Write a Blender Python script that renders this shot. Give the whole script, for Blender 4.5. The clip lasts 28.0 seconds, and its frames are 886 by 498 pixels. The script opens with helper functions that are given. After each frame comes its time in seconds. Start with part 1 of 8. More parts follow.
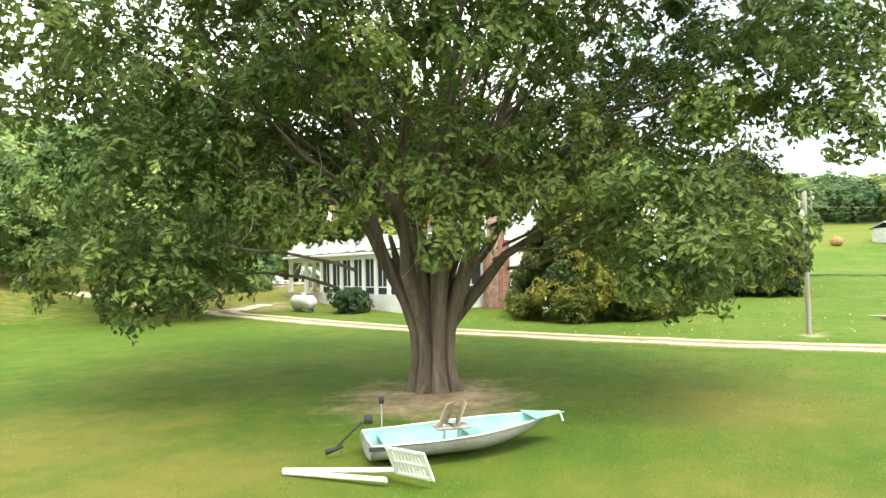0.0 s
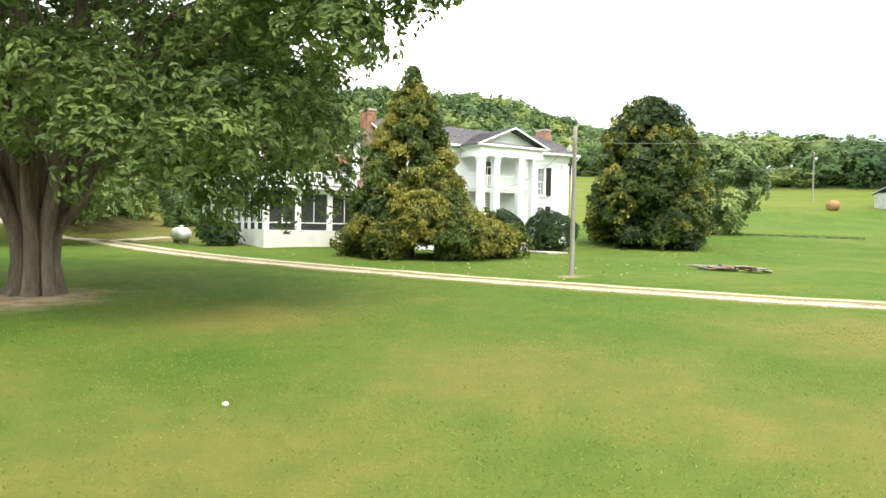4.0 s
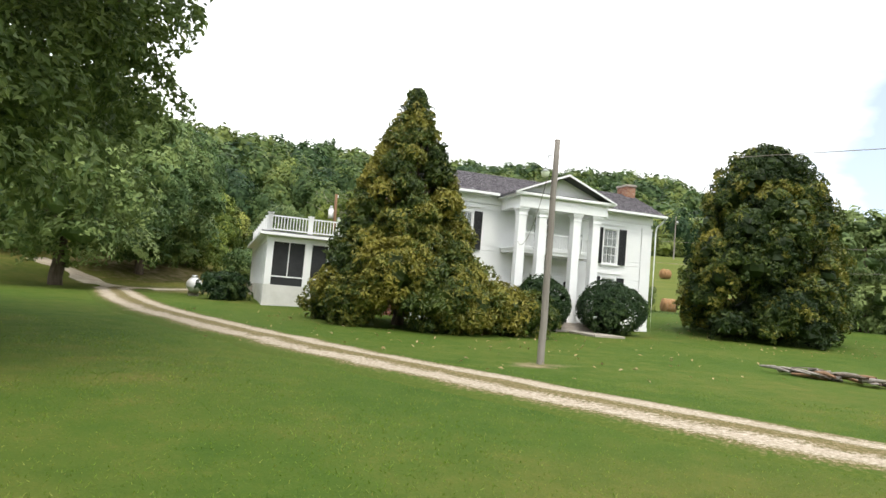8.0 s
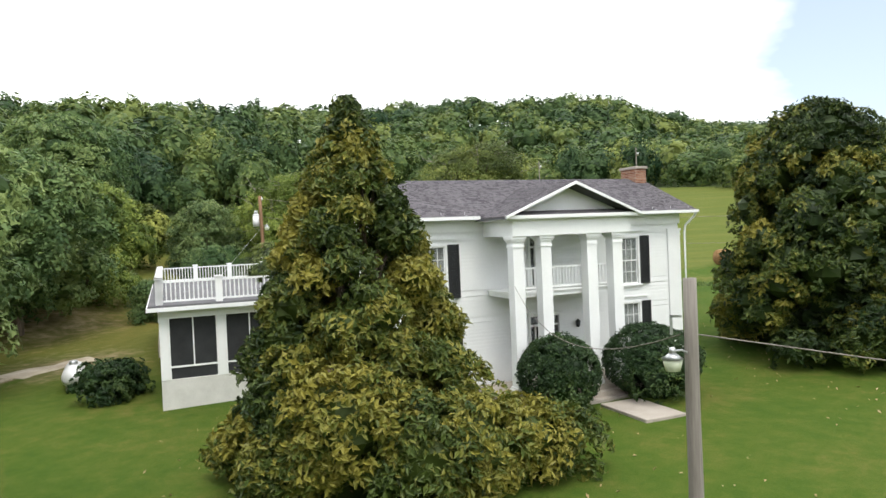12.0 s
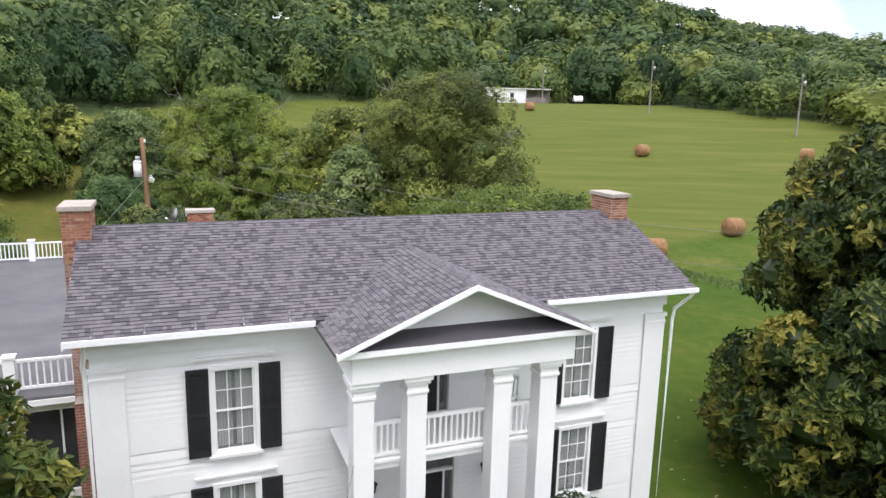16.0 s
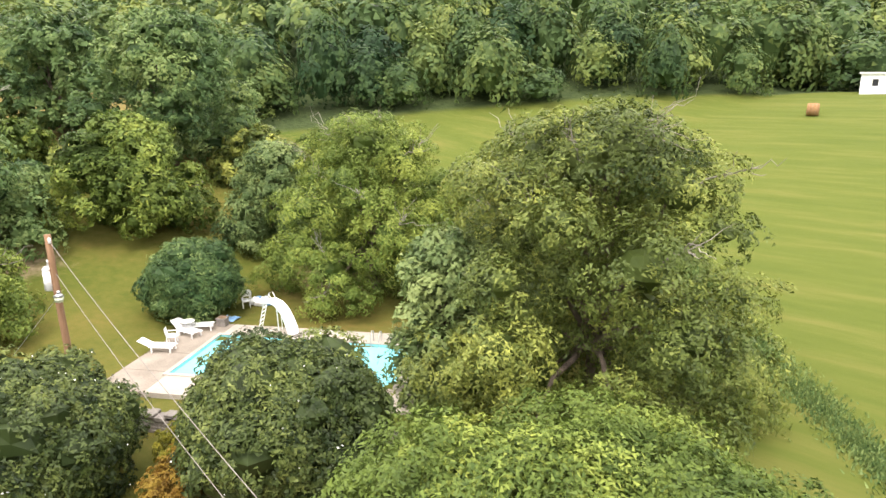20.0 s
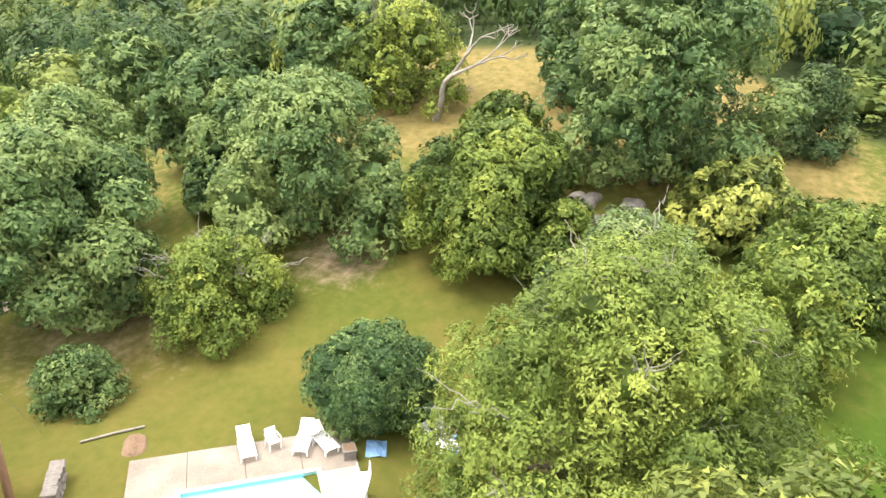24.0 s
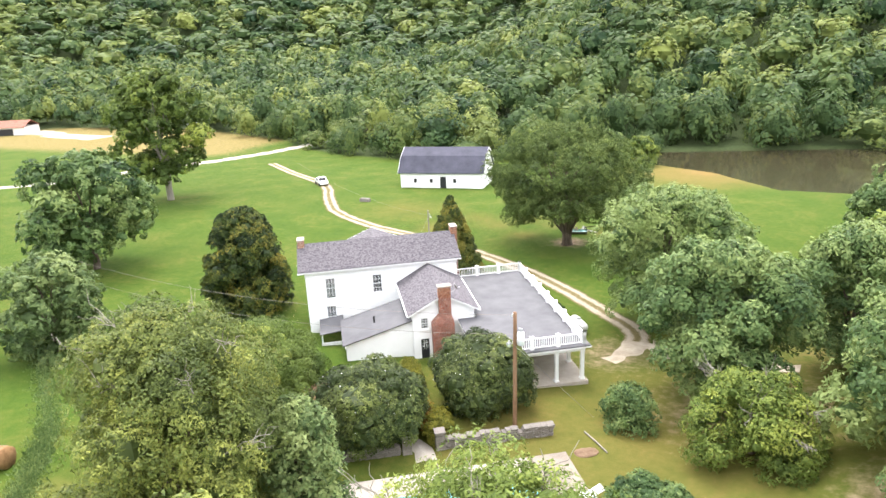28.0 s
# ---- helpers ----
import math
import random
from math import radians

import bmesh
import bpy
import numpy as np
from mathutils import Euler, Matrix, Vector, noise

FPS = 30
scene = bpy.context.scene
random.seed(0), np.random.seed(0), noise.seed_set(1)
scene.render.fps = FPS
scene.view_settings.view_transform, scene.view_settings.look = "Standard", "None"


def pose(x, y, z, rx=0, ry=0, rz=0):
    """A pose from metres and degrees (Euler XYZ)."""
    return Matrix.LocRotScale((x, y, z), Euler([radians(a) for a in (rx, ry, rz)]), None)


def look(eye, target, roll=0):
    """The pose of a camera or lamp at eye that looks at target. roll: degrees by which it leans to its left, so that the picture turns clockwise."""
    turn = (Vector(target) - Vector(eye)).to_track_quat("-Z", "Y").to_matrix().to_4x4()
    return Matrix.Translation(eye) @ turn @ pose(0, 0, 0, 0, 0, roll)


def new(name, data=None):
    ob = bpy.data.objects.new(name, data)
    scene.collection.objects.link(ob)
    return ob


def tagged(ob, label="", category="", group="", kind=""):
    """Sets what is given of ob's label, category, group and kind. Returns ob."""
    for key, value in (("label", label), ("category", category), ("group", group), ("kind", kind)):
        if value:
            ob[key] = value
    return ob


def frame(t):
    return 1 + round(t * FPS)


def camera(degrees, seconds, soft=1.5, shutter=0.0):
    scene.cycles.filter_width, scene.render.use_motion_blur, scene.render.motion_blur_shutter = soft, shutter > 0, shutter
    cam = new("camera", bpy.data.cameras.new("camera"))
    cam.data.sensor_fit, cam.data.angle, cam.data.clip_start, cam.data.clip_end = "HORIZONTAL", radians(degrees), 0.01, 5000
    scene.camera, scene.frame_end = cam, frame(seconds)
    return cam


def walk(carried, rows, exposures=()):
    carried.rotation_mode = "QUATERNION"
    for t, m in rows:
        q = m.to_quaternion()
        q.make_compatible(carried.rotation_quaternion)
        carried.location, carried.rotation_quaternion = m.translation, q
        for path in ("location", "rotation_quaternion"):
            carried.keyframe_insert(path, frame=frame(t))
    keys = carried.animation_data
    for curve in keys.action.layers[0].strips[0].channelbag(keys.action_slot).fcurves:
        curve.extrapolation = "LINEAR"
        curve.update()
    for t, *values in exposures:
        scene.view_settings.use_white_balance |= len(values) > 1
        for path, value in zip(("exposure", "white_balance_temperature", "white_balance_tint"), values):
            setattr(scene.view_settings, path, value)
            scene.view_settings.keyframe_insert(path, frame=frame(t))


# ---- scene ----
cam = camera(65.99, 28.0)
PATH = [
    (0.0, -0.372, -0.187, 3.567, 91.71, 1.20, -0.57),
    (0.5, 0.668, 0.114, 3.438, 92.29, 4.57, -0.06),
    (1.0, 1.847, 0.339, 3.189, 92.23, 6.02, -0.70),
    (1.5, 3.332, 0.179, 3.179, 91.17, 3.12, -0.61),
    (2.0, 4.852, 0.115, 3.019, 91.15, 4.80, 0.89),
    (2.5, 6.565, 0.101, 2.847, 89.98, 3.43, 0.91),
    (3.0, 8.321, 0.115, 2.728, 89.55, 1.36, 1.84),
    (3.5, 10.088, 0.239, 2.594, 88.97, 0.39, 2.71),
    (4.0, 11.788, 0.569, 2.414, 88.13, -1.12, 4.10),
    (4.5, 13.447, 1.045, 2.209, 88.99, -2.59, 4.86),
    (6.5, 17.615, 5.918, 1.749, 92.52, -5.96, 12.42),
    (7.0, 17.923, 7.309, 1.646, 93.95, -5.62, 14.75),
    (7.5, 17.928, 8.743, 1.754, 93.41, -6.73, 16.71),
    (8.0, 17.731, 10.134, 2.061, 94.12, -4.84, 17.27),
    (8.5, 17.343, 11.132, 2.469, 92.76, -3.16, 16.51),
    (9.0, 16.914, 12.111, 2.922, 92.29, -2.49, 15.62),
    (9.5, 16.355, 13.219, 3.512, 92.12, -2.14, 13.25),
    (10.0, 15.872, 14.415, 4.134, 91.54, -1.53, 14.41),
    (10.5, 15.421, 15.764, 4.743, 90.93, -0.35, 14.91),
    (11.0, 14.961, 17.128, 5.464, 89.93, -0.05, 14.78),
    (11.5, 14.402, 18.281, 6.278, 88.64, -0.28, 13.00),
    (12.0, 14.044, 19.696, 7.094, 88.86, 2.41, 13.17),
    (12.5, 13.689, 21.049, 8.118, 87.43, 5.32, 11.39),
    (14.5, 13.944, 25.299, 10.637, 82.05, 3.38, 10.38),
    (15.0, 14.510, 27.238, 11.140, 80.61, 1.44, 10.25),
    (15.5, 15.152, 29.383, 11.631, 79.41, -0.30, 11.83),
    (16.0, 15.633, 31.653, 12.142, 78.93, -1.37, 14.12),
    (16.5, 16.074, 34.213, 12.652, 78.46, -1.95, 14.94),
    (17.0, 16.390, 36.890, 13.185, 78.53, -0.96, 17.87),
    (17.5, 16.588, 39.839, 13.687, 78.10, 0.14, 21.19),
    (18.0, 16.681, 43.161, 14.125, 78.29, 0.16, 25.44),
    (18.5, 16.956, 46.558, 14.559, 78.54, 0.31, 26.64),
    (19.0, 17.048, 50.220, 15.101, 77.81, -0.86, 31.01),
    (19.5, 17.579, 53.951, 15.536, 77.09, -0.71, 37.33),
    (20.0, 17.652, 57.922, 15.938, 76.48, -0.09, 44.84),
    (20.5, 16.507, 62.455, 16.751, 75.90, -0.93, 52.53),
    (21.0, 15.585, 66.694, 17.224, 75.23, 0.14, 60.11),
    (21.5, 14.195, 70.346, 17.725, 74.13, 1.01, 67.13),
    (23.5, 6.594, 80.995, 21.012, 68.79, -4.64, 95.84),
    (24.0, 4.008, 85.402, 22.122, 67.39, -3.12, 107.64),
    (24.5, 0.942, 89.751, 22.059, 66.96, -0.11, 118.21),
    (25.0, -2.506, 93.638, 22.008, 68.62, 2.69, 129.04),
    (25.5, -5.777, 95.951, 22.445, 69.41, 3.23, 138.61),
    (26.0, -9.552, 98.244, 23.455, 69.36, 3.84, 149.61),
    (26.5, -13.917, 100.350, 24.541, 69.55, 3.51, 162.24),
    (27.0, -17.476, 101.479, 25.205, 70.87, 2.76, 176.65),
    (27.5, -20.786, 102.351, 26.119, 71.84, 2.52, 191.66),
    (28.0, -24.123, 103.360, 27.581, 72.72, 2.71, 205.43),
]
EXPOSURE = ((0, 1.7, 6950, 1), (3, 1.51, 6850, 2), (4.5, 1.25, 6700, 4), (6.5, 0.8, 6550, 10), (7, 0.7, 6550, 10), (8, 0.55, 6550, 10), (12.5, 0.44, 6400, 10), (14.5, 0.42, 6150, 17), (16, 0.4, 6200, 18), (17, 0.46, 6500, 16),
            (18.5, 0.76, 6850, 11), (20, 1.18, 6900, 15), (21.5, 1.38, 6850, 15), (23.5, 1.44, 6850, 13), (26, 1.52, 6850, 14), (28, 1.38, 6450, 15))
walk(cam, [(t, pose(*p)) for t, *p in PATH], EXPOSURE)

# ---------------------------------------------------------------- light
def build_world():
    w = bpy.data.worlds.new("sky")
    scene.world = w
    w.use_nodes = True
    nt = w.node_tree
    nt.nodes.clear()
    out = nt.nodes.new("ShaderNodeOutputWorld")
    bg = nt.nodes.new("ShaderNodeBackground")
    sky = nt.nodes.new("ShaderNodeTexSky")
    sky.sky_type = 'NISHITA'
    sky.sun_disc = False
    sky.sun_elevation = radians(SUN_ELEV)
    sky.sun_rotation = radians(SUN_AZIM)
    sky.dust_density = 2.0
    tc = nt.nodes.new("ShaderNodeTexCoord")
    mp = nt.nodes.new("ShaderNodeMapping")
    mp.inputs["Scale"].default_value = (1.3, 1.3, 3.0)
    mp.inputs["Location"].default_value = (0.35, 0.1, 0.0)
    no = nt.nodes.new("ShaderNodeTexNoise")
    no.inputs["Scale"].default_value = 1.6
    no.inputs["Detail"].default_value = 6
    no.inputs["Roughness"].default_value = 0.5
    ramp = nt.nodes.new("ShaderNodeValToRGB")
    ramp.color_ramp.elements[0].position = 0.29
    ramp.color_ramp.elements[1].position = 0.46
    ramp.color_ramp.elements[0].color = (0.2, 0.2, 0.2, 1)
    mix = nt.nodes.new("ShaderNodeMix")
    mix.data_type = 'RGBA'
    mix.inputs["B"].default_value = (10.5, 10.7, 10.8, 1)
    nt.links.new(tc.outputs["Generated"], mp.inputs["Vector"])
    nt.links.new(mp.outputs[0], no.inputs["Vector"])
    # the cloud opens to blue over the north-east
    dt = nt.nodes.new("ShaderNodeVectorMath")
    dt.operation = 'DOT_PRODUCT'
    dt.inputs[1].default_value = Vector((0.37, 0.915, 0.17)).normalized()
    gap = nt.nodes.new("ShaderNodeMapRange")
    gap.inputs["From Min"].default_value = 0.968
    gap.inputs["From Max"].default_value = 0.999
    gap.inputs["To Max"].default_value = 0.3
    less = nt.nodes.new("ShaderNodeMath")
    less.operation = 'SUBTRACT'
    nt.links.new(tc.outputs["Generated"], dt.inputs[0])
    nt.links.new(dt.outputs["Value"], gap.inputs[0])
    nt.links.new(no.outputs["Fac"], less.inputs[0])
    nt.links.new(gap.outputs[0], less.inputs[1])
    nt.links.new(less.outputs[0], ramp.inputs[0])
    nt.links.new(ramp.outputs[0], mix.inputs["Factor"])
    nt.links.new(sky.outputs[0], mix.inputs["A"])
    nt.links.new(mix.outputs["Result"], bg.inputs[0])
    bg.inputs[1].default_value = 0.145
    nt.links.new(bg.outputs[0], out.inputs[0])


SUN_ELEV, SUN_AZIM = 63, 150
build_world()
sun = new("sun", bpy.data.lights.new("sun", 'SUN'))
sun.data.energy = 1.6
sun.data.angle = radians(25)
sun.data.color = (1.0, 0.96, 0.88)
_e, _a = radians(SUN_ELEV), radians(SUN_AZIM)
sun.matrix_world = look((math.sin(_a) * math.cos(_e) * 300, math.cos(_a) * math.cos(_e) * 300, math.sin(_e) * 300), (0, 0, 0))

# ---------------------------------------------------------------- materials
MATS = {}


def mat(name):
    m = bpy.data.materials.new(name)
    m.use_nodes = True
    MATS[name] = m
    nt = m.node_tree
    return m, nt, nt.nodes["Principled BSDF"]


def node(nt, kind, **inputs):
    n = nt.nodes.new(kind)
    for k, v in inputs.items():
        n.inputs[k.replace("_", " ")].default_value = v
    return n


def ramp_node(nt, stops):
    r = nt.nodes.new("ShaderNodeValToRGB")
    els = r.color_ramp.elements
    while len(els) < len(stops):
        els.new(0.5)
    for e, (p, c) in zip(els, stops):
        e.position = p
        e.color = (*c, 1)
    return r


def noisy(name, dark, light, scale=3.0, rough=0.8, metallic=0.0, bump=0.2, fine=25.0, stretch=(1, 1, 1), spec=0.3, dist=0.01):
    """A surface with colour variation at two scales and a fine bump."""
    m, nt, p = mat(name)
    tc = nt.nodes.new("ShaderNodeTexCoord")
    mp = nt.nodes.new("ShaderNodeMapping")
    mp.inputs["Scale"].default_value = stretch
    n1 = node(nt, "ShaderNodeTexNoise", Scale=scale, Detail=5.0, Roughness=0.6)
    n2 = node(nt, "ShaderNodeTexNoise", Scale=fine, Detail=4.0, Roughness=0.65)
    mx = nt.nodes.new("ShaderNodeMath")
    mx.operation = 'MULTIPLY_ADD'
    mx.inputs[1].default_value = 0.45
    ad = nt.nodes.new("ShaderNodeMath")
    ad.operation = 'MULTIPLY'
    ad.inputs[1].default_value = 0.6
    r = ramp_node(nt, [(0.3, dark), (0.72, light)])
    b = node(nt, "ShaderNodeBump", Strength=bump, Distance=dist)
    for n in (n1, n2):
        nt.links.new(mp.outputs[0], n.inputs["Vector"])
    nt.links.new(tc.outputs["Object"], mp.inputs[0])
    nt.links.new(n1.outputs["Fac"], ad.inputs[0])
    nt.links.new(n2.outputs["Fac"], mx.inputs[0])
    nt.links.new(ad.outputs[0], mx.inputs[2])
    nt.links.new(mx.outputs[0], r.inputs[0])
    nt.links.new(r.outputs[0], p.inputs["Base Color"])
    nt.links.new(n2.outputs["Fac"], b.inputs["Height"])
    nt.links.new(b.outputs[0], p.inputs["Normal"])
    p.inputs["Roughness"].default_value = rough
    p.inputs["Metallic"].default_value = metallic
    p.inputs["Specular IOR Level"].default_value = spec
    return m


def leaf_mat(name, dark, mid, light, gloss=0.15, thin=0.25, depth=0.86):
    """Leaves: colour by each leaf's own tint, some light passing through. depth scales all three colours."""
    dark, mid, light = (tuple(depth * q for q in c) for c in (dark, mid, light))
    m, nt, p = mat(name)
    at = nt.nodes.new("ShaderNodeAttribute")
    at.attribute_name = "tint"
    tc = nt.nodes.new("ShaderNodeTexCoord")
    no = node(nt, "ShaderNodeTexNoise", Scale=0.45, Detail=3.0)
    ma = nt.nodes.new("ShaderNodeMath")
    ma.operation = 'MULTIPLY_ADD'
    ma.inputs[1].default_value = 0.55
    sub = nt.nodes.new("ShaderNodeMath")
    sub.operation = 'SUBTRACT'
    sub.inputs[1].default_value = 0.27
    r = ramp_node(nt, [(0.12, dark), (0.5, mid), (0.92, light)])
    nt.links.new(tc.outputs["Object"], no.inputs["Vector"])
    nt.links.new(no.outputs["Fac"], ma.inputs[0])
    nt.links.new(at.outputs["Fac"], ma.inputs[2])
    nt.links.new(ma.outputs[0], sub.inputs[0])
    nt.links.new(sub.outputs[0], r.inputs[0])
    nt.links.new(r.outputs[0], p.inputs["Base Color"])
    p.inputs["Roughness"].default_value = 0.5
    p.inputs["Specular IOR Level"].default_value = gloss
    tr = nt.nodes.new("ShaderNodeBsdfTranslucent")
    nt.links.new(r.outputs[0], tr.inputs[0])
    mixs = nt.nodes.new("ShaderNodeMixShader")
    mixs.inputs[0].default_value = thin
    out = nt.nodes["Material Output"]
    nt.links.new(p.outputs[0], mixs.inputs[1])
    nt.links.new(tr.outputs[0], mixs.inputs[2])
    nt.links.new(mixs.outputs[0], out.inputs[0])
    return m


WHITE = noisy("white_paint", (0.79, 0.8, 0.8), (0.89, 0.9, 0.9), 0.7, 0.55, bump=0.05)
WHITE_OLD = noisy("worn_white_paint", (0.5, 0.49, 0.46), (0.8, 0.79, 0.76), 1.2, 0.6, bump=0.1)
# real black paint, and the painted shade inside rooms and openings
BLACK = noisy("black_paint_and_shade", (0.012, 0.013, 0.014), (0.035, 0.036, 0.04), 1.5, 0.5, bump=0.05)
SCREEN = noisy("dark_screen_mesh", (0.015, 0.016, 0.017), (0.05, 0.052, 0.055), 1.2, 0.85, bump=0.1, fine=80)
BARK = noisy("bark", (0.035, 0.027, 0.02), (0.2, 0.155, 0.12), 3.0, 0.95, bump=1.0, fine=11.0, stretch=(1, 1, 0.14), dist=0.09)
BARK_PALE = noisy("pale_dead_wood", (0.14, 0.125, 0.105), (0.36, 0.33, 0.285), 2.0, 0.9, bump=0.5, fine=12.0, stretch=(1, 1, 0.3))
WOOD_GREY = noisy("weathered_wood", (0.13, 0.115, 0.1), (0.33, 0.3, 0.27), 1.2, 0.9, bump=0.5, fine=14.0, stretch=(3, 3, 0.15))
WOOD_BROWN = noisy("treated_brown_wood", (0.12, 0.065, 0.035), (0.32, 0.19, 0.11), 1.2, 0.85, bump=0.4, fine=14.0, stretch=(3, 3, 0.15))
CONCRETE = noisy("concrete", (0.27, 0.24, 0.205), (0.48, 0.43, 0.375), 0.8, 0.9, bump=0.2, fine=18.0)
GRAVEL = noisy("pale_gravel", (0.22, 0.175, 0.125), (0.56, 0.49, 0.39), 0.9, 0.95, bump=0.8, fine=16.0, dist=0.04)
DIRT = noisy("bare_dirt", (0.12, 0.075, 0.046), (0.26, 0.175, 0.115), 0.6, 0.95, bump=0.5, fine=9.0, dist=0.04)
STONE = noisy("field_stone", (0.11, 0.097, 0.088), (0.31, 0.28, 0.25), 2.2, 0.9, bump=0.6, fine=12.0, dist=0.03)
METAL = noisy("galvanised_metal", (0.35, 0.36, 0.37), (0.62, 0.63, 0.64), 2.0, 0.38, 0.8, bump=0.05)
SILVER = noisy("silver_paint", (0.5, 0.5, 0.5), (0.72, 0.72, 0.71), 1.5, 0.45, 0.15, bump=0.05)
ALU = noisy("dull_aluminium", (0.2, 0.19, 0.19), (0.42, 0.41, 0.41), 1.5, 0.5, 0.3, bump=0.1)
TEAL = noisy("faded_teal_paint", (0.12, 0.27, 0.25), (0.26, 0.46, 0.42), 1.8, 0.6, bump=0.1)
DARK = noisy("dark_rubber", (0.01, 0.01, 0.01), (0.04, 0.04, 0.04), 3.0, 0.7)
ROOFDECK = noisy("grey_roll_roofing", (0.085, 0.085, 0.094), (0.16, 0.158, 0.165), 0.6, 0.9, bump=0.2)
BARNROOF = noisy("dark_barn_roofing", (0.028, 0.03, 0.045), (0.085, 0.085, 0.115), 0.5, 0.8, bump=0.2)
HAY = noisy("hay", (0.17, 0.085, 0.035), (0.42, 0.25, 0.12), 3.0, 0.95, bump=1.0, fine=22.0, dist=0.05)
PLASTIC = noisy("white_plastic", (0.72, 0.72, 0.72), (0.88, 0.88, 0.88), 1.0, 0.4, bump=0.02)
LEAF_MAPLE = leaf_mat("maple_leaves", (0.05, 0.092, 0.026), (0.168, 0.25, 0.07), (0.37, 0.47, 0.13), 0.2, 0.3, 0.55)
LEAF_MAGNOLIA = leaf_mat("magnolia_leaves", (0.022, 0.045, 0.012), (0.092, 0.132, 0.026), (0.31, 0.28, 0.05), 0.3, 0.2)
LEAF_BOX = leaf_mat("boxwood_leaves", (0.014, 0.035, 0.013), (0.035, 0.075, 0.022), (0.1, 0.15, 0.04), 0.3, 0.2)
LEAF_GREEN = leaf_mat("broad_leaves", (0.034, 0.075, 0.027), (0.12, 0.195, 0.065), (0.29, 0.37, 0.125))
LEAF_GREY = leaf_mat("grey_green_leaves", (0.05, 0.09, 0.034), (0.152, 0.22, 0.078), (0.32, 0.39, 0.145))
LEAF_YELLOW = leaf_mat("yellow_green_leaves", (0.055, 0.092, 0.02), (0.16, 0.22, 0.045), (0.38, 0.43, 0.09), 0.15, 0.25, 0.92)
LEAF_OLIVE = leaf_mat("olive_green_leaves", (0.028, 0.048, 0.013), (0.112, 0.145, 0.032), (0.36, 0.38, 0.085), 0.2, 0.2, 1.05)
LEAF_DARK = leaf_mat("dark_glossy_leaves", (0.024, 0.044, 0.012), (0.085, 0.122, 0.031), (0.27, 0.32, 0.085), 0.22, 0.15, 0.7)
LEAF_WOODS = leaf_mat("woodland_leaves", (0.022, 0.05, 0.021), (0.07, 0.113, 0.037), (0.19, 0.225, 0.058), 0.12, 0.26, 1.16)


def glass_mat():
    m, nt, p = mat("window_glass")
    p.inputs["Base Color"].default_value = (0.6, 0.63, 0.64, 1)
    p.inputs["Roughness"].default_value = 0.06
    p.inputs["Metallic"].default_value = 0.0
    p.inputs["Specular IOR Level"].default_value = 0.8
    p.inputs["Transmission Weight"].default_value = 0.85
    return m


GLASS = glass_mat()
CURTAIN = noisy("white_curtain", (0.5, 0.5, 0.49), (0.85, 0.85, 0.84), 2.0, 0.9, stretch=(9, 9, 0.4), bump=0.1)


def brick_mat(name, c1, c2, mortar, w=0.21, h=0.075):
    m, nt, p = mat(name)
    tc = nt.nodes.new("ShaderNodeTexCoord")
    sep = nt.nodes.new("ShaderNodeSeparateXYZ")
    add = nt.nodes.new("ShaderNodeMath")
    com = nt.nodes.new("ShaderNodeCombineXYZ")
    br = nt.nodes.new("ShaderNodeTexBrick")
    br.inputs["Color1"].default_value = (*c1, 1)
    br.inputs["Color2"].default_value = (*c2, 1)
    br.inputs["Mortar"].default_value = (*mortar, 1)
    br.inputs["Scale"].default_value = 1.0
    br.inputs["Brick Width"].default_value = w
    br.inputs["Row Height"].default_value = h
    br.inputs["Mortar Size"].default_value = 0.008
    no = node(nt, "ShaderNodeTexNoise", Scale=2.5, Detail=5.0)
    mx = nt.nodes.new("ShaderNodeMix")
    mx.data_type = 'RGBA'
    mx.blend_type = 'MULTIPLY'
    mx.inputs["Factor"].default_value = 0.7
    r = ramp_node(nt, [(0.3, (0.45, 0.42, 0.4)), (0.7, (1.1, 1.1, 1.1))])
    bp = node(nt, "ShaderNodeBump", Strength=0.5, Distance=0.01)
    nt.links.new(tc.outputs["Object"], sep.inputs[0])
    nt.links.new(sep.outputs[0], add.inputs[0])
    nt.links.new(sep.outputs[1], add.inputs[1])
    nt.links.new(add.outputs[0], com.inputs[0])
    nt.links.new(sep.outputs[2], com.inputs[1])
    nt.links.new(com.outputs[0], br.inputs["Vector"])
    nt.links.new(tc.outputs["Object"], no.inputs["Vector"])
    nt.links.new(no.outputs["Fac"], r.inputs[0])
    nt.links.new(br.outputs["Color"], mx.inputs["A"])
    nt.links.new(r.outputs[0], mx.inputs["B"])
    nt.links.new(mx.outputs["Result"], p.inputs["Base Color"])
    nt.links.new(br.outputs["Fac"], bp.inputs["Height"])
    bp.invert = True
    nt.links.new(bp.outputs[0], p.inputs["Normal"])
    p.inputs["Roughness"].default_value = 0.9
    return m


BRICK = brick_mat("red_brick", (0.36, 0.12, 0.075), (0.25, 0.09, 0.06), (0.38, 0.33, 0.29))
BRICK_OLD = brick_mat("weathered_red_brick", (0.3, 0.13, 0.09), (0.4, 0.26, 0.2), (0.42, 0.38, 0.34))


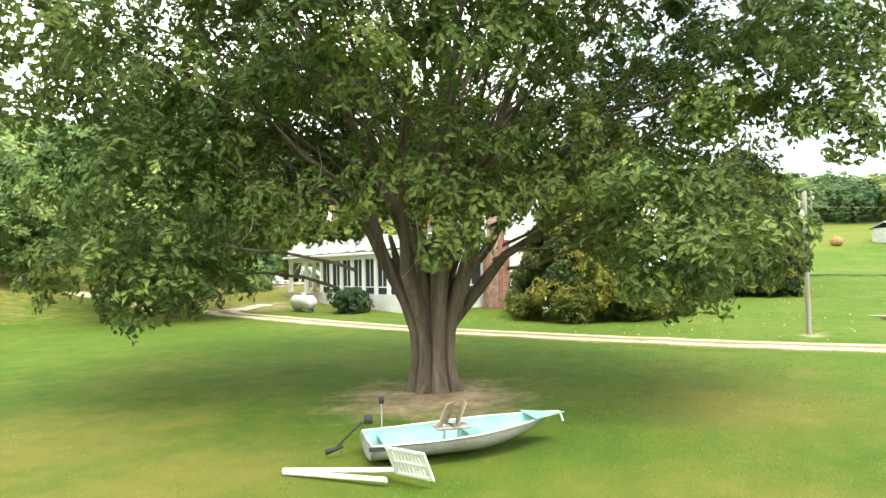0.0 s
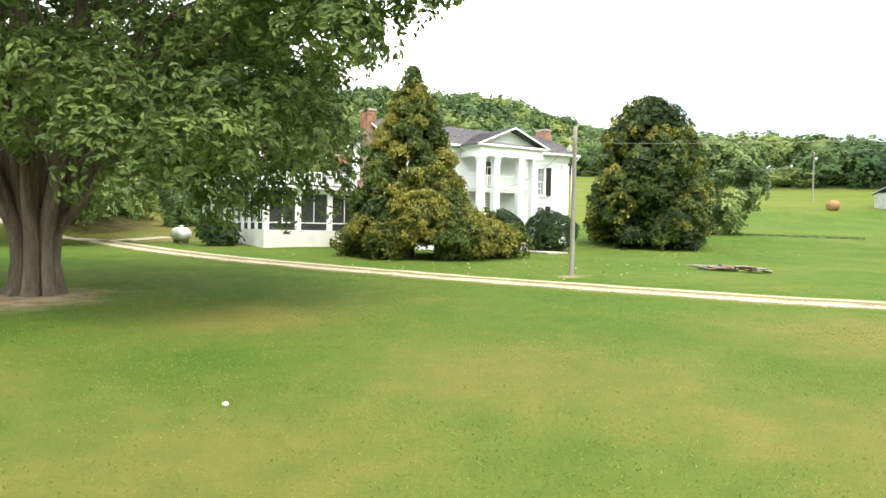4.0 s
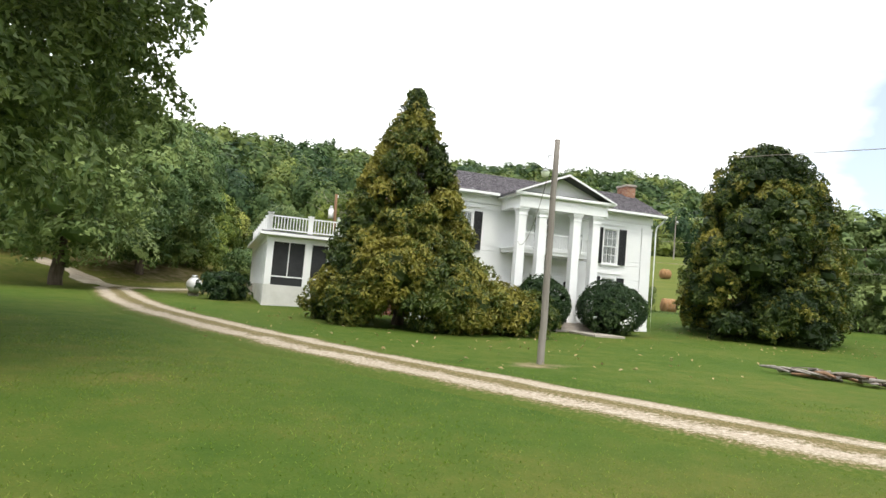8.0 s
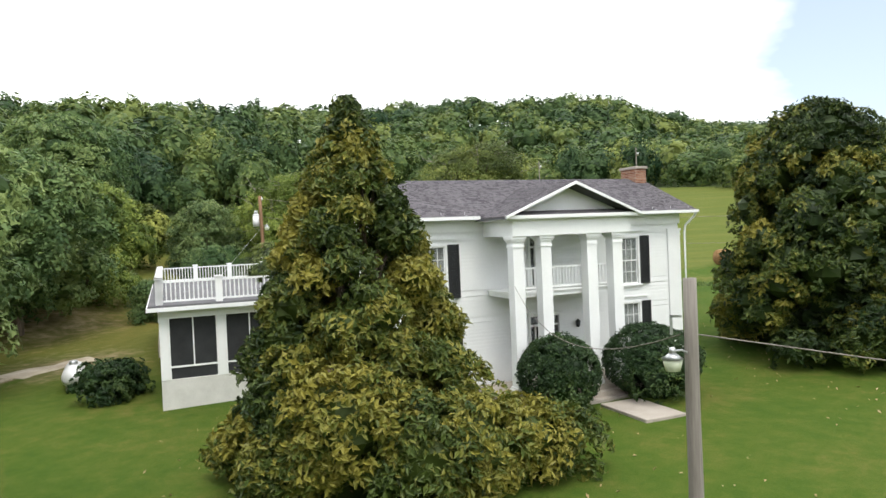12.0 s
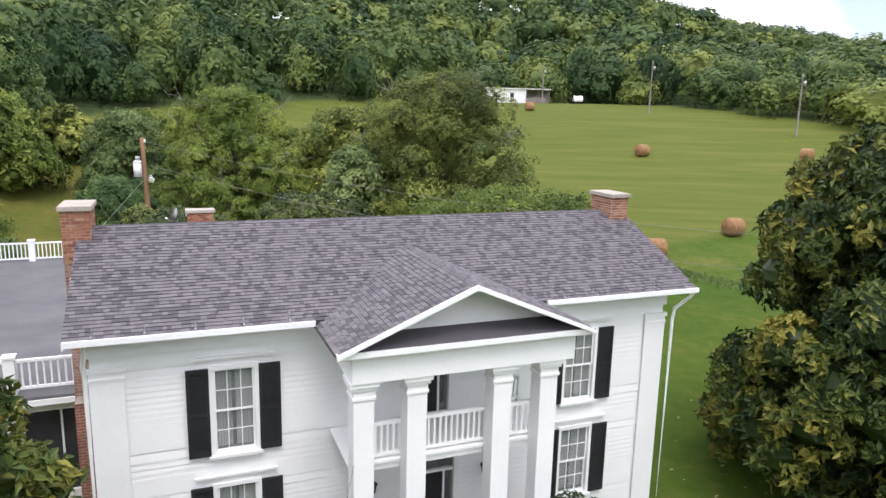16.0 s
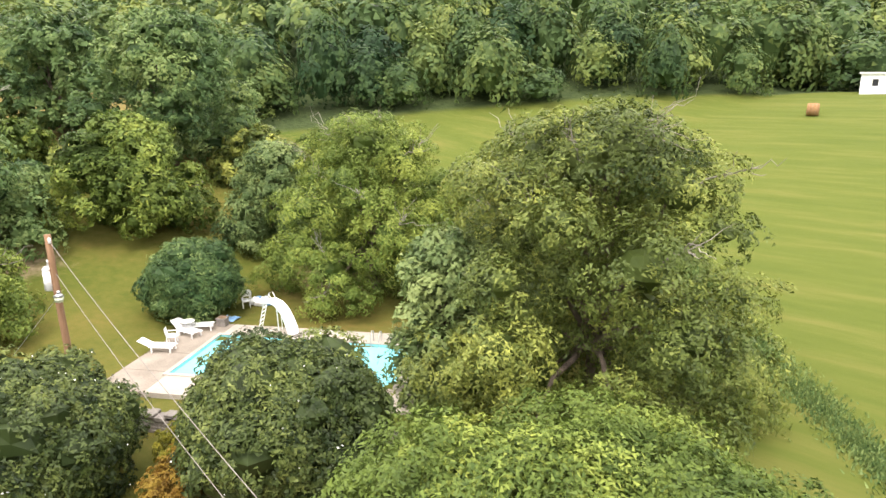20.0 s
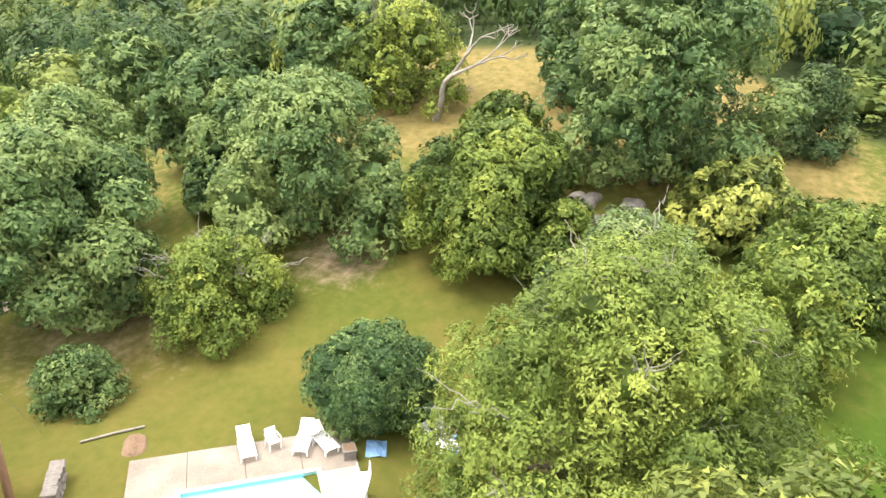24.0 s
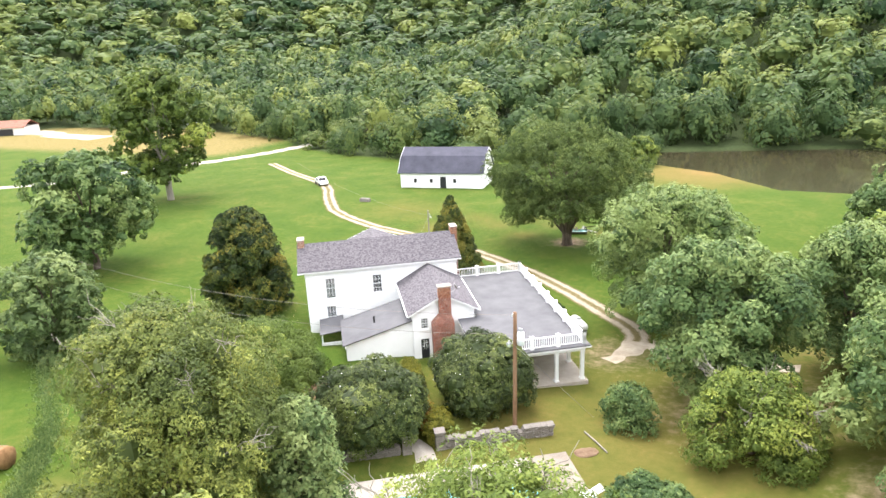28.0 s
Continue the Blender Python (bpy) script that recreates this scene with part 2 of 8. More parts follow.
def shingle_mat():
    m, nt, p = mat("asphalt_shingle")
    ge = nt.nodes.new("ShaderNodeNewGeometry")
    oi = nt.nodes.new("ShaderNodeObjectInfo")
    ad = nt.nodes.new("ShaderNodeMath")
    fr = nt.nodes.new("ShaderNodeMath")
    fr.operation = 'FRACT'
    r = ramp_node(nt, [(0.0, (0.078, 0.072, 0.083)), (0.28, (0.094, 0.086, 0.098)), (0.36, (0.128, 0.117, 0.13)), (1.0, (0.17, 0.155, 0.169))])
    tc = nt.nodes.new("ShaderNodeTexCoord")
    no = node(nt, "ShaderNodeTexNoise", Scale=60.0, Detail=3.0)
    mx = nt.nodes.new("ShaderNodeMix")
    mx.data_type = 'RGBA'
    mx.blend_type = 'MULTIPLY'
    mx.inputs["Factor"].default_value = 0.5
    r2 = ramp_node(nt, [(0.3, (0.5, 0.5, 0.5)), (0.7, (1.2, 1.2, 1.2))])
    nt.links.new(ge.outputs["Random Per Island"], ad.inputs[0])
    nt.links.new(oi.outputs["Random"], ad.inputs[1])
    nt.links.new(ad.outputs[0], fr.inputs[0])
    nt.links.new(fr.outputs[0], r.inputs[0])
    nt.links.new(tc.outputs["Object"], no.inputs["Vector"])
    nt.links.new(no.outputs["Fac"], r2.inputs[0])
    nt.links.new(r.outputs[0], mx.inputs["A"])
    nt.links.new(r2.outputs[0], mx.inputs["B"])
    nt.links.new(mx.outputs["Result"], p.inputs["Base Color"])
    p.inputs["Roughness"].default_value = 0.92
    return m


SHINGLE = shingle_mat()


def water_mat(name, col, rough, bump, scale):
    m, nt, p = mat(name)
    p.inputs["Base Color"].default_value = (*col, 1)
    p.inputs["Roughness"].default_value = rough
    tc = nt.nodes.new("ShaderNodeTexCoord")
    no = node(nt, "ShaderNodeTexNoise", Scale=scale, Detail=3.0)
    b = node(nt, "ShaderNodeBump", Strength=bump, Distance=0.05)
    nt.links.new(tc.outputs["Object"], no.inputs["Vector"])
    nt.links.new(no.outputs["Fac"], b.inputs["Height"])
    nt.links.new(b.outputs[0], p.inputs["Normal"])
    return m


POOL_WATER = water_mat("pool_water", (0.24, 0.72, 0.8), 0.04, 0.25, 3.0)
RIVER_WATER = water_mat("brown_river_water", (0.045, 0.04, 0.022), 0.06, 0.12, 0.8)


def ground_mat():
    """Lawn, hay field and bare ground, mixed by the ground's own attributes."""
    m, nt, p = mat("lawn")
    tc = nt.nodes.new("ShaderNodeTexCoord")
    big = node(nt, "ShaderNodeTexNoise", Scale=0.16, Detail=6.0, Roughness=0.6)
    mid = node(nt, "ShaderNodeTexNoise", Scale=1.4, Detail=5.0, Roughness=0.65)
    fine = node(nt, "ShaderNodeTexNoise", Scale=26.0, Detail=4.0, Roughness=0.7)
    for n in (big, mid, fine):
        nt.links.new(tc.outputs["Object"], n.inputs["Vector"])
    lawn = ramp_node(nt, [(0.2, (0.032, 0.068, 0.008)), (0.42, (0.05, 0.092, 0.011)), (0.58, (0.074, 0.106, 0.016)), (0.72, (0.12, 0.118, 0.028)), (0.9, (0.17, 0.135, 0.048))])
    mapf = nt.nodes.new("ShaderNodeMapping")
    mapf.inputs["Rotation"].default_value = (0, 0, radians(-28))
    mapf.inputs["Scale"].default_value = (0.06, 0.55, 1)
    fl = node(nt, "ShaderNodeTexNoise", Scale=1.0, Detail=6.0, Roughness=0.7)
    nt.links.new(tc.outputs["Object"], mapf.inputs[0])
    nt.links.new(mapf.outputs[0], fl.inputs["Vector"])
    field = ramp_node(nt, [(0.25, (0.072, 0.098, 0.017)), (0.5, (0.094, 0.115, 0.022)), (0.75, (0.145, 0.14, 0.038))])
    dry = ramp_node(nt, [(0.3, (0.13, 0.115, 0.035)), (0.7, (0.255, 0.19, 0.075))])
    dirt = ramp_node(nt, [(0.35, (0.16, 0.11, 0.07)), (0.65, (0.33, 0.25, 0.17))])
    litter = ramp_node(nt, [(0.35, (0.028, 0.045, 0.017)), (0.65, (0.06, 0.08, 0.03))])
    mixf = nt.nodes.new("ShaderNodeMath")
    mixf.operation = 'MULTIPLY_ADD'
    mixf.inputs[1].default_value = 0.6
    sub = nt.nodes.new("ShaderNodeMath")
    sub.operation = 'MULTIPLY_ADD'
    sub.inputs[1].default_value = 0.75
    nt.links.new(mid.outputs["Fac"], mixf.inputs[0])
    scl = nt.nodes.new("ShaderNodeMath")
    scl.operation = 'MULTIPLY'
    scl.inputs[1].default_value = 0.65
    nt.links.new(big.outputs["Fac"], scl.inputs[0])
    nt.links.new(scl.outputs[0], mixf.inputs[2])
    nt.links.new(fine.outputs["Fac"], sub.inputs[0])
    nt.links.new(mixf.outputs[0], sub.inputs[2])
    s2 = nt.nodes.new("ShaderNodeMath")
    s2.operation = 'SUBTRACT'
    s2.inputs[1].default_value = 0.5
    nt.links.new(sub.outputs[0], s2.inputs[0])
    nt.links.new(s2.outputs[0], lawn.inputs[0])
    nt.links.new(fl.outputs["Fac"], field.inputs[0])
    nt.links.new(mid.outputs["Fac"], dry.inputs[0])
    nt.links.new(mid.outputs["Fac"], dirt.inputs[0])
    nt.links.new(mid.outputs["Fac"], litter.inputs[0])
    # soft brownish wear over the lawn
    wa = nt.nodes.new("ShaderNodeAttribute")
    wa.attribute_name = "worn"
    wm = nt.nodes.new("ShaderNodeMath")
    wm.operation = 'MULTIPLY'
    wm.use_clamp = True
    nt.links.new(wa.outputs["Fac"], wm.inputs[0])
    nt.links.new(mixf.outputs[0], wm.inputs[1])
    wx = nt.nodes.new("ShaderNodeMix")
    wx.data_type = 'RGBA'
    wx.inputs["B"].default_value = (0.2, 0.135, 0.045, 1)
    nt.links.new(wm.outputs[0], wx.inputs["Factor"])
    nt.links.new(lawn.outputs[0], wx.inputs["A"])
    last = wx.outputs["Result"]
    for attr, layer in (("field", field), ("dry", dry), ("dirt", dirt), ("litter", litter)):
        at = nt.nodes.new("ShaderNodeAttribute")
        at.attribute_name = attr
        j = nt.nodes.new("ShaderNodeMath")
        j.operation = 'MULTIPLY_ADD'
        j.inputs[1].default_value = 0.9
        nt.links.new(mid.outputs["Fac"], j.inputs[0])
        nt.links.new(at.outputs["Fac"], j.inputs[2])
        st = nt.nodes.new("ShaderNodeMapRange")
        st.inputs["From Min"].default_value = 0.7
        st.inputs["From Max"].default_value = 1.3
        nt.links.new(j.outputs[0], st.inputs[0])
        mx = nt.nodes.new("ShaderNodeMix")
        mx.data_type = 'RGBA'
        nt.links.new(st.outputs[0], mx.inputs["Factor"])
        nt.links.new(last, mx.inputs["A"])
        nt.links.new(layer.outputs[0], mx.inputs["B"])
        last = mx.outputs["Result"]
    nt.links.new(last, p.inputs["Base Color"])
    b = node(nt, "ShaderNodeBump", Strength=0.6, Distance=0.06)
    nt.links.new(fine.outputs["Fac"], b.inputs["Height"])
    nt.links.new(b.outputs[0], p.inputs["Normal"])
    p.inputs["Roughness"].default_value = 0.95
    p.inputs["Specular IOR Level"].default_value = 0.1
    return m


LAWN = ground_mat()

# ---------------------------------------------------------------- terrain
HX, HY, HA = 5.67, 41.97, radians(35.5)
CA, SA = math.cos(HA), math.sin(HA)
HOUSE = pose(HX, HY, 0, 0, 0, 35.5)


def to_local(x, y):
    a, b = x - HX, y - HY
    return a * CA + b * SA, -a * SA + b * CA


def to_world(u, v):
    return HX + u * CA - v * SA, HY + u * SA + v * CA


CLEARING = [(-56, 104), (-51, 121), (-33, 145), (-8, 176), (8, 174), (25, 158), (42, 140), (70, 126), (110, 120), (170, 110),
            (230, 60), (262, -20), (245, -85), (170, -86), (112, -66), (100, -55), (80, -46), (59, -42), (34, -46), (16, -60),
            (-30, -71), (-80, -72), (-108, -50), (-80, -14), (-64, 20), (-70, 60), (-78, 90)]


def smooth(a, b, x):
    t = np.clip((x - a) / (b - a), 0, 1)
    return t * t * (3 - 2 * t)


def outside(x, y):
    """Distance from the clearing's edge, positive in the woods and negative inside."""
    x, y = np.asarray(x, float), np.asarray(y, float)
    best = np.full(x.shape, 1e9)
    inside = np.zeros(x.shape, bool)
    n = len(CLEARING)
    for i in range(n):
        (ax, ay), (bx, by) = CLEARING[i], CLEARING[(i + 1) % n]
        dx, dy = bx - ax, by - ay
        t = np.clip(((x - ax) * dx + (y - ay) * dy) / (dx * dx + dy * dy), 0, 1)
        best = np.minimum(best, np.hypot(x - ax - t * dx, y - ay - t * dy))
        cross = ((ay > y) != (by > y)) & (x < (bx - ax) * (y - ay) / (by - ay + 1e-12) + ax)
        inside ^= cross
    return np.where(inside, -best, best)


def height(x, y):
    x, y = np.asarray(x, float), np.asarray(y, float)
    h = np.where(y > 0, 0.021 * np.minimum(y, 75), 0.02 * np.maximum(y, -45))
    h = h + 0.75 * smooth(48, 64, y)
    h = h + 12.7 * smooth(76, 170, y + 0.10 * (x - 20))
    west = np.maximum(0, -20 - x)
    h = h + 0.22 * np.minimum(west, 60) * smooth(20, 60, y) * (1 - 0.25 * smooth(85, 110, y))
    north = np.interp(x, (-170, -45, -26, -14, 0, 28), (-25, -29, -29, -44, -52, -56))
    south = np.interp(x, (-170, -80, -47, -15, 5, 28), (-86, -79, -77, -69, -63, -60))
    h = h - 1.7 * smooth(-4, 3, np.minimum(y - south, north - y)) * smooth(28, 8, x)
    pu, pv = to_local(x, y)
    h = h - 1.5 * smooth(0.3, 1.3, pu - 1.0) * smooth(0.3, 1.3, 12.0 - pu) * smooth(0.3, 1.3, pv - 34.0) * smooth(0.3, 1.3, 39.3 - pv)
    d = outside(x, y)
    amp = 35 - 12 * smooth(35, 110, x) - 9 * smooth(-50, -110, x) * smooth(60, 130, y) + smooth(-20, -80, y) * (12 * smooth(60, 20, x) - 14 * smooth(70, 140, x))
    amp = amp + smooth(45, 100, y) * np.interp(np.degrees(np.arctan2(x - 14, np.maximum(y - 15, 1))), (-50, -42, -30, -20, -13, -8, -3, 2, 6, 10, 15, 22, 30), (-5, -4.5, -1, 0, 3, 8, 8.5, 4.5, -1, -4, -6, -9, -13))
    h = h + amp * smooth(5, 190, d) + 75 * smooth(170, 470, d) * smooth(-110, -220, y)
    return h


def z_at(x, y):
    return float(height(x, y))


def mesh_from(name, verts, faces, material, attrs=None, smooth_faces=False):
    """A mesh from arrays; faces all with the same number of corners."""
    verts = np.asarray(verts, np.float32)
    faces = np.asarray(faces, np.int32)
    me = bpy.data.meshes.new(name)
    me.vertices.add(len(verts))
    me.vertices.foreach_set("co", verts.ravel())
    k = faces.shape[1]
    me.loops.add(faces.size)
    me.loops.foreach_set("vertex_index", faces.ravel())
    me.polygons.add(len(faces))
    me.polygons.foreach_set("loop_start", np.arange(len(faces), dtype=np.int32) * k)
    me.polygons.foreach_set("use_smooth", np.full(len(faces), smooth_faces))
    for key, vals in (attrs or {}).items():
        a = me.attributes.new(key, 'FLOAT', 'POINT')
        a.data.foreach_set("value", np.asarray(vals, np.float32))
    me.update(calc_edges=True)
    me.validate()
    if material:
        me.materials.append(material)
    return me


def spaced(lo, hi, step, far, grow=1.18):
    mid = list(np.arange(lo, hi + step / 2, step))
    a, s = [], step
    x = lo
    while x > -far:
        s *= grow
        x -= s
        a.append(x)
    b, s = [], step
    x = hi
    while x < far:
        s *= grow
        x += s
        b.append(x)
    return np.array(a[::-1] + mid + b)


def blob(x, y, cx, cy, r):
    return np.clip(1.25 - np.hypot(x - cx, y - cy) / r, 0, 1)


def build_ground():
    xs, ys = spaced(-70, 100, 1.25, 1400), spaced(-70, 180, 1.25, 1400)
    X, Y = np.meshgrid(xs, ys)
    Z = height(X, Y) + 0.03 * np.sin(X * 0.9 + Y * 0.4) * np.sin(Y * 0.7 - X * 0.3)
    nx, ny = len(xs), len(ys)
    idx = np.arange(nx * ny).reshape(ny, nx)
    F = np.stack([idx[:-1, :-1], idx[:-1, 1:], idx[1:, 1:], idx[1:, :-1]], -1).reshape(-1, 4)
    V = np.stack([X, Y, Z], -1).reshape(-1, 3)
    x, y = V[:, 0], V[:, 1]
    u, v = to_local(x, y)
    field = np.clip((v - 26 - 0.06 * (u - 34)) / 3, -0.2, 1) * (u > 15) * np.clip((x + 6 + 0.5 * (y - 95)) / 8, 0, 1) * smooth(60, 72, y + 0.6 * x)
    field = np.maximum(field, smooth(96, 112, y) * (x > -60) * 0.9)
    dry = np.clip(smooth(-40, -50, x) * smooth(30, 45, y) * (1 - smooth(98, 108, y)), 0, 1) * 0.9
    dry = np.maximum(dry, 0.9 * smooth(-25, -45, y) * smooth(105, 120, x))
    dry = np.maximum(dry, 0.85 * blob(x, y, -38, 40, 16))
    dry = np.maximum(dry, 0.05 * smooth(27, 20, y) * smooth(-30, -15, y))
    worn = np.zeros_like(x)
    for cx, cy, r, a in ((-6, 8.5, 2.6, 0.44), (-4.3, 11.2, 2.0, 0.38), (3.8, 8.2, 2.6, 0.3), (9, 6.5, 2.6, 0.33), (12.5, 11, 2.8, 0.28), (-9, 12.5, 3, 0.36), (17, 8, 3, 0.3),
                         (6.5, 15.5, 2.2, 0.36), (20, 15, 3, 0.4), (-20, 62, 15, 0.42), (-12, 66, 9, 0.42), (-36, 80, 12, 0.42), (2, 88, 10, 0.42), (-12, -40, 12, 0.8), (30, 6, 7, 0.25), (-14, 80, 9, 0.42)):
        worn = np.maximum(worn, 2.0 * a * np.clip(1 - np.hypot(x - cx, y - cy) / (1.7 * r), 0, 1))
    d = outside(x, y)
    dirt = np.maximum.reduce([0.95 * blob(x, y, -0.5, 17.0, 3.0), 0.75 * blob(x, y, -32.0, 68.2, 4.0), 0.85 * blob(x, y, 14.97, 27.85, 0.75),
                              0.7 * blob(x, y, 3.0, 70.0, 5.0), 0.6 * blob(x, y, -20, 86, 5),
                              0.5 * blob(x, y, -24, 58, 9), 0.55 * blob(x, y, -13.5, 50, 5)])
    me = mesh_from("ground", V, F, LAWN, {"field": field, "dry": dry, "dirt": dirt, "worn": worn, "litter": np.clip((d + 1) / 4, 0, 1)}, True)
    tagged(new("ground", me), "mown green lawn with dry patches and a hay field rising behind", "ground", kind="structure")


build_ground()


# ---------------------------------------------------------------- mesh helpers
def part(name, bm, material, parent=None, label="", matrix=None):
    """Links a bmesh as one mesh object, under a thing or a part."""
    me = bpy.data.meshes.new(name)
    bm.to_mesh(me)
    bm.free()
    me.materials.append(material)
    return place(name, me, parent, label, matrix)


def place(name, me, parent=None, label="", matrix=None):
    ob = new(name, me)
    if parent:
        ob.parent = parent
    if matrix is not None:
        ob.matrix_basis = matrix
    if label:
        ob["label"] = label
    return ob


def thing(name, matrix, label, category, group="", kind=""):
    e = new(name)
    e.empty_display_size = 0.3
    e.matrix_basis = matrix
    return tagged(e, label, category, group, kind)


def box(bm, x0, x1, y0, y1, z0, z1, bevel=0.0, m=None):
    vs = [bm.verts.new((x, y, z)) for x in (x0, x1) for y in (y0, y1) for z in (z0, z1)]
    if m is not None:
        for vv in vs:
            vv.co = m @ vv.co
    fs = [bm.faces.new([vs[i] for i in q]) for q in ((0, 1, 3, 2), (4, 6, 7, 5), (0, 4, 5, 1), (2, 3, 7, 6), (0, 2, 6, 4), (1, 5, 7, 3))]
    if bevel > 0:
        es = list({e for f in fs for e in f.edges})
        bmesh.ops.bevel(bm, geom=es, offset=bevel, segments=1, affect='EDGES')
    return bm


def boxes(*args, bevel=0.0):
    bm = bmesh.new()
    for a in args:
        box(bm, *a, bevel=bevel)
    return bm


def cyl(bm, r0, r1, z0, z1, n=16, m=None, caps=True):
    lo = [bm.verts.new((r0 * math.cos(2 * math.pi * i / n), r0 * math.sin(2 * math.pi * i / n), z0)) for i in range(n)]
    hi = [bm.verts.new((r1 * math.cos(2 * math.pi * i / n), r1 * math.sin(2 * math.pi * i / n), z1)) for i in range(n)]
    for i in range(n):
        f = bm.faces.new((lo[i], lo[(i + 1) % n], hi[(i + 1) % n], hi[i]))
        f.smooth = True
    if caps:
        bm.faces.new(lo[::-1])
        bm.faces.new(hi)
    if m is not None:
        for vv in lo + hi:
            vv.co = m @ vv.co
    return bm


def prism(bm, profile, y0, y1, m=None):
    """A profile in x, z pushed along y."""
    a = [bm.verts.new((x, y0, z)) for x, z in profile]
    b = [bm.verts.new((x, y1, z)) for x, z in profile]
    n = len(profile)
    for i in range(n):
        bm.faces.new((a[i], a[(i + 1) % n], b[(i + 1) % n], b[i]))
    bm.faces.new(a[::-1])
    bm.faces.new(b)
    if m is not None:
        for vv in a + b:
            vv.co = m @ vv.co
    return bm


def tube_arrays(path, radii, n=7):
    """Rings round a path; returns vertices and quads."""
    path = np.asarray(path, float)
    k = len(path)
    tang = np.gradient(path, axis=0)
    tang /= np.linalg.norm(tang, axis=1)[:, None] + 1e-9
    ref = np.array([0.0, 0.0, 1.0]) if abs(tang[0][2]) < 0.9 else np.array([1.0, 0.0, 0.0])
    V = []
    for i in range(k):
        a = np.cross(tang[i], ref)
        a /= np.linalg.norm(a) + 1e-9
        b = np.cross(tang[i], a)
        ang = np.arange(n) * 2 * math.pi / n
        V.append(path[i] + radii[i] * (np.cos(ang)[:, None] * a + np.sin(ang)[:, None] * b))
    V = np.concatenate(V)
    F = [(i * n + j, i * n + (j + 1) % n, (i + 1) * n + (j + 1) % n, (i + 1) * n + j) for i in range(k - 1) for j in range(n)]
    return V, np.array(F)


def join_arrays(parts):
    V, F, o = [], [], 0
    for v, f in parts:
        V.append(v)
        F.append(f + o)
        o += len(v)
    return np.concatenate(V), np.concatenate(F)


def wire(name, pts, r, material, label="", category="cable"):
    V, F = tube_arrays(pts, [r] * len(pts), 5)
    return tagged(new(name, mesh_from(name, V, F, material, smooth_faces=True)), label, category)


def sag(a, b, drop, n=14):
    a, b = np.array(a, float), np.array(b, float)
    t = np.linspace(0, 1, n)[:, None]
    p = a + (b - a) * t
    p[:, 2] -= (4 * drop * t * (1 - t))[:, 0]
    return p



# ---------------------------------------------------------------- trees
def leaf_cloud(rng, centres, normals, size, tint, out=0.9, stretch=1.5, fold=0.2, lift=0.2):
    """One folded four-cornered leaf at each centre; returns vertices, quads and tints."""
    n = len(centres)
    nrm = normals * out + rng.normal(0, 0.36, (n, 3)) + np.array([0, 0, 0.2])
    nrm /= np.linalg.norm(nrm, axis=1)[:, None] + 1e-9
    a = np.cross(nrm, rng.normal(0, 1, (n, 3)))
    a /= np.linalg.norm(a, axis=1)[:, None] + 1e-9
    a = a + nrm * lift * rng.uniform(0.2, 1.6, (n, 1))
    a /= np.linalg.norm(a, axis=1)[:, None]
    b = np.cross(nrm, a)
    b /= np.linalg.norm(b, axis=1)[:, None] + 1e-9
    nrm = np.cross(a, b)
    s = (size * rng.uniform(0.65, 1.3, n))[:, None]
    V = np.empty((n, 4, 3))
    V[:, 0] = centres - a * s * 0.5 * stretch
    V[:, 1] = centres - b * s * 0.42 + nrm * s * fold
    V[:, 2] = centres + a * s * 0.5 * stretch - np.array([0, 0, 0.12]) * s
    V[:, 3] = centres + b * s * 0.42 + nrm * s * fold
    F = np.arange(4 * n).reshape(n, 4)
    return V.reshape(-1, 3), F, np.repeat(tint, 4)


def leaf_tris(rng, centres, normals, size, tint, stretch=1.5):
    """One three-cornered leaf at each centre; returns vertices, triangles and tints."""
    n = len(centres)
    nrm = normals + rng.normal(0, 0.38, (n, 3)) + np.array([0, 0, 0.2])
    nrm /= np.linalg.norm(nrm, axis=1)[:, None] + 1e-9
    a = np.cross(nrm, rng.normal(0, 1, (n, 3)))
    a /= np.linalg.norm(a, axis=1)[:, None] + 1e-9
    b = np.cross(nrm, a)
    s = (size * rng.uniform(0.65, 1.35, n))[:, None]
    V = np.stack([centres - a * s * 0.4 * stretch - b * s * 0.42, centres - a * s * 0.4 * stretch + b * s * 0.42, centres + a * s * 0.6 * stretch - np.array([0, 0, 0.12]) * s], 1)
    return V.reshape(-1, 3), np.arange(3 * n).reshape(n, 3), np.repeat(tint, 3)


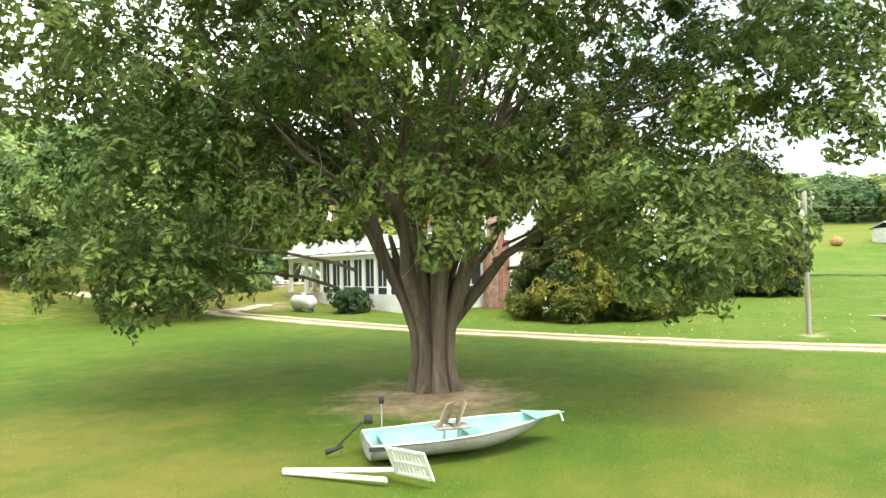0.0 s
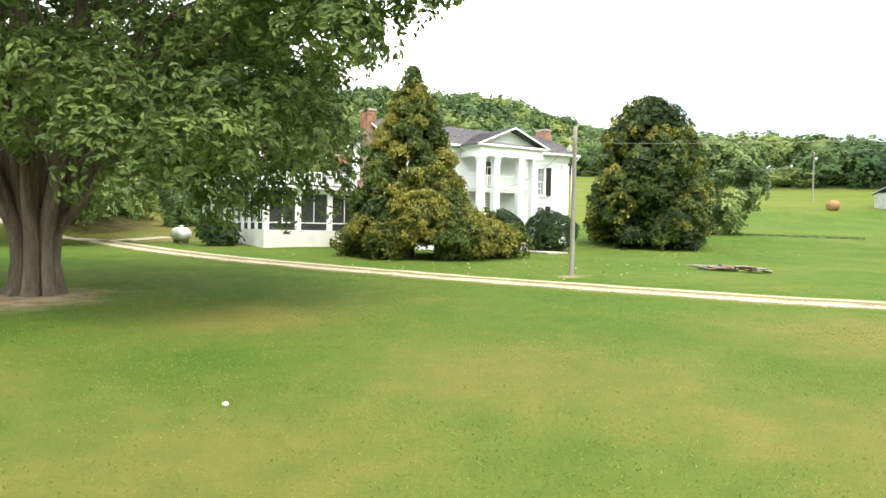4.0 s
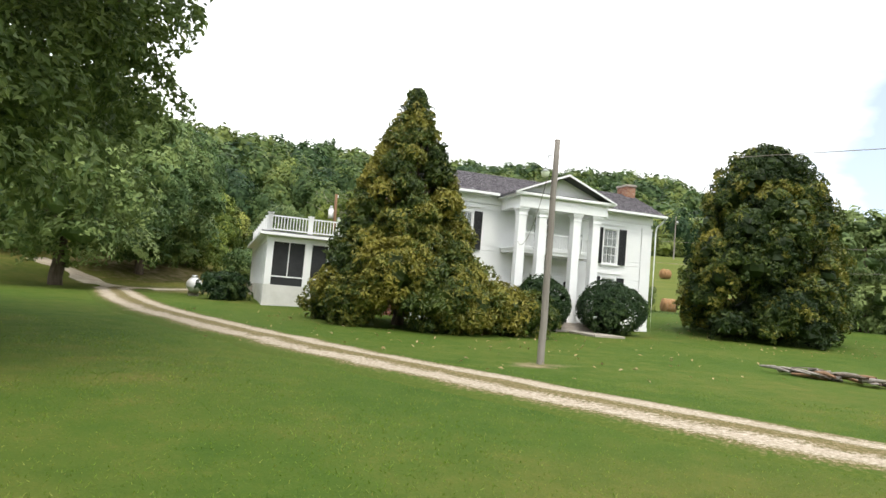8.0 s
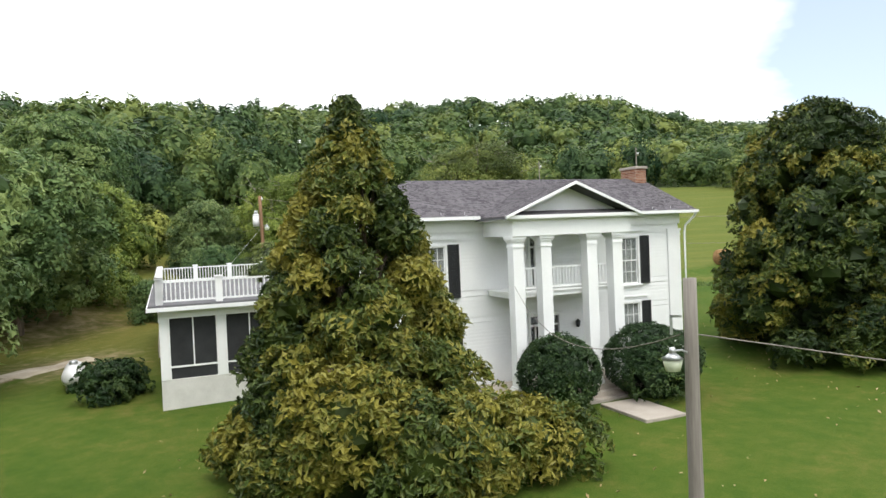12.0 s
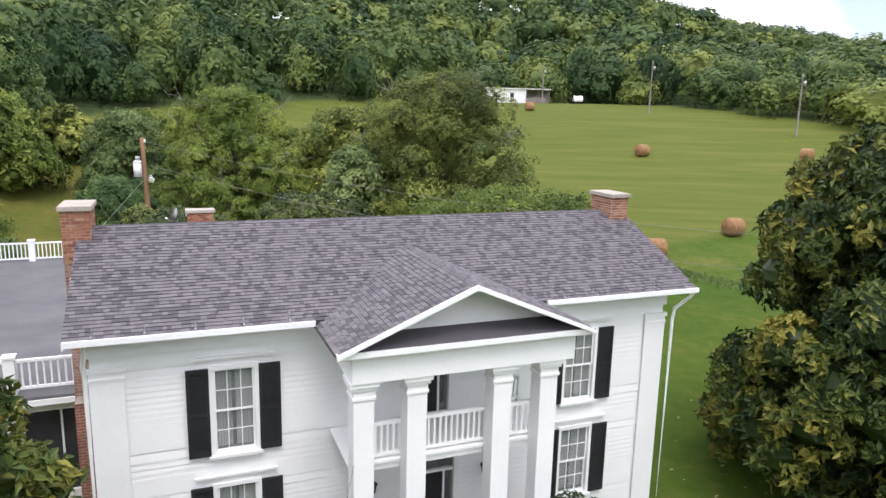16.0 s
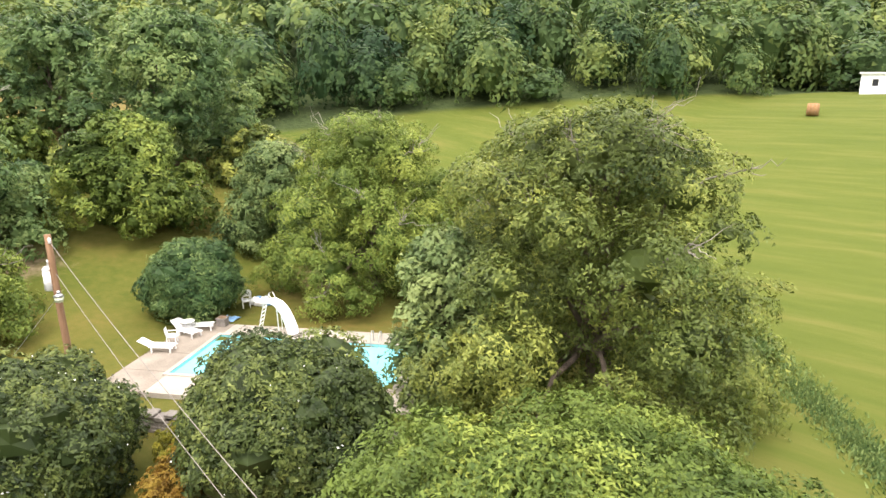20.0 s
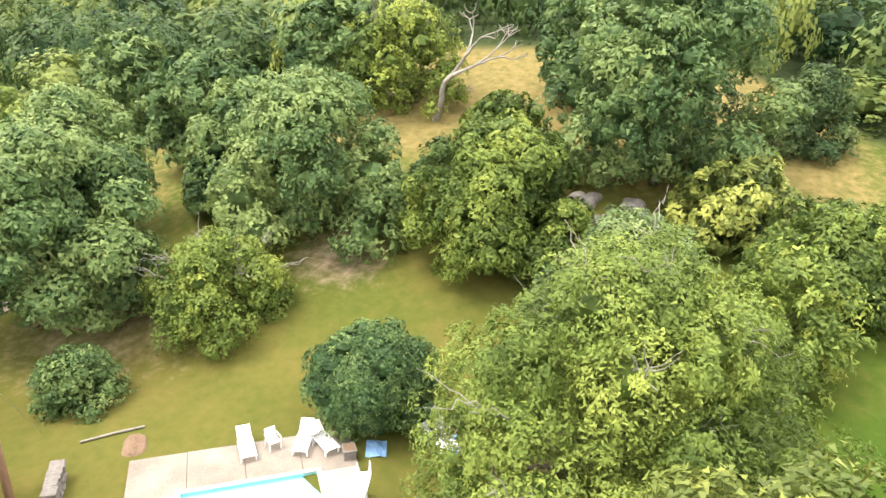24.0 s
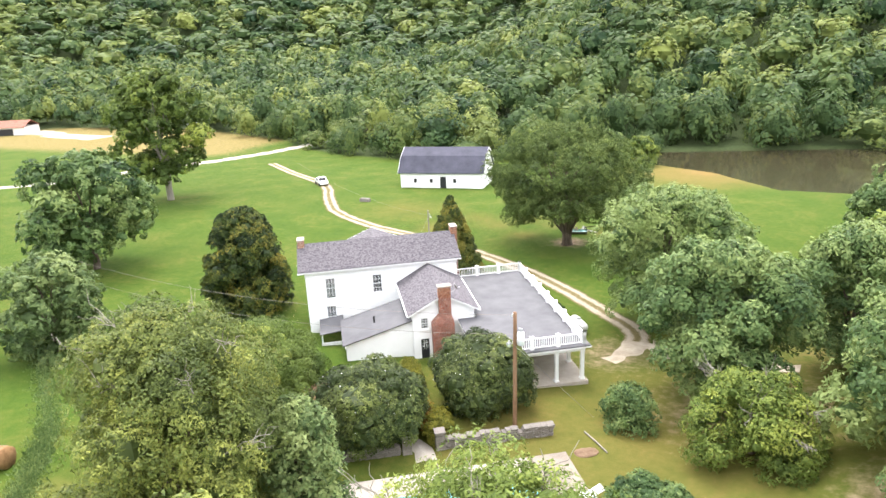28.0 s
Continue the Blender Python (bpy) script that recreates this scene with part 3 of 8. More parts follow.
def crown_points(rng, lobes, n, inner=0.16, spray=0.0, per=30, droop=0.3):
    """Leaf places in domed tufts that stand on the shells of ellipsoid lobes (centre, radii)."""
    C0 = np.array([c for c, _ in lobes], float)
    R0 = np.array([r for _, r in lobes], float)
    area = (R0[:, 0] * R0[:, 1] * R0[:, 2]) ** (2 / 3)
    k = max(6, int(n / per * 1.3))
    pick = rng.choice(len(C0), k, p=area / area.sum())
    C, R = C0[pick], R0[pick]
    d = rng.normal(0, 1, (k, 3)) + np.array([0, 0, 0.25])
    d /= np.linalg.norm(d, axis=1)[:, None]
    rad = np.clip(rng.normal(0.93, inner, k), 0.3, 1.25)
    Q = C + d * R * rad[:, None]
    keep = np.ones(k, bool)
    for i in range(len(C0)):
        q = (((Q - C0[i]) / (R0[i] * 0.78)) ** 2).sum(1) < 1
        keep &= ~(q & (rng.random(k) < 0.85) & (pick != i))
    Q, d, pick, R = Q[keep], d[keep], pick[keep], R[keep]
    k = len(Q)
    m = max(1, int(n / k))
    s = (spray if spray else 0.24 * R.mean(1)) * rng.uniform(0.6, 1.4, k)
    ax = d * 0.75 + np.array([0, 0, 0.5]) + rng.normal(0, 0.22, (k, 3))
    ax /= np.linalg.norm(ax, axis=1)[:, None]
    w = rng.normal(0, 1, (k, m, 3))
    w /= np.linalg.norm(w, axis=2)[..., None]
    up = (w * ax[:, None]).sum(2, keepdims=True)
    w = np.where(up < -0.2, w - 2 * up * ax[:, None], w)
    up = (w * ax[:, None]).sum(2, keepdims=True)
    off = (w - 0.4 * up * ax[:, None]) * rng.uniform(0.6, 1.1, (k, m, 1))
    P = Q[:, None] + off * s[:, None, None]
    P[..., 2] -= droop * s[:, None] * (off[..., :2] ** 2).sum(-1)
    N = w * 0.55 + ax[:, None] * 0.3 + d[:, None] * 0.35
    N /= np.linalg.norm(N, axis=2)[..., None] + 1e-9
    st = rng.normal(0, 1, k)
    return P.reshape(-1, 3), N.reshape(-1, 3), np.repeat(pick, m), np.repeat(st, m)


def crown_core(rng, lobes, f=0.7):
    """The closed leafy inside of each lobe, lumpy and smaller than its shell; callers tint it darker as painted inner
    shade.
    """
    Vs, Fs, o = [], [], 0
    hf = np.array([(q * 8 + g, q * 8 + 8 + g, q * 8 + 8 + (g + 1) % 8, q * 8 + (g + 1) % 8) for q in range(4) for g in range(8)])
    for c, r in lobes:
        ang = np.arange(8) * math.pi / 4 + rng.uniform(0, 1)
        for ph in (1.5, 0.9, 0.3, -0.4, -1.2):
            w = f * rng.uniform(0.75, 1.15, 8)
            Vs.append(np.stack([c[0] + r[0] * w * math.cos(ph) * np.cos(ang), c[1] + r[1] * w * math.cos(ph) * np.sin(ang), np.maximum(c[2] + r[2] * w * math.sin(ph), 0.15)], 1))
        Fs.append(hf + o)
        o += 40
    return np.concatenate(Vs), np.concatenate(Fs)


def make_lobes(rng, h0, h1, r, n, lobe=0.42, shape="round"):
    """Lobes that fill a crown from height h0 to h1 with radius r."""
    out = []
    for i in range(n):
        t = (i + 0.5) / n
        ang = i * 2.39996 + rng.uniform(-0.4, 0.4)
        if shape == "cone":
            z = h0 + (h1 - h0) * (t ** 0.95)
            rr = r * (1.0 - t) ** 0.85
            lr = lobe * r * (0.3 + 0.7 * (1 - t)) * rng.uniform(0.85, 1.2)
            rr = max(0, rr - lr * 0.55)
        else:
            z = h0 + (h1 - h0) * t
            prof = (1 - t) ** 0.58 if shape == "bell" else math.sqrt(max(0.02, 1 - (2 * t - 0.9) ** 2 * 0.85)) if shape == "round" else (math.sqrt(max(0.05, 1 - t ** 2.2)) if shape == "dome" else max(0.06, (1 - t ** 2.3) ** 0.8))
            lr = lobe * r * rng.uniform(0.6, 1.2)
            rr = max(0, r * prof - lr * 0.75) * (1 if i % 4 else 0.35)
        zz = min(max(z, h0 + lr * 0.55), h1 - lr * 0.7)
        out.append(((rr * math.cos(ang), rr * math.sin(ang), zz), (lr * 1.05, lr * 1.05, lr * 0.8)))
    return out


def limb(rng, a, b, r0, r1, n=7, wave=0.12, lift=0.0):
    a, b = np.array(a, float), np.array(b, float)
    t = np.linspace(0, 1, n)[:, None]
    L = np.linalg.norm(b - a)
    p = a + (b - a) * t + np.array([0, 0, 1.0]) * lift * L * (t * (1 - t)) * 2
    p[1:-1] += rng.normal(0, wave * L / n, (n - 2, 3))
    return tube_arrays(p, np.linspace(r0, r1, n))


def tree(name, x, y, h, r, leaf, size, count, label, seed, h0=None, lobes=14, lobe=0.42, shape="round", trunk_r=0.25, stems=1,
         bark=None, tone=0.5, spread=0.16, group="", lobe_list=None, twigs=0, fold=0.2, stretch=1.5, inner=0.16, spray=0.0, per=18, fork=0.3, category="tree", core=0.5, plain=False, lift=0.2):
    rng = np.random.default_rng(seed)
    h0 = h * 0.2 if h0 is None else h0
    L = lobe_list or make_lobes(rng, h0, h, r, lobes, lobe, shape)
    e = thing(name, pose(x, y, z_at(x, y) - 0.05, 0, 0, 0), label, category, group)
    tubes = []
    fz = max(0.3, h * fork)
    if stems == 1:
        tubes.append(limb(rng, (0, 0, -0.2), (rng.normal(0, 0.15), rng.normal(0, 0.15), fz), trunk_r * 1.25, trunk_r * 0.8, 6, 0.05))
    for k, (c, rr) in enumerate(L):
        if k % 2 == 0 and (k % 4 == 0 or twigs) or len(L) < 10:
            ang = k * 2.39996
            s = (0.1 * math.cos(ang), 0.1 * math.sin(ang), fz * (0.85 if stems == 1 else 0.25))
            tubes.append(limb(rng, s, c, trunk_r * 0.5, 0.03, 7, 0.1, 0.15))
    V, F = join_arrays(tubes)
    place("trunk", mesh_from("trunk", V, F, bark or BARK, smooth_faces=True), e)
    for k in range(twigs):
        # a bare dead branch with side twigs, grown from the end of a limb
        c, rr = L[(2 * k + 2 * (len(L) // 4)) % (len(L) - len(L) % 2)]
        c, rr = np.array(c), np.array(rr)
        d = np.array([c[0], c[1], 0.0]) / (np.hypot(c[0], c[1]) + 0.1) + rng.normal(0, 0.5, 3)
        d[2] = abs(d[2]) + 0.35
        d /= np.linalg.norm(d)
        q = c + d * rr * rng.uniform(1.25, 1.7)
        bits = [limb(rng, c, q, 0.05, 0.012, 7, 0.3)]
        for g in range(7):
            a = c + (q - c) * rng.uniform(0.4, 0.95)
            bits.append(limb(rng, a, a + (d + rng.normal(0, 0.55, 3)) * rng.uniform(0.5, 1.2), 0.022, 0.008, 5, 0.3))
        V, F = join_arrays(bits)
        place("dead_branch", mesh_from("dead_branch", V, F, BARK_PALE, smooth_faces=True), e, "bare grey dead branch")
    P, N, pick, st = crown_points(rng, L, count, inner, spray, per)
    tl = rng.normal(0, spread * 0.6, len(L))
    tint = tone + tl[pick] * 1.3 + st * spread * 0.5 + rng.normal(0, spread * 0.5, len(P))
    V, F, T = leaf_tris(rng, P, N, size, tint, stretch) if plain else leaf_cloud(rng, P, N, size, tint, stretch=stretch, fold=fold, lift=lift)
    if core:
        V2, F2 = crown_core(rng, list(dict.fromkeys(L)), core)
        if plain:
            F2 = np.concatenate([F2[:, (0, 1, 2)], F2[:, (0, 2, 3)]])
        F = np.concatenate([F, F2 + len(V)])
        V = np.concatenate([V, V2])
        # core tinted below the leaves, painting shade into the gaps between tufts
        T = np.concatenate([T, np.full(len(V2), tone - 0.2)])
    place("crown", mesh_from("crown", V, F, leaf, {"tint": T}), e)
    if "camellia" in name:
        q = rng.choice(len(P), 130, replace=False)
        V, F, T = leaf_cloud(rng, P[q] + N[q] * 0.12, N[q], 0.085, np.ones(130), stretch=1.0)
        fl = place("blossom", mesh_from("blossom", V, F, PLASTIC), e, "small white blossoms")
        fl["kind"] = "stuff"
    return e


def build_big_tree():
    """The many-stemmed shade tree over the boat."""
    rng = np.random.default_rng(5)
    x, y = -0.5, 18.2
    e = thing("shade_tree", pose(x, y, z_at(x, y) - 0.05), "broad many-stemmed shade tree with drooping green leaves", "tree")
    tubes = []
    # fluted base of grown-together stems
    stems = [(0.0, 0.05, 0.4), (0.34, 0.1, 0.25), (-0.33, 0.1, 0.25), (0.13, -0.36, 0.22), (-0.2, -0.34, 0.2), (0.2, 0.35, 0.24), (-0.15, 0.36, 0.24), (0.42, -0.2, 0.17), (-0.42, -0.18, 0.17)]
    for i, (sx, sy, sr) in enumerate(stems):
        a = math.atan2(sy, sx) if i else 0
        lean = 0.0 if i == 0 else 0.5
        p = [(sx * 1.6, sy * 1.6, -0.2), (sx * 1.2, sy * 1.2, 0.25), (sx, sy, 0.9), (sx * 1.1, sy * 1.1, 1.6), (sx * 1.4 + lean * 0.3 * math.cos(a), sy * 1.4 + lean * 0.3 * math.sin(a), 2.4),
             (sx * 1.8 + lean * 0.5 * math.cos(a), sy * 1.8 + lean * 0.5 * math.sin(a), 3.1), (sx * 2.4 + lean * 0.7 * math.cos(a), sy * 2.4 + lean * 0.7 * math.sin(a), 4.2)]
        tubes.append(tube_arrays(p, [sr * 1.35, sr * 1.08, sr * 0.95, sr * 0.92, sr * 0.8, sr * 0.6, sr * 0.2], 10))
    lobes = []
    n = 176
    for i in range(n):
        t = (i + 0.5) / n
        ang = i * 2.39996
        z = 3.6 + 11.6 * t
        prof = float(np.interp(z, (3.0, 6.0, 9.5, 11.5, 13.5, 15.5), (8.0, 9.4, 10.4, 9.9, 7.2, 2.0)))
        lr = rng.uniform(1.0, 2.1)
        rr = max(0, prof - lr * 0.8) * (1.0, 0.95, 0.62, 0.85)[i % 4]
        front = math.cos(ang + math.pi / 2)
        if front > 0.35 and z < 11.0 and rr > 2.0:
            continue
        if math.sin(ang) > 0.0 and z < 5.8:
            z += 2.2
            rr *= 0.9
        lobes.append(((rr * math.cos(ang), rr * math.sin(ang), max(z, lr * 0.75 + 1.4)), (lr * 1.1, lr * 1.1, lr * 0.6)))
    # low drooping skirt at both sides
    for i in range(22):
        ang = (-0.8 + 1.0 * (i // 2) / 10) if i % 2 else (math.pi + 0.45 - 1.0 * (i // 2) / 10)
        rr = rng.uniform(6.2, 9.6) if i % 2 == 0 else rng.uniform(5.4, 8.0)
        lobes.append(((rr * math.cos(ang), rr * math.sin(ang), rng.uniform(2.7, 5.0)), (rng.uniform(1.0, 1.6), rng.uniform(1.0, 1.5), rng.uniform(0.6, 1.0))))
    # inner boughs before and behind the stems
    for i in range(12):
        ang = 0.15 + 2.85 * i / 11
        lobes.append(((4.4 * math.cos(ang), 4.4 * math.sin(ang), rng.uniform(5.4, 8.0)), (1.6, 1.4, 1.0)))
    for i in range(12):
        lobes.append(((rng.uniform(-5.5, 5.5), rng.uniform(-5.0, -1.5), rng.uniform(7.2, 9.8)), (rng.uniform(0.9, 1.5), 1.1, 0.7)))
    # high boughs reaching out at both sides
    lobes += [((-9.4, -3.2, 9.2), (1.7, 1.4, 1.0)), ((-10.2, -0.6, 10.2), (1.6, 1.5, 1.0)), ((-8.2, -4.6, 8.6), (1.4, 1.3, 0.8)), ((-10.4, -2.0, 7.2), (1.3, 1.2, 0.9)), ((-8.8, -5.2, 10.4), (1.6, 1.4, 0.9)),
              ((8.4, -3.6, 8.3), (1.4, 1.2, 0.9)), ((9.2, -2.2, 7.4), (1.3, 1.2, 0.8)), ((9.6, -0.8, 9.2), (1.4, 1.3, 0.9)), ((9.0, -3.4, 6.2), (1.0, 1.0, 0.8)),
              ((10.6, -1.6, 8.6), (1.4, 1.2, 0.8)), ((11.2, -0.4, 9.8), (1.3, 1.2, 0.8)), ((10.4, -2.6, 7.7), (1.2, 1.1, 0.7)), ((10.9, -1.8, 11.0), (1.3, 1.2, 0.8))]
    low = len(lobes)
    # the low clump of leaves in front of the stems, lightened in its tint below
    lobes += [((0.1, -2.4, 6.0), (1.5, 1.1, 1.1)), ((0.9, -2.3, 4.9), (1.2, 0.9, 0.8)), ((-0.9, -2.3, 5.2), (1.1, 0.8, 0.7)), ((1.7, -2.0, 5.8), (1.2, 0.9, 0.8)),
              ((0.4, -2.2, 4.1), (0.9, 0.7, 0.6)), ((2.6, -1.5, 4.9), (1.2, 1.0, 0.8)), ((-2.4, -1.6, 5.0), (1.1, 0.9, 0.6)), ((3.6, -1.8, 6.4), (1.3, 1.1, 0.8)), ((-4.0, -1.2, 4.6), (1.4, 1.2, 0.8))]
    for k in range(18):
        ang = k * 2.39996
        up = 6.5 + 5.5 * ((k * 7) % 18) / 18
        out = rng.uniform(2.5, 6.0)
        s = (0.22 * math.cos(ang), 0.22 * math.sin(ang), 1.2 + 0.3 * rng.random())
        m = (out * 0.35 * math.cos(ang), out * 0.35 * math.sin(ang), up * 0.55)
        q = (out * math.cos(ang), out * math.sin(ang), up)
        tubes.append(tube_arrays([s, (np.array(s) + m) / 2 + rng.normal(0, 0.18, 3), m, (np.array(m) + q) / 2 + rng.normal(0, 0.45, 3), q], [0.18, 0.17, 0.12, 0.07, 0.025], 8))
        for j in range(3):
            c = np.array(lobes[(k * 3 + j) % len(lobes)][0])
            if np.linalg.norm(c - q) < 7:
                tubes.append(limb(rng, np.array(m) * 0.4 + np.array(q) * 0.6, c, 0.06, 0.012, 7, 0.12, 0.1))
    for k, (c, rr) in enumerate(lobes):
        if k % 2 == 0 and c[2] > 5.6 or k % 7 == 0:
            tubes.append(limb(rng, (c[0] * 0.3, c[1] * 0.3, c[2] * 0.5 + 1.4), c, 0.05, 0.01, 7, 0.18, 0.12))
    V, F = join_arrays(tubes)
    place("trunk", mesh_from("trunk", V, F, BARK, smooth_faces=True), e, "furrowed grey-brown fluted trunk and limbs")
    # thin bare twigs hanging from the low clump
    for hx, hz, hl in ((-0.35, 4.6, 1.6), (0.75, 4.4, 1.0), (0.95, 4.7, 1.3), (1.3, 4.3, 0.8), (-3.1, 5.6, 1.5), (-2.6, 6.2, 1.2), (-4.2, 5.0, 1.1)):
        p = np.array([(hx, -2.4, hz), (hx + 0.1, -2.5, hz - hl * 0.35), (hx + 0.04 * hl, -2.5, hz - hl * 0.7), (hx - 0.22 * hl, -2.55, hz - hl)])
        V, F = tube_arrays(p, [0.012, 0.01, 0.008, 0.006], 5)
        place("hanging_twig", mesh_from("hanging_twig", V, F, BARK_PALE, smooth_faces=True), e, "thin pale hanging twig")
    P, N, pick, st = crown_points(rng, lobes, 200000, 0.22, 0.4, 32)
    inside = np.hypot(P[:, 0], P[:, 1]) < np.where((P[:, 0] > 0) & (P[:, 1] < -0.4), 12.3, np.where((P[:, 0] > 3) & (P[:, 1] > 2), 9.3, 10.8))
    P, N, pick, st = P[inside], N[inside], pick[inside], st[inside]
    tl = rng.normal(0, 0.08, len(lobes))
    # light falling on the front clump is painted in as a higher tint
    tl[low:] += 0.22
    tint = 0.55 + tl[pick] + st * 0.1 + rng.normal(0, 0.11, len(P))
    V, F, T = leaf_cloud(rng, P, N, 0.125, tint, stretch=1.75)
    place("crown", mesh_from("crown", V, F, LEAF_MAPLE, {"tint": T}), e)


build_big_tree()
tree("magnolia_tree", 7.35, 37.3, 10.1, 4.2, LEAF_MAGNOLIA, 0.105, 100000, "tall conical magnolia with bronze-green glossy leaves down to the lawn", 11, h0=0.1,
     trunk_r=0.22, tone=0.56, spread=0.2, inner=0.13, spray=0.24, per=22, stretch=2.1, lift=0.7, core=0.72, group="magnolias",
     lobe_list=make_lobes(np.random.default_rng(3), 0.2, 10.1, 3.75, 96, 0.23, "cone") + [((3.2, -1.4, 1.3), (1.6, 1.5, 1.2)), ((4.6, -0.2, 1.0), (1.2, 1.1, 1.0)), ((2.4, -2.4, 1.3), (1.4, 1.3, 1.2)), ((0.8, -2.9, 2.2), (1.4, 1.2, 1.3)), ((5.4, 0.3, 0.9), (1.1, 1.0, 0.9))])
tree("magnolia_tree", 23.4, 52.8, 10.8, 4.25, LEAF_MAGNOLIA, 0.13, 74000, "broad dark magnolia with bronze leaves sweeping the lawn", 12, h0=0.1, lobes=140, lobe=0.25, shape="dome", trunk_r=0.25, tone=0.4, spread=0.24, inner=0.13, spray=0.3, per=20, stretch=2.1, lift=0.7, core=0.7, group="magnolias")
for _x, _y, _r, _h, _s in ((12.4, 43.5, 1.5, 2.65, 21), (15.6, 45.6, 1.85, 2.65, 22)):
    tree("boxwood_shrub", _x, _y, _h, _r, LEAF_BOX, 0.078, 17000, "clipped round dark-green boxwood shrub beside the front steps", _s, h0=0.0, trunk_r=0.08, tone=0.45, spread=0.14, inner=0.02, spray=0.12, per=7, category="shrub", group="boxwoods",
         lobe_list=[((0, 0, _h * 0.5), (_r * 0.97, _r * 0.97, _h * 0.49))] * 4 + make_lobes(np.random.default_rng(_s), 0.1, _h, _r, 9, 0.5, "round"))
tree("low_shrub", -5.9, 43.9, 1.55, 1.5, LEAF_BOX, 0.1, 9000, "low loose dark-green shrub beside the gas tank", 23, h0=0.0, trunk_r=0.05, tone=0.5, category="shrub")

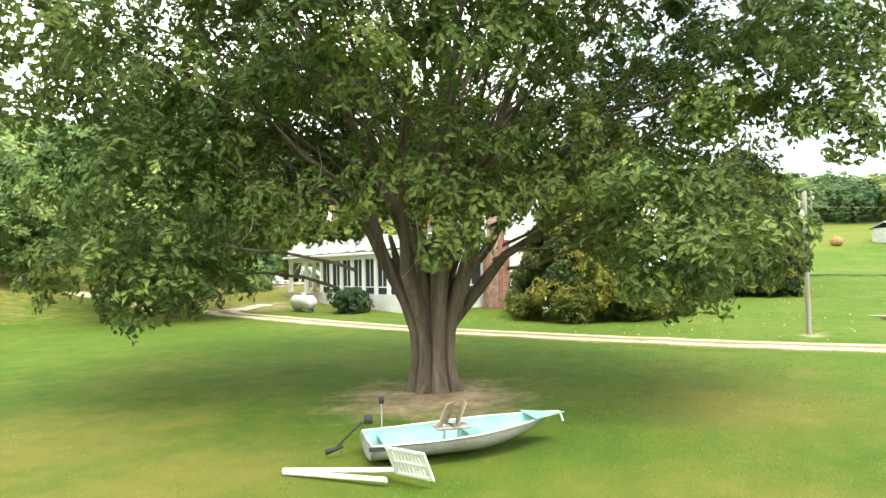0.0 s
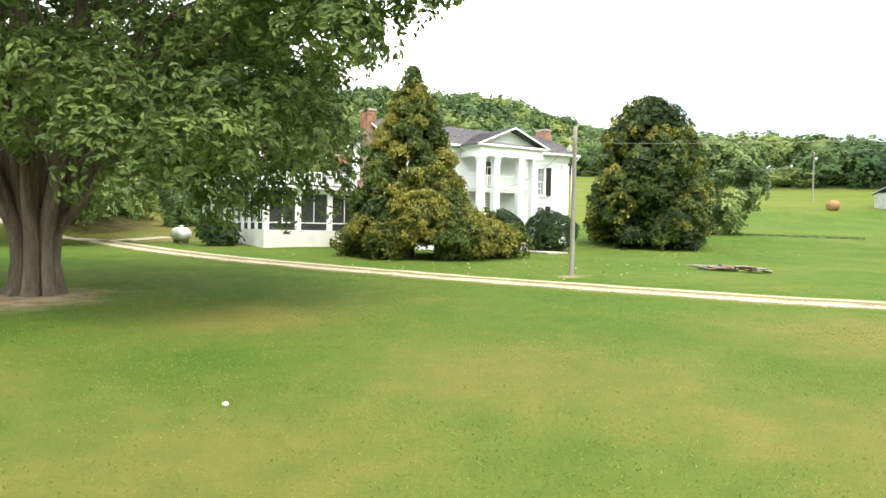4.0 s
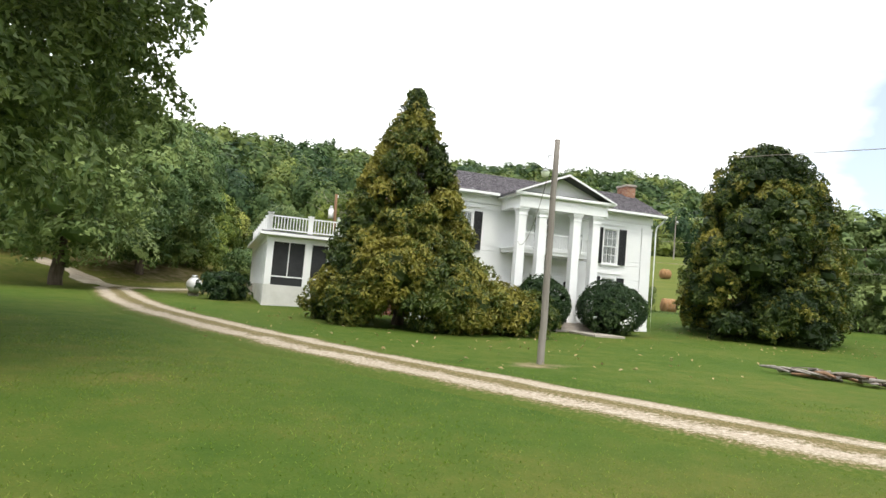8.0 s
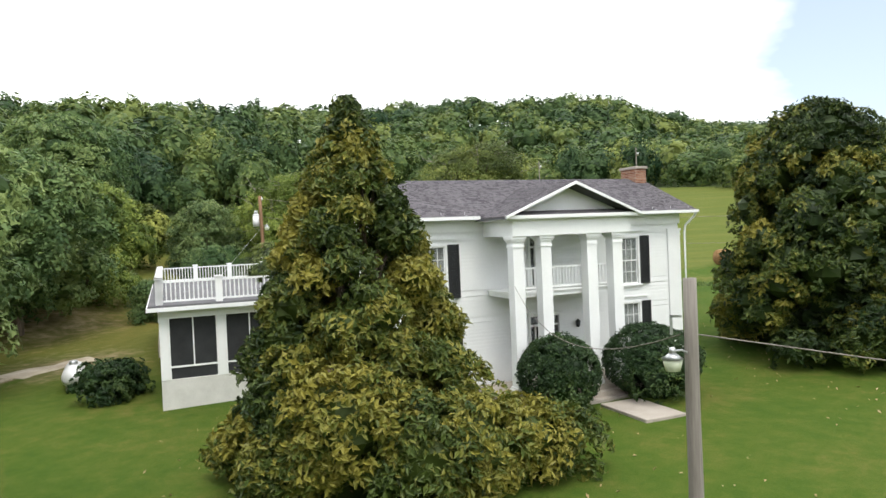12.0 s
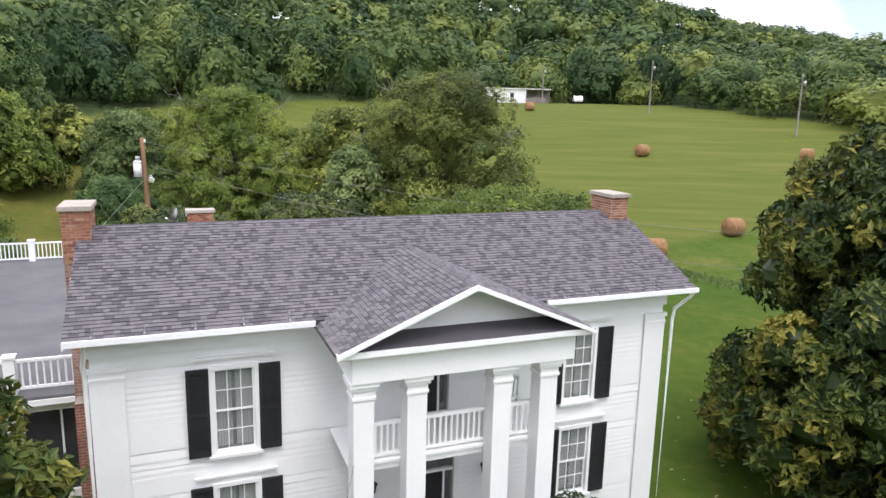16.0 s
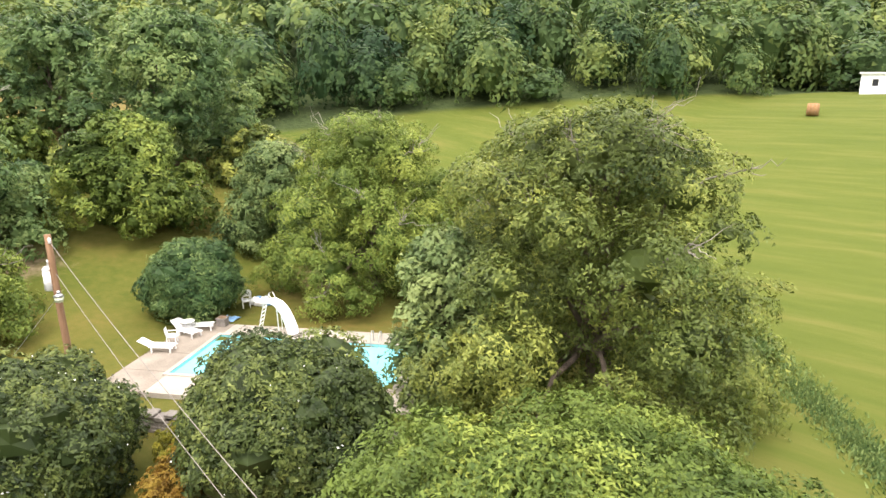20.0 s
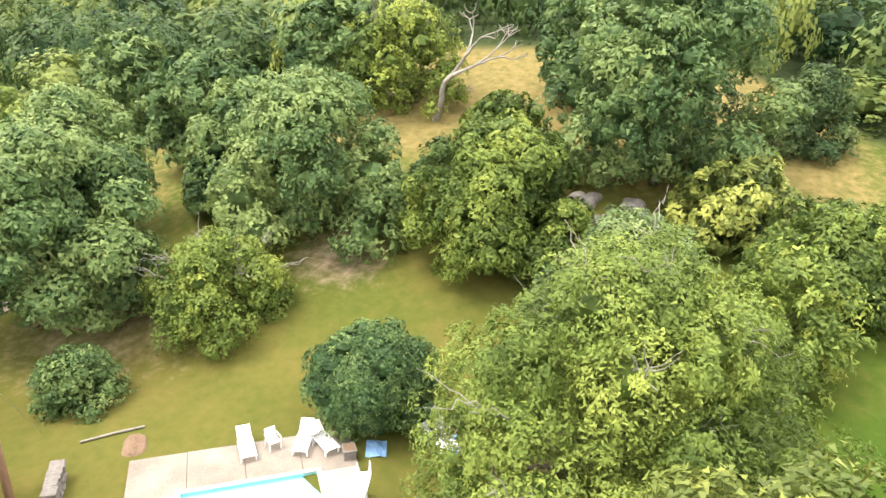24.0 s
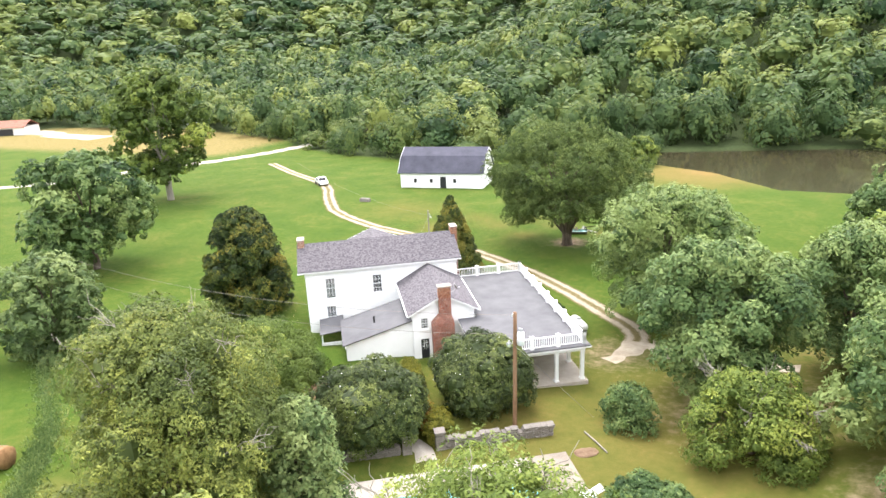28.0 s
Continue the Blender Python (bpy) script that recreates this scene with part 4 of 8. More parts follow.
YARD = [
    # name, x, y, height, radius, leaf, size, count, tone, shape, seed, label
    ("maple_tree", -16.6, 42.3, 13.0, 6.8, LEAF_GREEN, 0.34, 11000, 0.69, "round", 31, "rounded grey-green maple beside the gravel drive"),
    ("maple_tree", -22.2, 55.4, 11.2, 5.7, LEAF_GREEN, 0.34, 15000, 0.55, "round", 32, "dense rounded maple with large drooping leaves"),
    ("maple_tree", -30.5, 50.1, 10.5, 4.2, LEAF_GREEN, 0.34, 7000, 0.62, "round", 33, "tall grey-green maple behind the yard trees"),
    ("maple_tree", -34.2, 65.0, 10.3, 6.4, LEAF_GREEN, 0.33, 12000, 0.7, "dome", 34, "broad spreading maple with silvery green leaves over bare earth"),
    ("walnut_tree", -35.0, 77.3, 8.0, 5.8, LEAF_YELLOW, 0.34, 13000, 0.34, "dome", 35, "bright green walnut tree on the lawn"),
    ("oak_tree", -46.6, 86.3, 14.0, 8.2, LEAF_GREEN, 0.4, 12000, 0.49, "round", 36, "large dark grey-green oak at the lawn's edge"),
    ("round_evergreen", -20.6, 75.2, 4.6, 3.0, LEAF_GREEN, 0.2, 10000, 0.42, "round", 37, "rounded dark evergreen beside the pool terrace"),
    ("walnut_tree", -17.3, 86.2, 11.2, 7.2, LEAF_YELLOW, 0.34, 15000, 0.48, "dome", 38, "spreading yellow-green walnut with bare grey dead branches"),
    ("oak_tree", 3.2, 81.2, 12.5, 7.2, LEAF_OLIVE, 0.34, 17000, 0.5, "dome", 39, "tall dense oak with olive-green leaves and dead twigs"),
    ("mimosa_tree", -2.6, 78.6, 7.4, 2.7, LEAF_GREY, 0.3, 6000, 0.62, "dome", 40, "feathery pale-green mimosa beside the pool"),
    ("camellia_bush", -1.7, 69.6, 5.1, 3.95, LEAF_DARK, 0.2, 15000, 0.5, "round", 41, "large round glossy dark-green bush with small white flowers"),
    ("camellia_bush", -6.7, 62.5, 5.0, 3.9, LEAF_DARK, 0.2, 15000, 0.48, "round", 42, "large round glossy dark-green bush behind the house"),
    ("dogwood_tree", 10.0, 69.6, 5.5, 6.8, LEAF_YELLOW, 0.3, 22000, 0.38, "dome", 43, "low broad dogwood with layered yellow-green leaves"),
    ("weeping_shrub", -24.6, 64.2, 5.0, 3.8, LEAF_YELLOW, 0.22, 7000, 0.44, "dome", 44, "drooping yellow-green small tree with pale twigs"),
    ("small_dogwood", -16.9, 61.8, 2.7, 1.9, LEAF_GREEN, 0.2, 2500, 0.5, "dome", 45, "small layered green dogwood on the lawn"),
    ("willow_tree", -27.5, 85.6, 7.5, 4.6, LEAF_GREY, 0.26, 8000, 0.45, "dome", 46, "soft grey-green wispy tree at the lawn's edge"),
    ("maple_tree", 53.5, 47.6, 15.0, 8.4, LEAF_GREEN, 0.42, 9000, 0.55, "round", 47, "large rounded green maple out on the lawn"),
    ("maple_tree", 32.5, 68.1, 8.8, 4.8, LEAF_GREY, 0.3, 6000, 0.5, "round", 48, "medium grey-green tree at the field's edge"),
    ("sycamore_tree", 79.0, 11.0, 24.0, 9.5, LEAF_YELLOW, 0.5, 10000, 0.3, "round", 49, "tall thin sycamore with a pale forked trunk on the far lawn"),
    ("yard_tree", -38.5, 58.6, 8.0, 4.6, LEAF_GREEN, 0.34, 6000, 0.54, "round", 50, "dark green tree on the dry grass slope"),
    ("yard_tree", -44.0, 50.6, 9.0, 5.0, LEAF_GREEN, 0.36, 6000, 0.49, "round", 51, "dark green tree on the dry grass slope"),
    ("yard_tree", -56.0, 63.0, 9.0, 6.2, LEAF_YELLOW, 0.34, 5500, 0.55, "dome", 52, "thin yellowing tree among bare dead limbs"),
    ("yard_tree", -57.0, 56.6, 9.5, 6.0, LEAF_GREEN, 0.4, 6000, 0.54, "round", 53, "rounded green tree on the dry grass slope"),
    ("yard_tree", -60.0, 80.6, 11.0, 6.0, LEAF_GREEN, 0.4, 6000, 0.49, "round", 54, "rounded green tree before the woods"),
    ("yard_tree", -35.0, 36.0, 9.0, 5.0, LEAF_YELLOW, 0.38, 5000, 0.44, "round", 55, "yellow-green tree near the river bank"),
    ("yard_tree", -44.0, 24.0, 9.5, 5.5, LEAF_YELLOW, 0.4, 5000, 0.49, "round", 56, "yellow-green tree near the river bank"),
    ("yard_tree", -38.0, 8.0, 8.5, 5.0, LEAF_GREEN, 0.4, 5000, 0.59, "round", 57, "round green tree near the river bank"),
    ("yard_tree", -54.0, 36.0, 11.0, 6.0, LEAF_GREEN, 0.42, 5500, 0.49, "round", 58, "round green tree before the woods"),
    ("cedar_tree", -55.5, 97.2, 6.6, 3.3, LEAF_GREY, 0.3, 5000, 0.3, "dome", 59, "small round green tree at the field's edge"),
    ("maple_tree", -34.0, 95.6, 6.0, 4.6, LEAF_YELLOW, 0.3, 5000, 0.25, "dome", 60, "low olive-green thicket tree at the field's edge"),
    ("thin_tree", -27.5, 92.6, 7.0, 3.4, LEAF_YELLOW, 0.3, 3200, 0.5, "round", 62, "thin yellowing small tree on the lawn"),
    ("bank_tree", -45.0, -17.0, 11.0, 6.5, LEAF_GREEN, 0.5, 3500, 0.5, "dome", 63, "bushy green tree on the river bank"),
    ("bank_tree", -55.0, -13.0, 12.0, 7.0, LEAF_YELLOW, 0.5, 3500, 0.4, "dome", 64, "bushy yellow-green tree on the river bank"),
    ("bank_tree", -64.0, -20.0, 12.0, 7.0, LEAF_GREEN, 0.5, 3500, 0.45, "dome", 65, "bushy green tree on the river bank"),
    ("bank_tree", 2.0, -47.0, 6.0, 4.5, LEAF_YELLOW, 0.45, 2500, 0.4, "dome", 66, "low yellow-green shrubby tree on the river bank"),
    ("bank_tree", 9.0, -50.0, 7.0, 4.5, LEAF_GREEN, 0.45, 2500, 0.5, "dome", 67, "low green shrubby tree on the river bank"),
    ("bank_tree", 17.0, -48.0, 8.0, 5.0, LEAF_GREEN, 0.45, 2500, 0.55, "dome", 68, "rounded green tree below the woods"),
    ("bank_tree", 24.0, -42.0, 7.5, 4.5, LEAF_YELLOW, 0.45, 2500, 0.5, "dome", 69, "rounded yellow-green tree behind the barn"),
    ("slope_shrub", -45.0, 77.6, 3.4, 3.2, LEAF_OLIVE, 0.3, 4200, 0.42, "dome", 70, "dark olive bushy shrub at the foot of the dry slope"),
    ("slope_shrub", -41.0, 72.4, 3.2, 3.0, LEAF_GREEN, 0.3, 4000, 0.36, "dome", 71, "dark green bushy shrub at the foot of the dry slope"),
    ("slope_shrub", -36.5, 58.0, 4.2, 3.6, LEAF_GREEN, 0.3, 4600, 0.3, "dome", 72, "dark green thicket shrub behind the yard trees"),
    ("slope_shrub", -50.0, 74.0, 4.0, 3.4, LEAF_YELLOW, 0.3, 3600, 0.4, "dome", 73, "yellow-green bushy shrub on the dry slope"),
    ("thicket_tree", -40.5, 91.5, 5.2, 4.2, LEAF_OLIVE, 0.32, 5200, 0.5, "dome", 74, "olive-green thicket tree at the field's edge"),
    ("maple_tree", -8.0, 90.6, 9.5, 6.0, LEAF_OLIVE, 0.3, 12000, 0.6, "dome", 61, "olive-green tree behind the pool"),
]
for _n, _x, _y, _h, _r, _leaf, _sz, _ct, _tone, _shape, _seed, _lab in YARD:
    _bush = "bush" in _n or "evergreen" in _n
    _far = _seed in (47, 48, 49, 50, 51, 53, 54, 55, 56, 57, 58) or _seed > 62
    _near = _seed in (38, 39, 43)
    tree(_n, _x, _y, _h, _r, _leaf, _sz * (0.85 if _far else 0.3 if _near else 0.52 if _bush else 0.6), int(_ct * (2.4 if _far else 8.0 if _near else 4.4 if _bush else 3.2)), _lab, _seed,
         h0=(0.1 if _bush or _shape == "dome" else _h * (0.2 if _seed == 49 else 0.15 if _seed in (31, 32, 33, 47) else 0.05)), lobes=44, lobe=0.27, shape=_shape,
         lobe_list=[((0, 0, _h * 0.48), (_r * 0.92, _r * 0.92, _h * 0.49))] * 6 + make_lobes(np.random.default_rng(_seed), 0.1, _h, _r, 36, 0.3, "round") if _bush else None, trunk_r=0.1 if _bush else 0.12 + 0.018 * _h, tone=_tone,
         inner=0.03 if _bush else 0.24 if _near else 0.12, per=14 if _bush else 52 if _near else 26, spray=0.24 if _bush else 0.5 if _near else 0.42 + 0.012 * _h, twigs={38: 22, 39: 12, 44: 8, 52: 16}.get(_seed, 0), stretch=1.8 if _near else 1.6,
         bark=BARK_PALE if "sycamore" in _n else None, spread=0.13 if _near else 0.17, category="shrub" if _bush or "shrub" in _n else "tree", plain=True, core=0.76 if _bush else 0.42)


def build_woods():
    rng = np.random.default_rng(77)
    pts = []
    for step, lo, hi, lim in ((8.4, -1.0, 45, 330), (10.0, 45, 215, 430), (17.0, 215, 560, 800)):
        g = np.arange(-lim, lim, step)
        X, Y = np.meshgrid(g, g + 30)
        X = (X + rng.uniform(-0.45, 0.45, X.shape) * step).ravel()
        Y = (Y + rng.uniform(-0.45, 0.45, Y.shape) * step).ravel()
        d = outside(X, Y)
        if step > 12:
            d = np.where((Y < -60) & (X > -250) & (X < 760), d, 1e9)
        k = (d > lo) & (d <= hi) & ~((X < 26) & (Y > np.interp(X, (-170, -80, -47, -15, 5, 28), (-86, -79, -77, -69, -63, -60)) - 2) & (Y < np.interp(X, (-170, -45, -26, -14, 0, 28), (-25, -29, -29, -44, -52, -56)) + 2) & (X > -98))
        k &= ~((Y > 0) & (d > 170)) & ~((X > 130) & (Y > 20)) & ~((X < 0) & (Y < 20) & (d > 125))
        if step > 12:
            k &= (X > 10) & (Y < -0.4 * X)
        pts.append(np.stack([X[k], Y[k], d[k], np.full(k.sum(), step)], 1))
    pts.append(np.array([(x, y, 8.0, 8.4) for x, y in ((-52.4, 142), (-48.6, 134.6), (-54, 149), (-46.2, 131), (-57, 139), (-50, 147))]))
    pts = np.concatenate(pts)
    H = height(pts[:, 0], pts[:, 1])
    # crown shapes of unit radius and height in three grades of detail
    shapes = {}
    for grade, (tufts, per, leaf) in enumerate(((170, 9, 0.088), (48, 8, 0.14), (28, 6, 0.2))):
        for i in range(10):
            conic = i == 9
            lobes = []
            k = 13 if grade == 0 else 9
            for g in range(k):
                t = (g + 0.5) / k
                a = g * 2.39996 + rng.uniform(-0.4, 0.4)
                prof = (1 - t) ** 0.8 if conic else math.sqrt(max(0.03, 1 - (1.9 * t - 0.75) ** 2)) if grade else math.sqrt(max(0.05, 1 - max(0, t - 0.35) ** 2 * 2.2))
                lr = rng.uniform(0.26, 0.46)
                lobes.append((((prof - lr * 0.6) * math.cos(a), (prof - lr * 0.6) * math.sin(a), 0.12 + (0.86 - lr * 0.3) * t if grade == 0 else 0.4 + (0.56 - lr * 0.25) * t), (lr, lr, lr * 0.36)))
            if not conic:
                lobes.append(((0, 0, 0.68), (0.62, 0.62, 0.27)))
            P, N, pick, st = crown_points(rng, lobes, tufts * per, 0.07, 0.17, per, 0.06)
            n = len(P)
            nr = N * 0.8 + (P - np.array([0, 0, 0.35])) * np.array([1.1, 1.1, 1.9]) + rng.normal(0, 0.26, (n, 3))
            nr /= np.linalg.norm(nr, axis=1)[:, None]
            a = np.cross(nr, rng.normal(0, 1, (n, 3)))
            a /= np.linalg.norm(a, axis=1)[:, None]
            b = np.cross(nr, a)
            sz = leaf * rng.uniform(0.7, 1.35, (n, 1))
            sq = np.array([1, 1, 0.5])
            V = np.stack([P - (a * 0.6 + b * 0.55) * sz * sq, P - (a * 0.6 - b * 0.55) * sz * sq, P + a * 0.8 * sz * sq], 1).reshape(-1, 3)
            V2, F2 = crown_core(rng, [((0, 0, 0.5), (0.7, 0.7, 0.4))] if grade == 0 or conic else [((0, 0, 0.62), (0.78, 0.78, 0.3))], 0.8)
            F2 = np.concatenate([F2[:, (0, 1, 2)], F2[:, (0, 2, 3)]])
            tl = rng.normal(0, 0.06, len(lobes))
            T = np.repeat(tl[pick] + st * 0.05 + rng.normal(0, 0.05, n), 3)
            # core tint slightly lower here too, as painted shade inside the crown
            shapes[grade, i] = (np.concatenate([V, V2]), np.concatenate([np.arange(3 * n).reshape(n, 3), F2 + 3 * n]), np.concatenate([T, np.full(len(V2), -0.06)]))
    Vs, Fs, Ts, o = [], [], [], 0
    for (x, y, d, step), z in zip(pts, H):
        way = math.hypot(x - 5, y - 62)
        grade = 0 if d < 16 and way < 190 else 1 if way < 330 else 2
        kind = int(rng.integers(0, 9)) if rng.random() < 0.94 else 9
        r = rng.uniform(3.6, 6.8) if step < 8.5 else (rng.uniform(5.0, 8.6) if step < 12 else rng.uniform(10, 15))
        h = rng.uniform(8, 14) if step < 8.5 else rng.uniform(9.5, 15.5) if step < 12 else rng.uniform(12, 19)
        if x > 30 and y > 60:
            h *= 0.72
        if d < 4:
            r, h = r * 0.85, h * rng.uniform(0.45, 0.95)
        V, F, T = shapes[grade, kind]
        a = rng.uniform(0, 6.28)
        c, q = math.cos(a) * r, math.sin(a) * r
        Vs.append(np.column_stack([x + V[:, 0] * c - V[:, 1] * q, y + V[:, 0] * q + V[:, 1] * c, z - 0.4 + V[:, 2] * h]))
        Fs.append(F + o)
        Ts.append(T + rng.normal(0.5, 0.17) + (0.35 if rng.random() < 0.04 else 0))
        o += len(V)
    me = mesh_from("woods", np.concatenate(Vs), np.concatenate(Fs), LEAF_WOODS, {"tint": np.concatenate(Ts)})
    tagged(new("woods", me), "dense mixed green woodland covering the surrounding hills", "woods", kind="stuff")


build_woods()



# ---------------------------------------------------------------- drive, road, river
def strip(name, pts, width, material, label, category, rise=0.05, wob=0.12, seed=1, off=0.0, step=0.8, cross=4, ruts=0.0):
    """A ribbon that follows the ground along a smooth line."""
    rng = np.random.default_rng(seed)
    P = np.array(pts, float)
    out = []
    for i in range(len(P) - 1):
        p0, p1, p2, p3 = P[max(i - 1, 0)], P[i], P[i + 1], P[min(i + 2, len(P) - 1)]
        n = max(2, int(np.linalg.norm(p2 - p1) / step))
        for t in np.linspace(0, 1, n, endpoint=False):
            out.append(0.5 * (2 * p1 + (p2 - p0) * t + (2 * p0 - 5 * p1 + 4 * p2 - p3) * t * t + (3 * p1 - p0 - 3 * p2 + p3) * t ** 3))
    out = np.array(out)
    tg = np.gradient(out, axis=0)
    tg /= np.linalg.norm(tg, axis=1)[:, None] + 1e-9
    nr = np.stack([-tg[:, 1], tg[:, 0]], 1)
    n = len(out)
    e1 = np.convolve(rng.normal(0, wob, n + 4), np.ones(3) / 2, 'same')[2:n + 2]
    e2 = np.convolve(rng.normal(0, wob, n + 4), np.ones(3) / 2, 'same')[2:n + 2]
    V, F = [], []
    for j in range(cross + 1):
        s = j / cross
        w = (off - width / 2 - e1) * (1 - s) + (off + width / 2 + e2) * s
        q = out + nr * w[:, None]
        dz = rise * (1 - (2 * s - 1) ** 4) - 0.02 - ruts * math.exp(-((abs(2 * s - 1) - 0.4) / 0.16) ** 2)
        V.append(np.column_stack([q, height(q[:, 0], q[:, 1]) + dz]))
    V = np.stack(V, 1).reshape(-1, 3)
    k = cross + 1
    for i in range(n - 1):
        for j in range(cross):
            F.append((i * k + j, i * k + j + 1, (i + 1) * k + j + 1, (i + 1) * k + j))
    across = np.tile(np.linspace(-1, 1, k), n)
    return tagged(new(name, mesh_from(name, V, np.array(F), material, {"across": across}, smooth_faces=True)), label, category, kind="structure")


DRIVE = [(88, -30), (74, -20), (58, -9.5), (48, 3), (40.8, 11), (30, 17.4), (20.8, 20.5), (14.5, 23.2), (9.2, 25.7), (0.9, 30.8), (-5.0, 35.5), (-10.0, 40.2), (-14.0, 44.2), (-14.8, 47)]


def drive_mat():
    """Two pale gravel tracks in worn earth that fades into the lawn; across runs from -1 to 1."""
    m, nt, p = mat("two_track_drive")
    at = nt.nodes.new("ShaderNodeAttribute")
    at.attribute_name = "across"
    tc = nt.nodes.new("ShaderNodeTexCoord")
    big = node(nt, "ShaderNodeTexNoise", Scale=0.9, Detail=5.0, Roughness=0.65)
    fine = node(nt, "ShaderNodeTexNoise", Scale=14.0, Detail=5.0, Roughness=0.7)
    for n in (big, fine):
        nt.links.new(tc.outputs["Object"], n.inputs["Vector"])

    def math_(op, a, b=0.0, clamp=False):
        n = nt.nodes.new("ShaderNodeMath")
        n.operation, n.use_clamp = op, clamp
        for k, q in enumerate((a, b)):
            if isinstance(q, float):
                n.inputs[k].default_value = q
            else:
                nt.links.new(q, n.inputs[k])
        return n.outputs[0]

    wob = math_('MULTIPLY', math_('SUBTRACT', big.outputs["Fac"], 0.5), 0.42)
    grit = math_('MULTIPLY', math_('SUBTRACT', fine.outputs["Fac"], 0.5), 0.5)
    side = math_('ABSOLUTE', at.outputs["Fac"])
    off = math_('ABSOLUTE', math_('SUBTRACT', side, 0.4))
    # 1 on a track, 0 off it; then 1 on the worn strip, 0 at the lawn's edge
    track = math_('MULTIPLY', math_('SUBTRACT', math_('ADD', math_('ADD', wob, grit), 0.27), off), 6.0, True)
    strip_ = math_('MULTIPLY', math_('SUBTRACT', math_('ADD', math_('ADD', wob, grit), 0.8), side), 6.0, True)
    stone = ramp_node(nt, [(0.3, (0.19, 0.155, 0.115)), (0.5, (0.36, 0.305, 0.235)), (0.7, (0.52, 0.46, 0.38))])
    earth = ramp_node(nt, [(0.3, (0.06, 0.08, 0.018)), (0.48, (0.13, 0.105, 0.042)), (0.7, (0.27, 0.21, 0.125))])
    grass = ramp_node(nt, [(0.3, (0.04, 0.075, 0.009)), (0.7, (0.09, 0.112, 0.02))])
    for r in (stone, earth, grass):
        nt.links.new(fine.outputs["Fac"], r.inputs[0])
    m1, m2 = nt.nodes.new("ShaderNodeMix"), nt.nodes.new("ShaderNodeMix")
    m1.data_type = m2.data_type = 'RGBA'
    nt.links.new(strip_, m1.inputs["Factor"])
    nt.links.new(grass.outputs[0], m1.inputs["A"])
    nt.links.new(earth.outputs[0], m1.inputs["B"])
    nt.links.new(track, m2.inputs["Factor"])
    nt.links.new(m1.outputs["Result"], m2.inputs["A"])
    nt.links.new(stone.outputs[0], m2.inputs["B"])
    nt.links.new(m2.outputs["Result"], p.inputs["Base Color"])
    b = node(nt, "ShaderNodeBump", Strength=0.7, Distance=0.03)
    nt.links.new(fine.outputs["Fac"], b.inputs["Height"])
    nt.links.new(b.outputs[0], p.inputs["Normal"])
    p.inputs["Roughness"].default_value = 0.95
    p.inputs["Specular IOR Level"].default_value = 0.1
    return m


strip("drive", DRIVE, 3.1, drive_mat(), "pale two-track gravel drive curving across the lawn", "driveway", rise=0.13, seed=6, wob=0.06, step=0.4, cross=12, ruts=0.025)
strip("drive_branch", [(-13.2, 44), (-17.5, 47.5), (-23, 49.8), (-28, 50.5)], 2.2, GRAVEL, "pale gravel drive branching towards the yard trees", "driveway", seed=8, wob=0.2)
strip("drive_apron", [(-14.6, 44.5), (-14.6, 48), (-13.6, 50.5), (-12.8, 52.0)], 2.2, GRAVEL, "gravel apron before the carport", "driveway", seed=9, wob=0.3, rise=0.07)
strip("road", [(190, 60), (127.8, 10.7), (115.6, -14.2), (106, -33.4), (99, -60), (92, -95)], 5.5, CONCRETE, "pale country road beyond the lawn", "road", seed=10, step=3)
strip("gravel_lot", [(190, -62), (216, -66), (246, -74)], 13, GRAVEL, "pale gravel yard before a far shed", "ground", seed=11, step=4, wob=1.0)


def build_river():
    V, F = [], []
    for i, x in enumerate((30, 15, 5, 0, -7, -14, -20, -26, -35, -45, -60, -80, -98)):
        north = float(np.interp(x, (-170, -45, -26, -14, 0, 28), (-25, -29, -29, -44, -52, -56)))
        south = float(np.interp(x, (-170, -80, -47, -15, 5, 28), (-86, -79, -77, -69, -63, -60)))
        V += [(x, south - 3, -1.35), (x, north + 3, -1.35)]
        if i:
            F.append((2 * i - 2, 2 * i, 2 * i + 1, 2 * i - 1))
    tagged(new("river", mesh_from("river", V, F, RIVER_WATER)), "slow brown river under the wooded bank", "river", kind="structure")


build_river()


# ---------------------------------------------------------------- house
def slab(u0, u1, v0, v1, z0, z1, bevel=0.0):
    bm = bmesh.new()
    return box(bm, u0, u1, v0, v1, z0, z1, bevel)


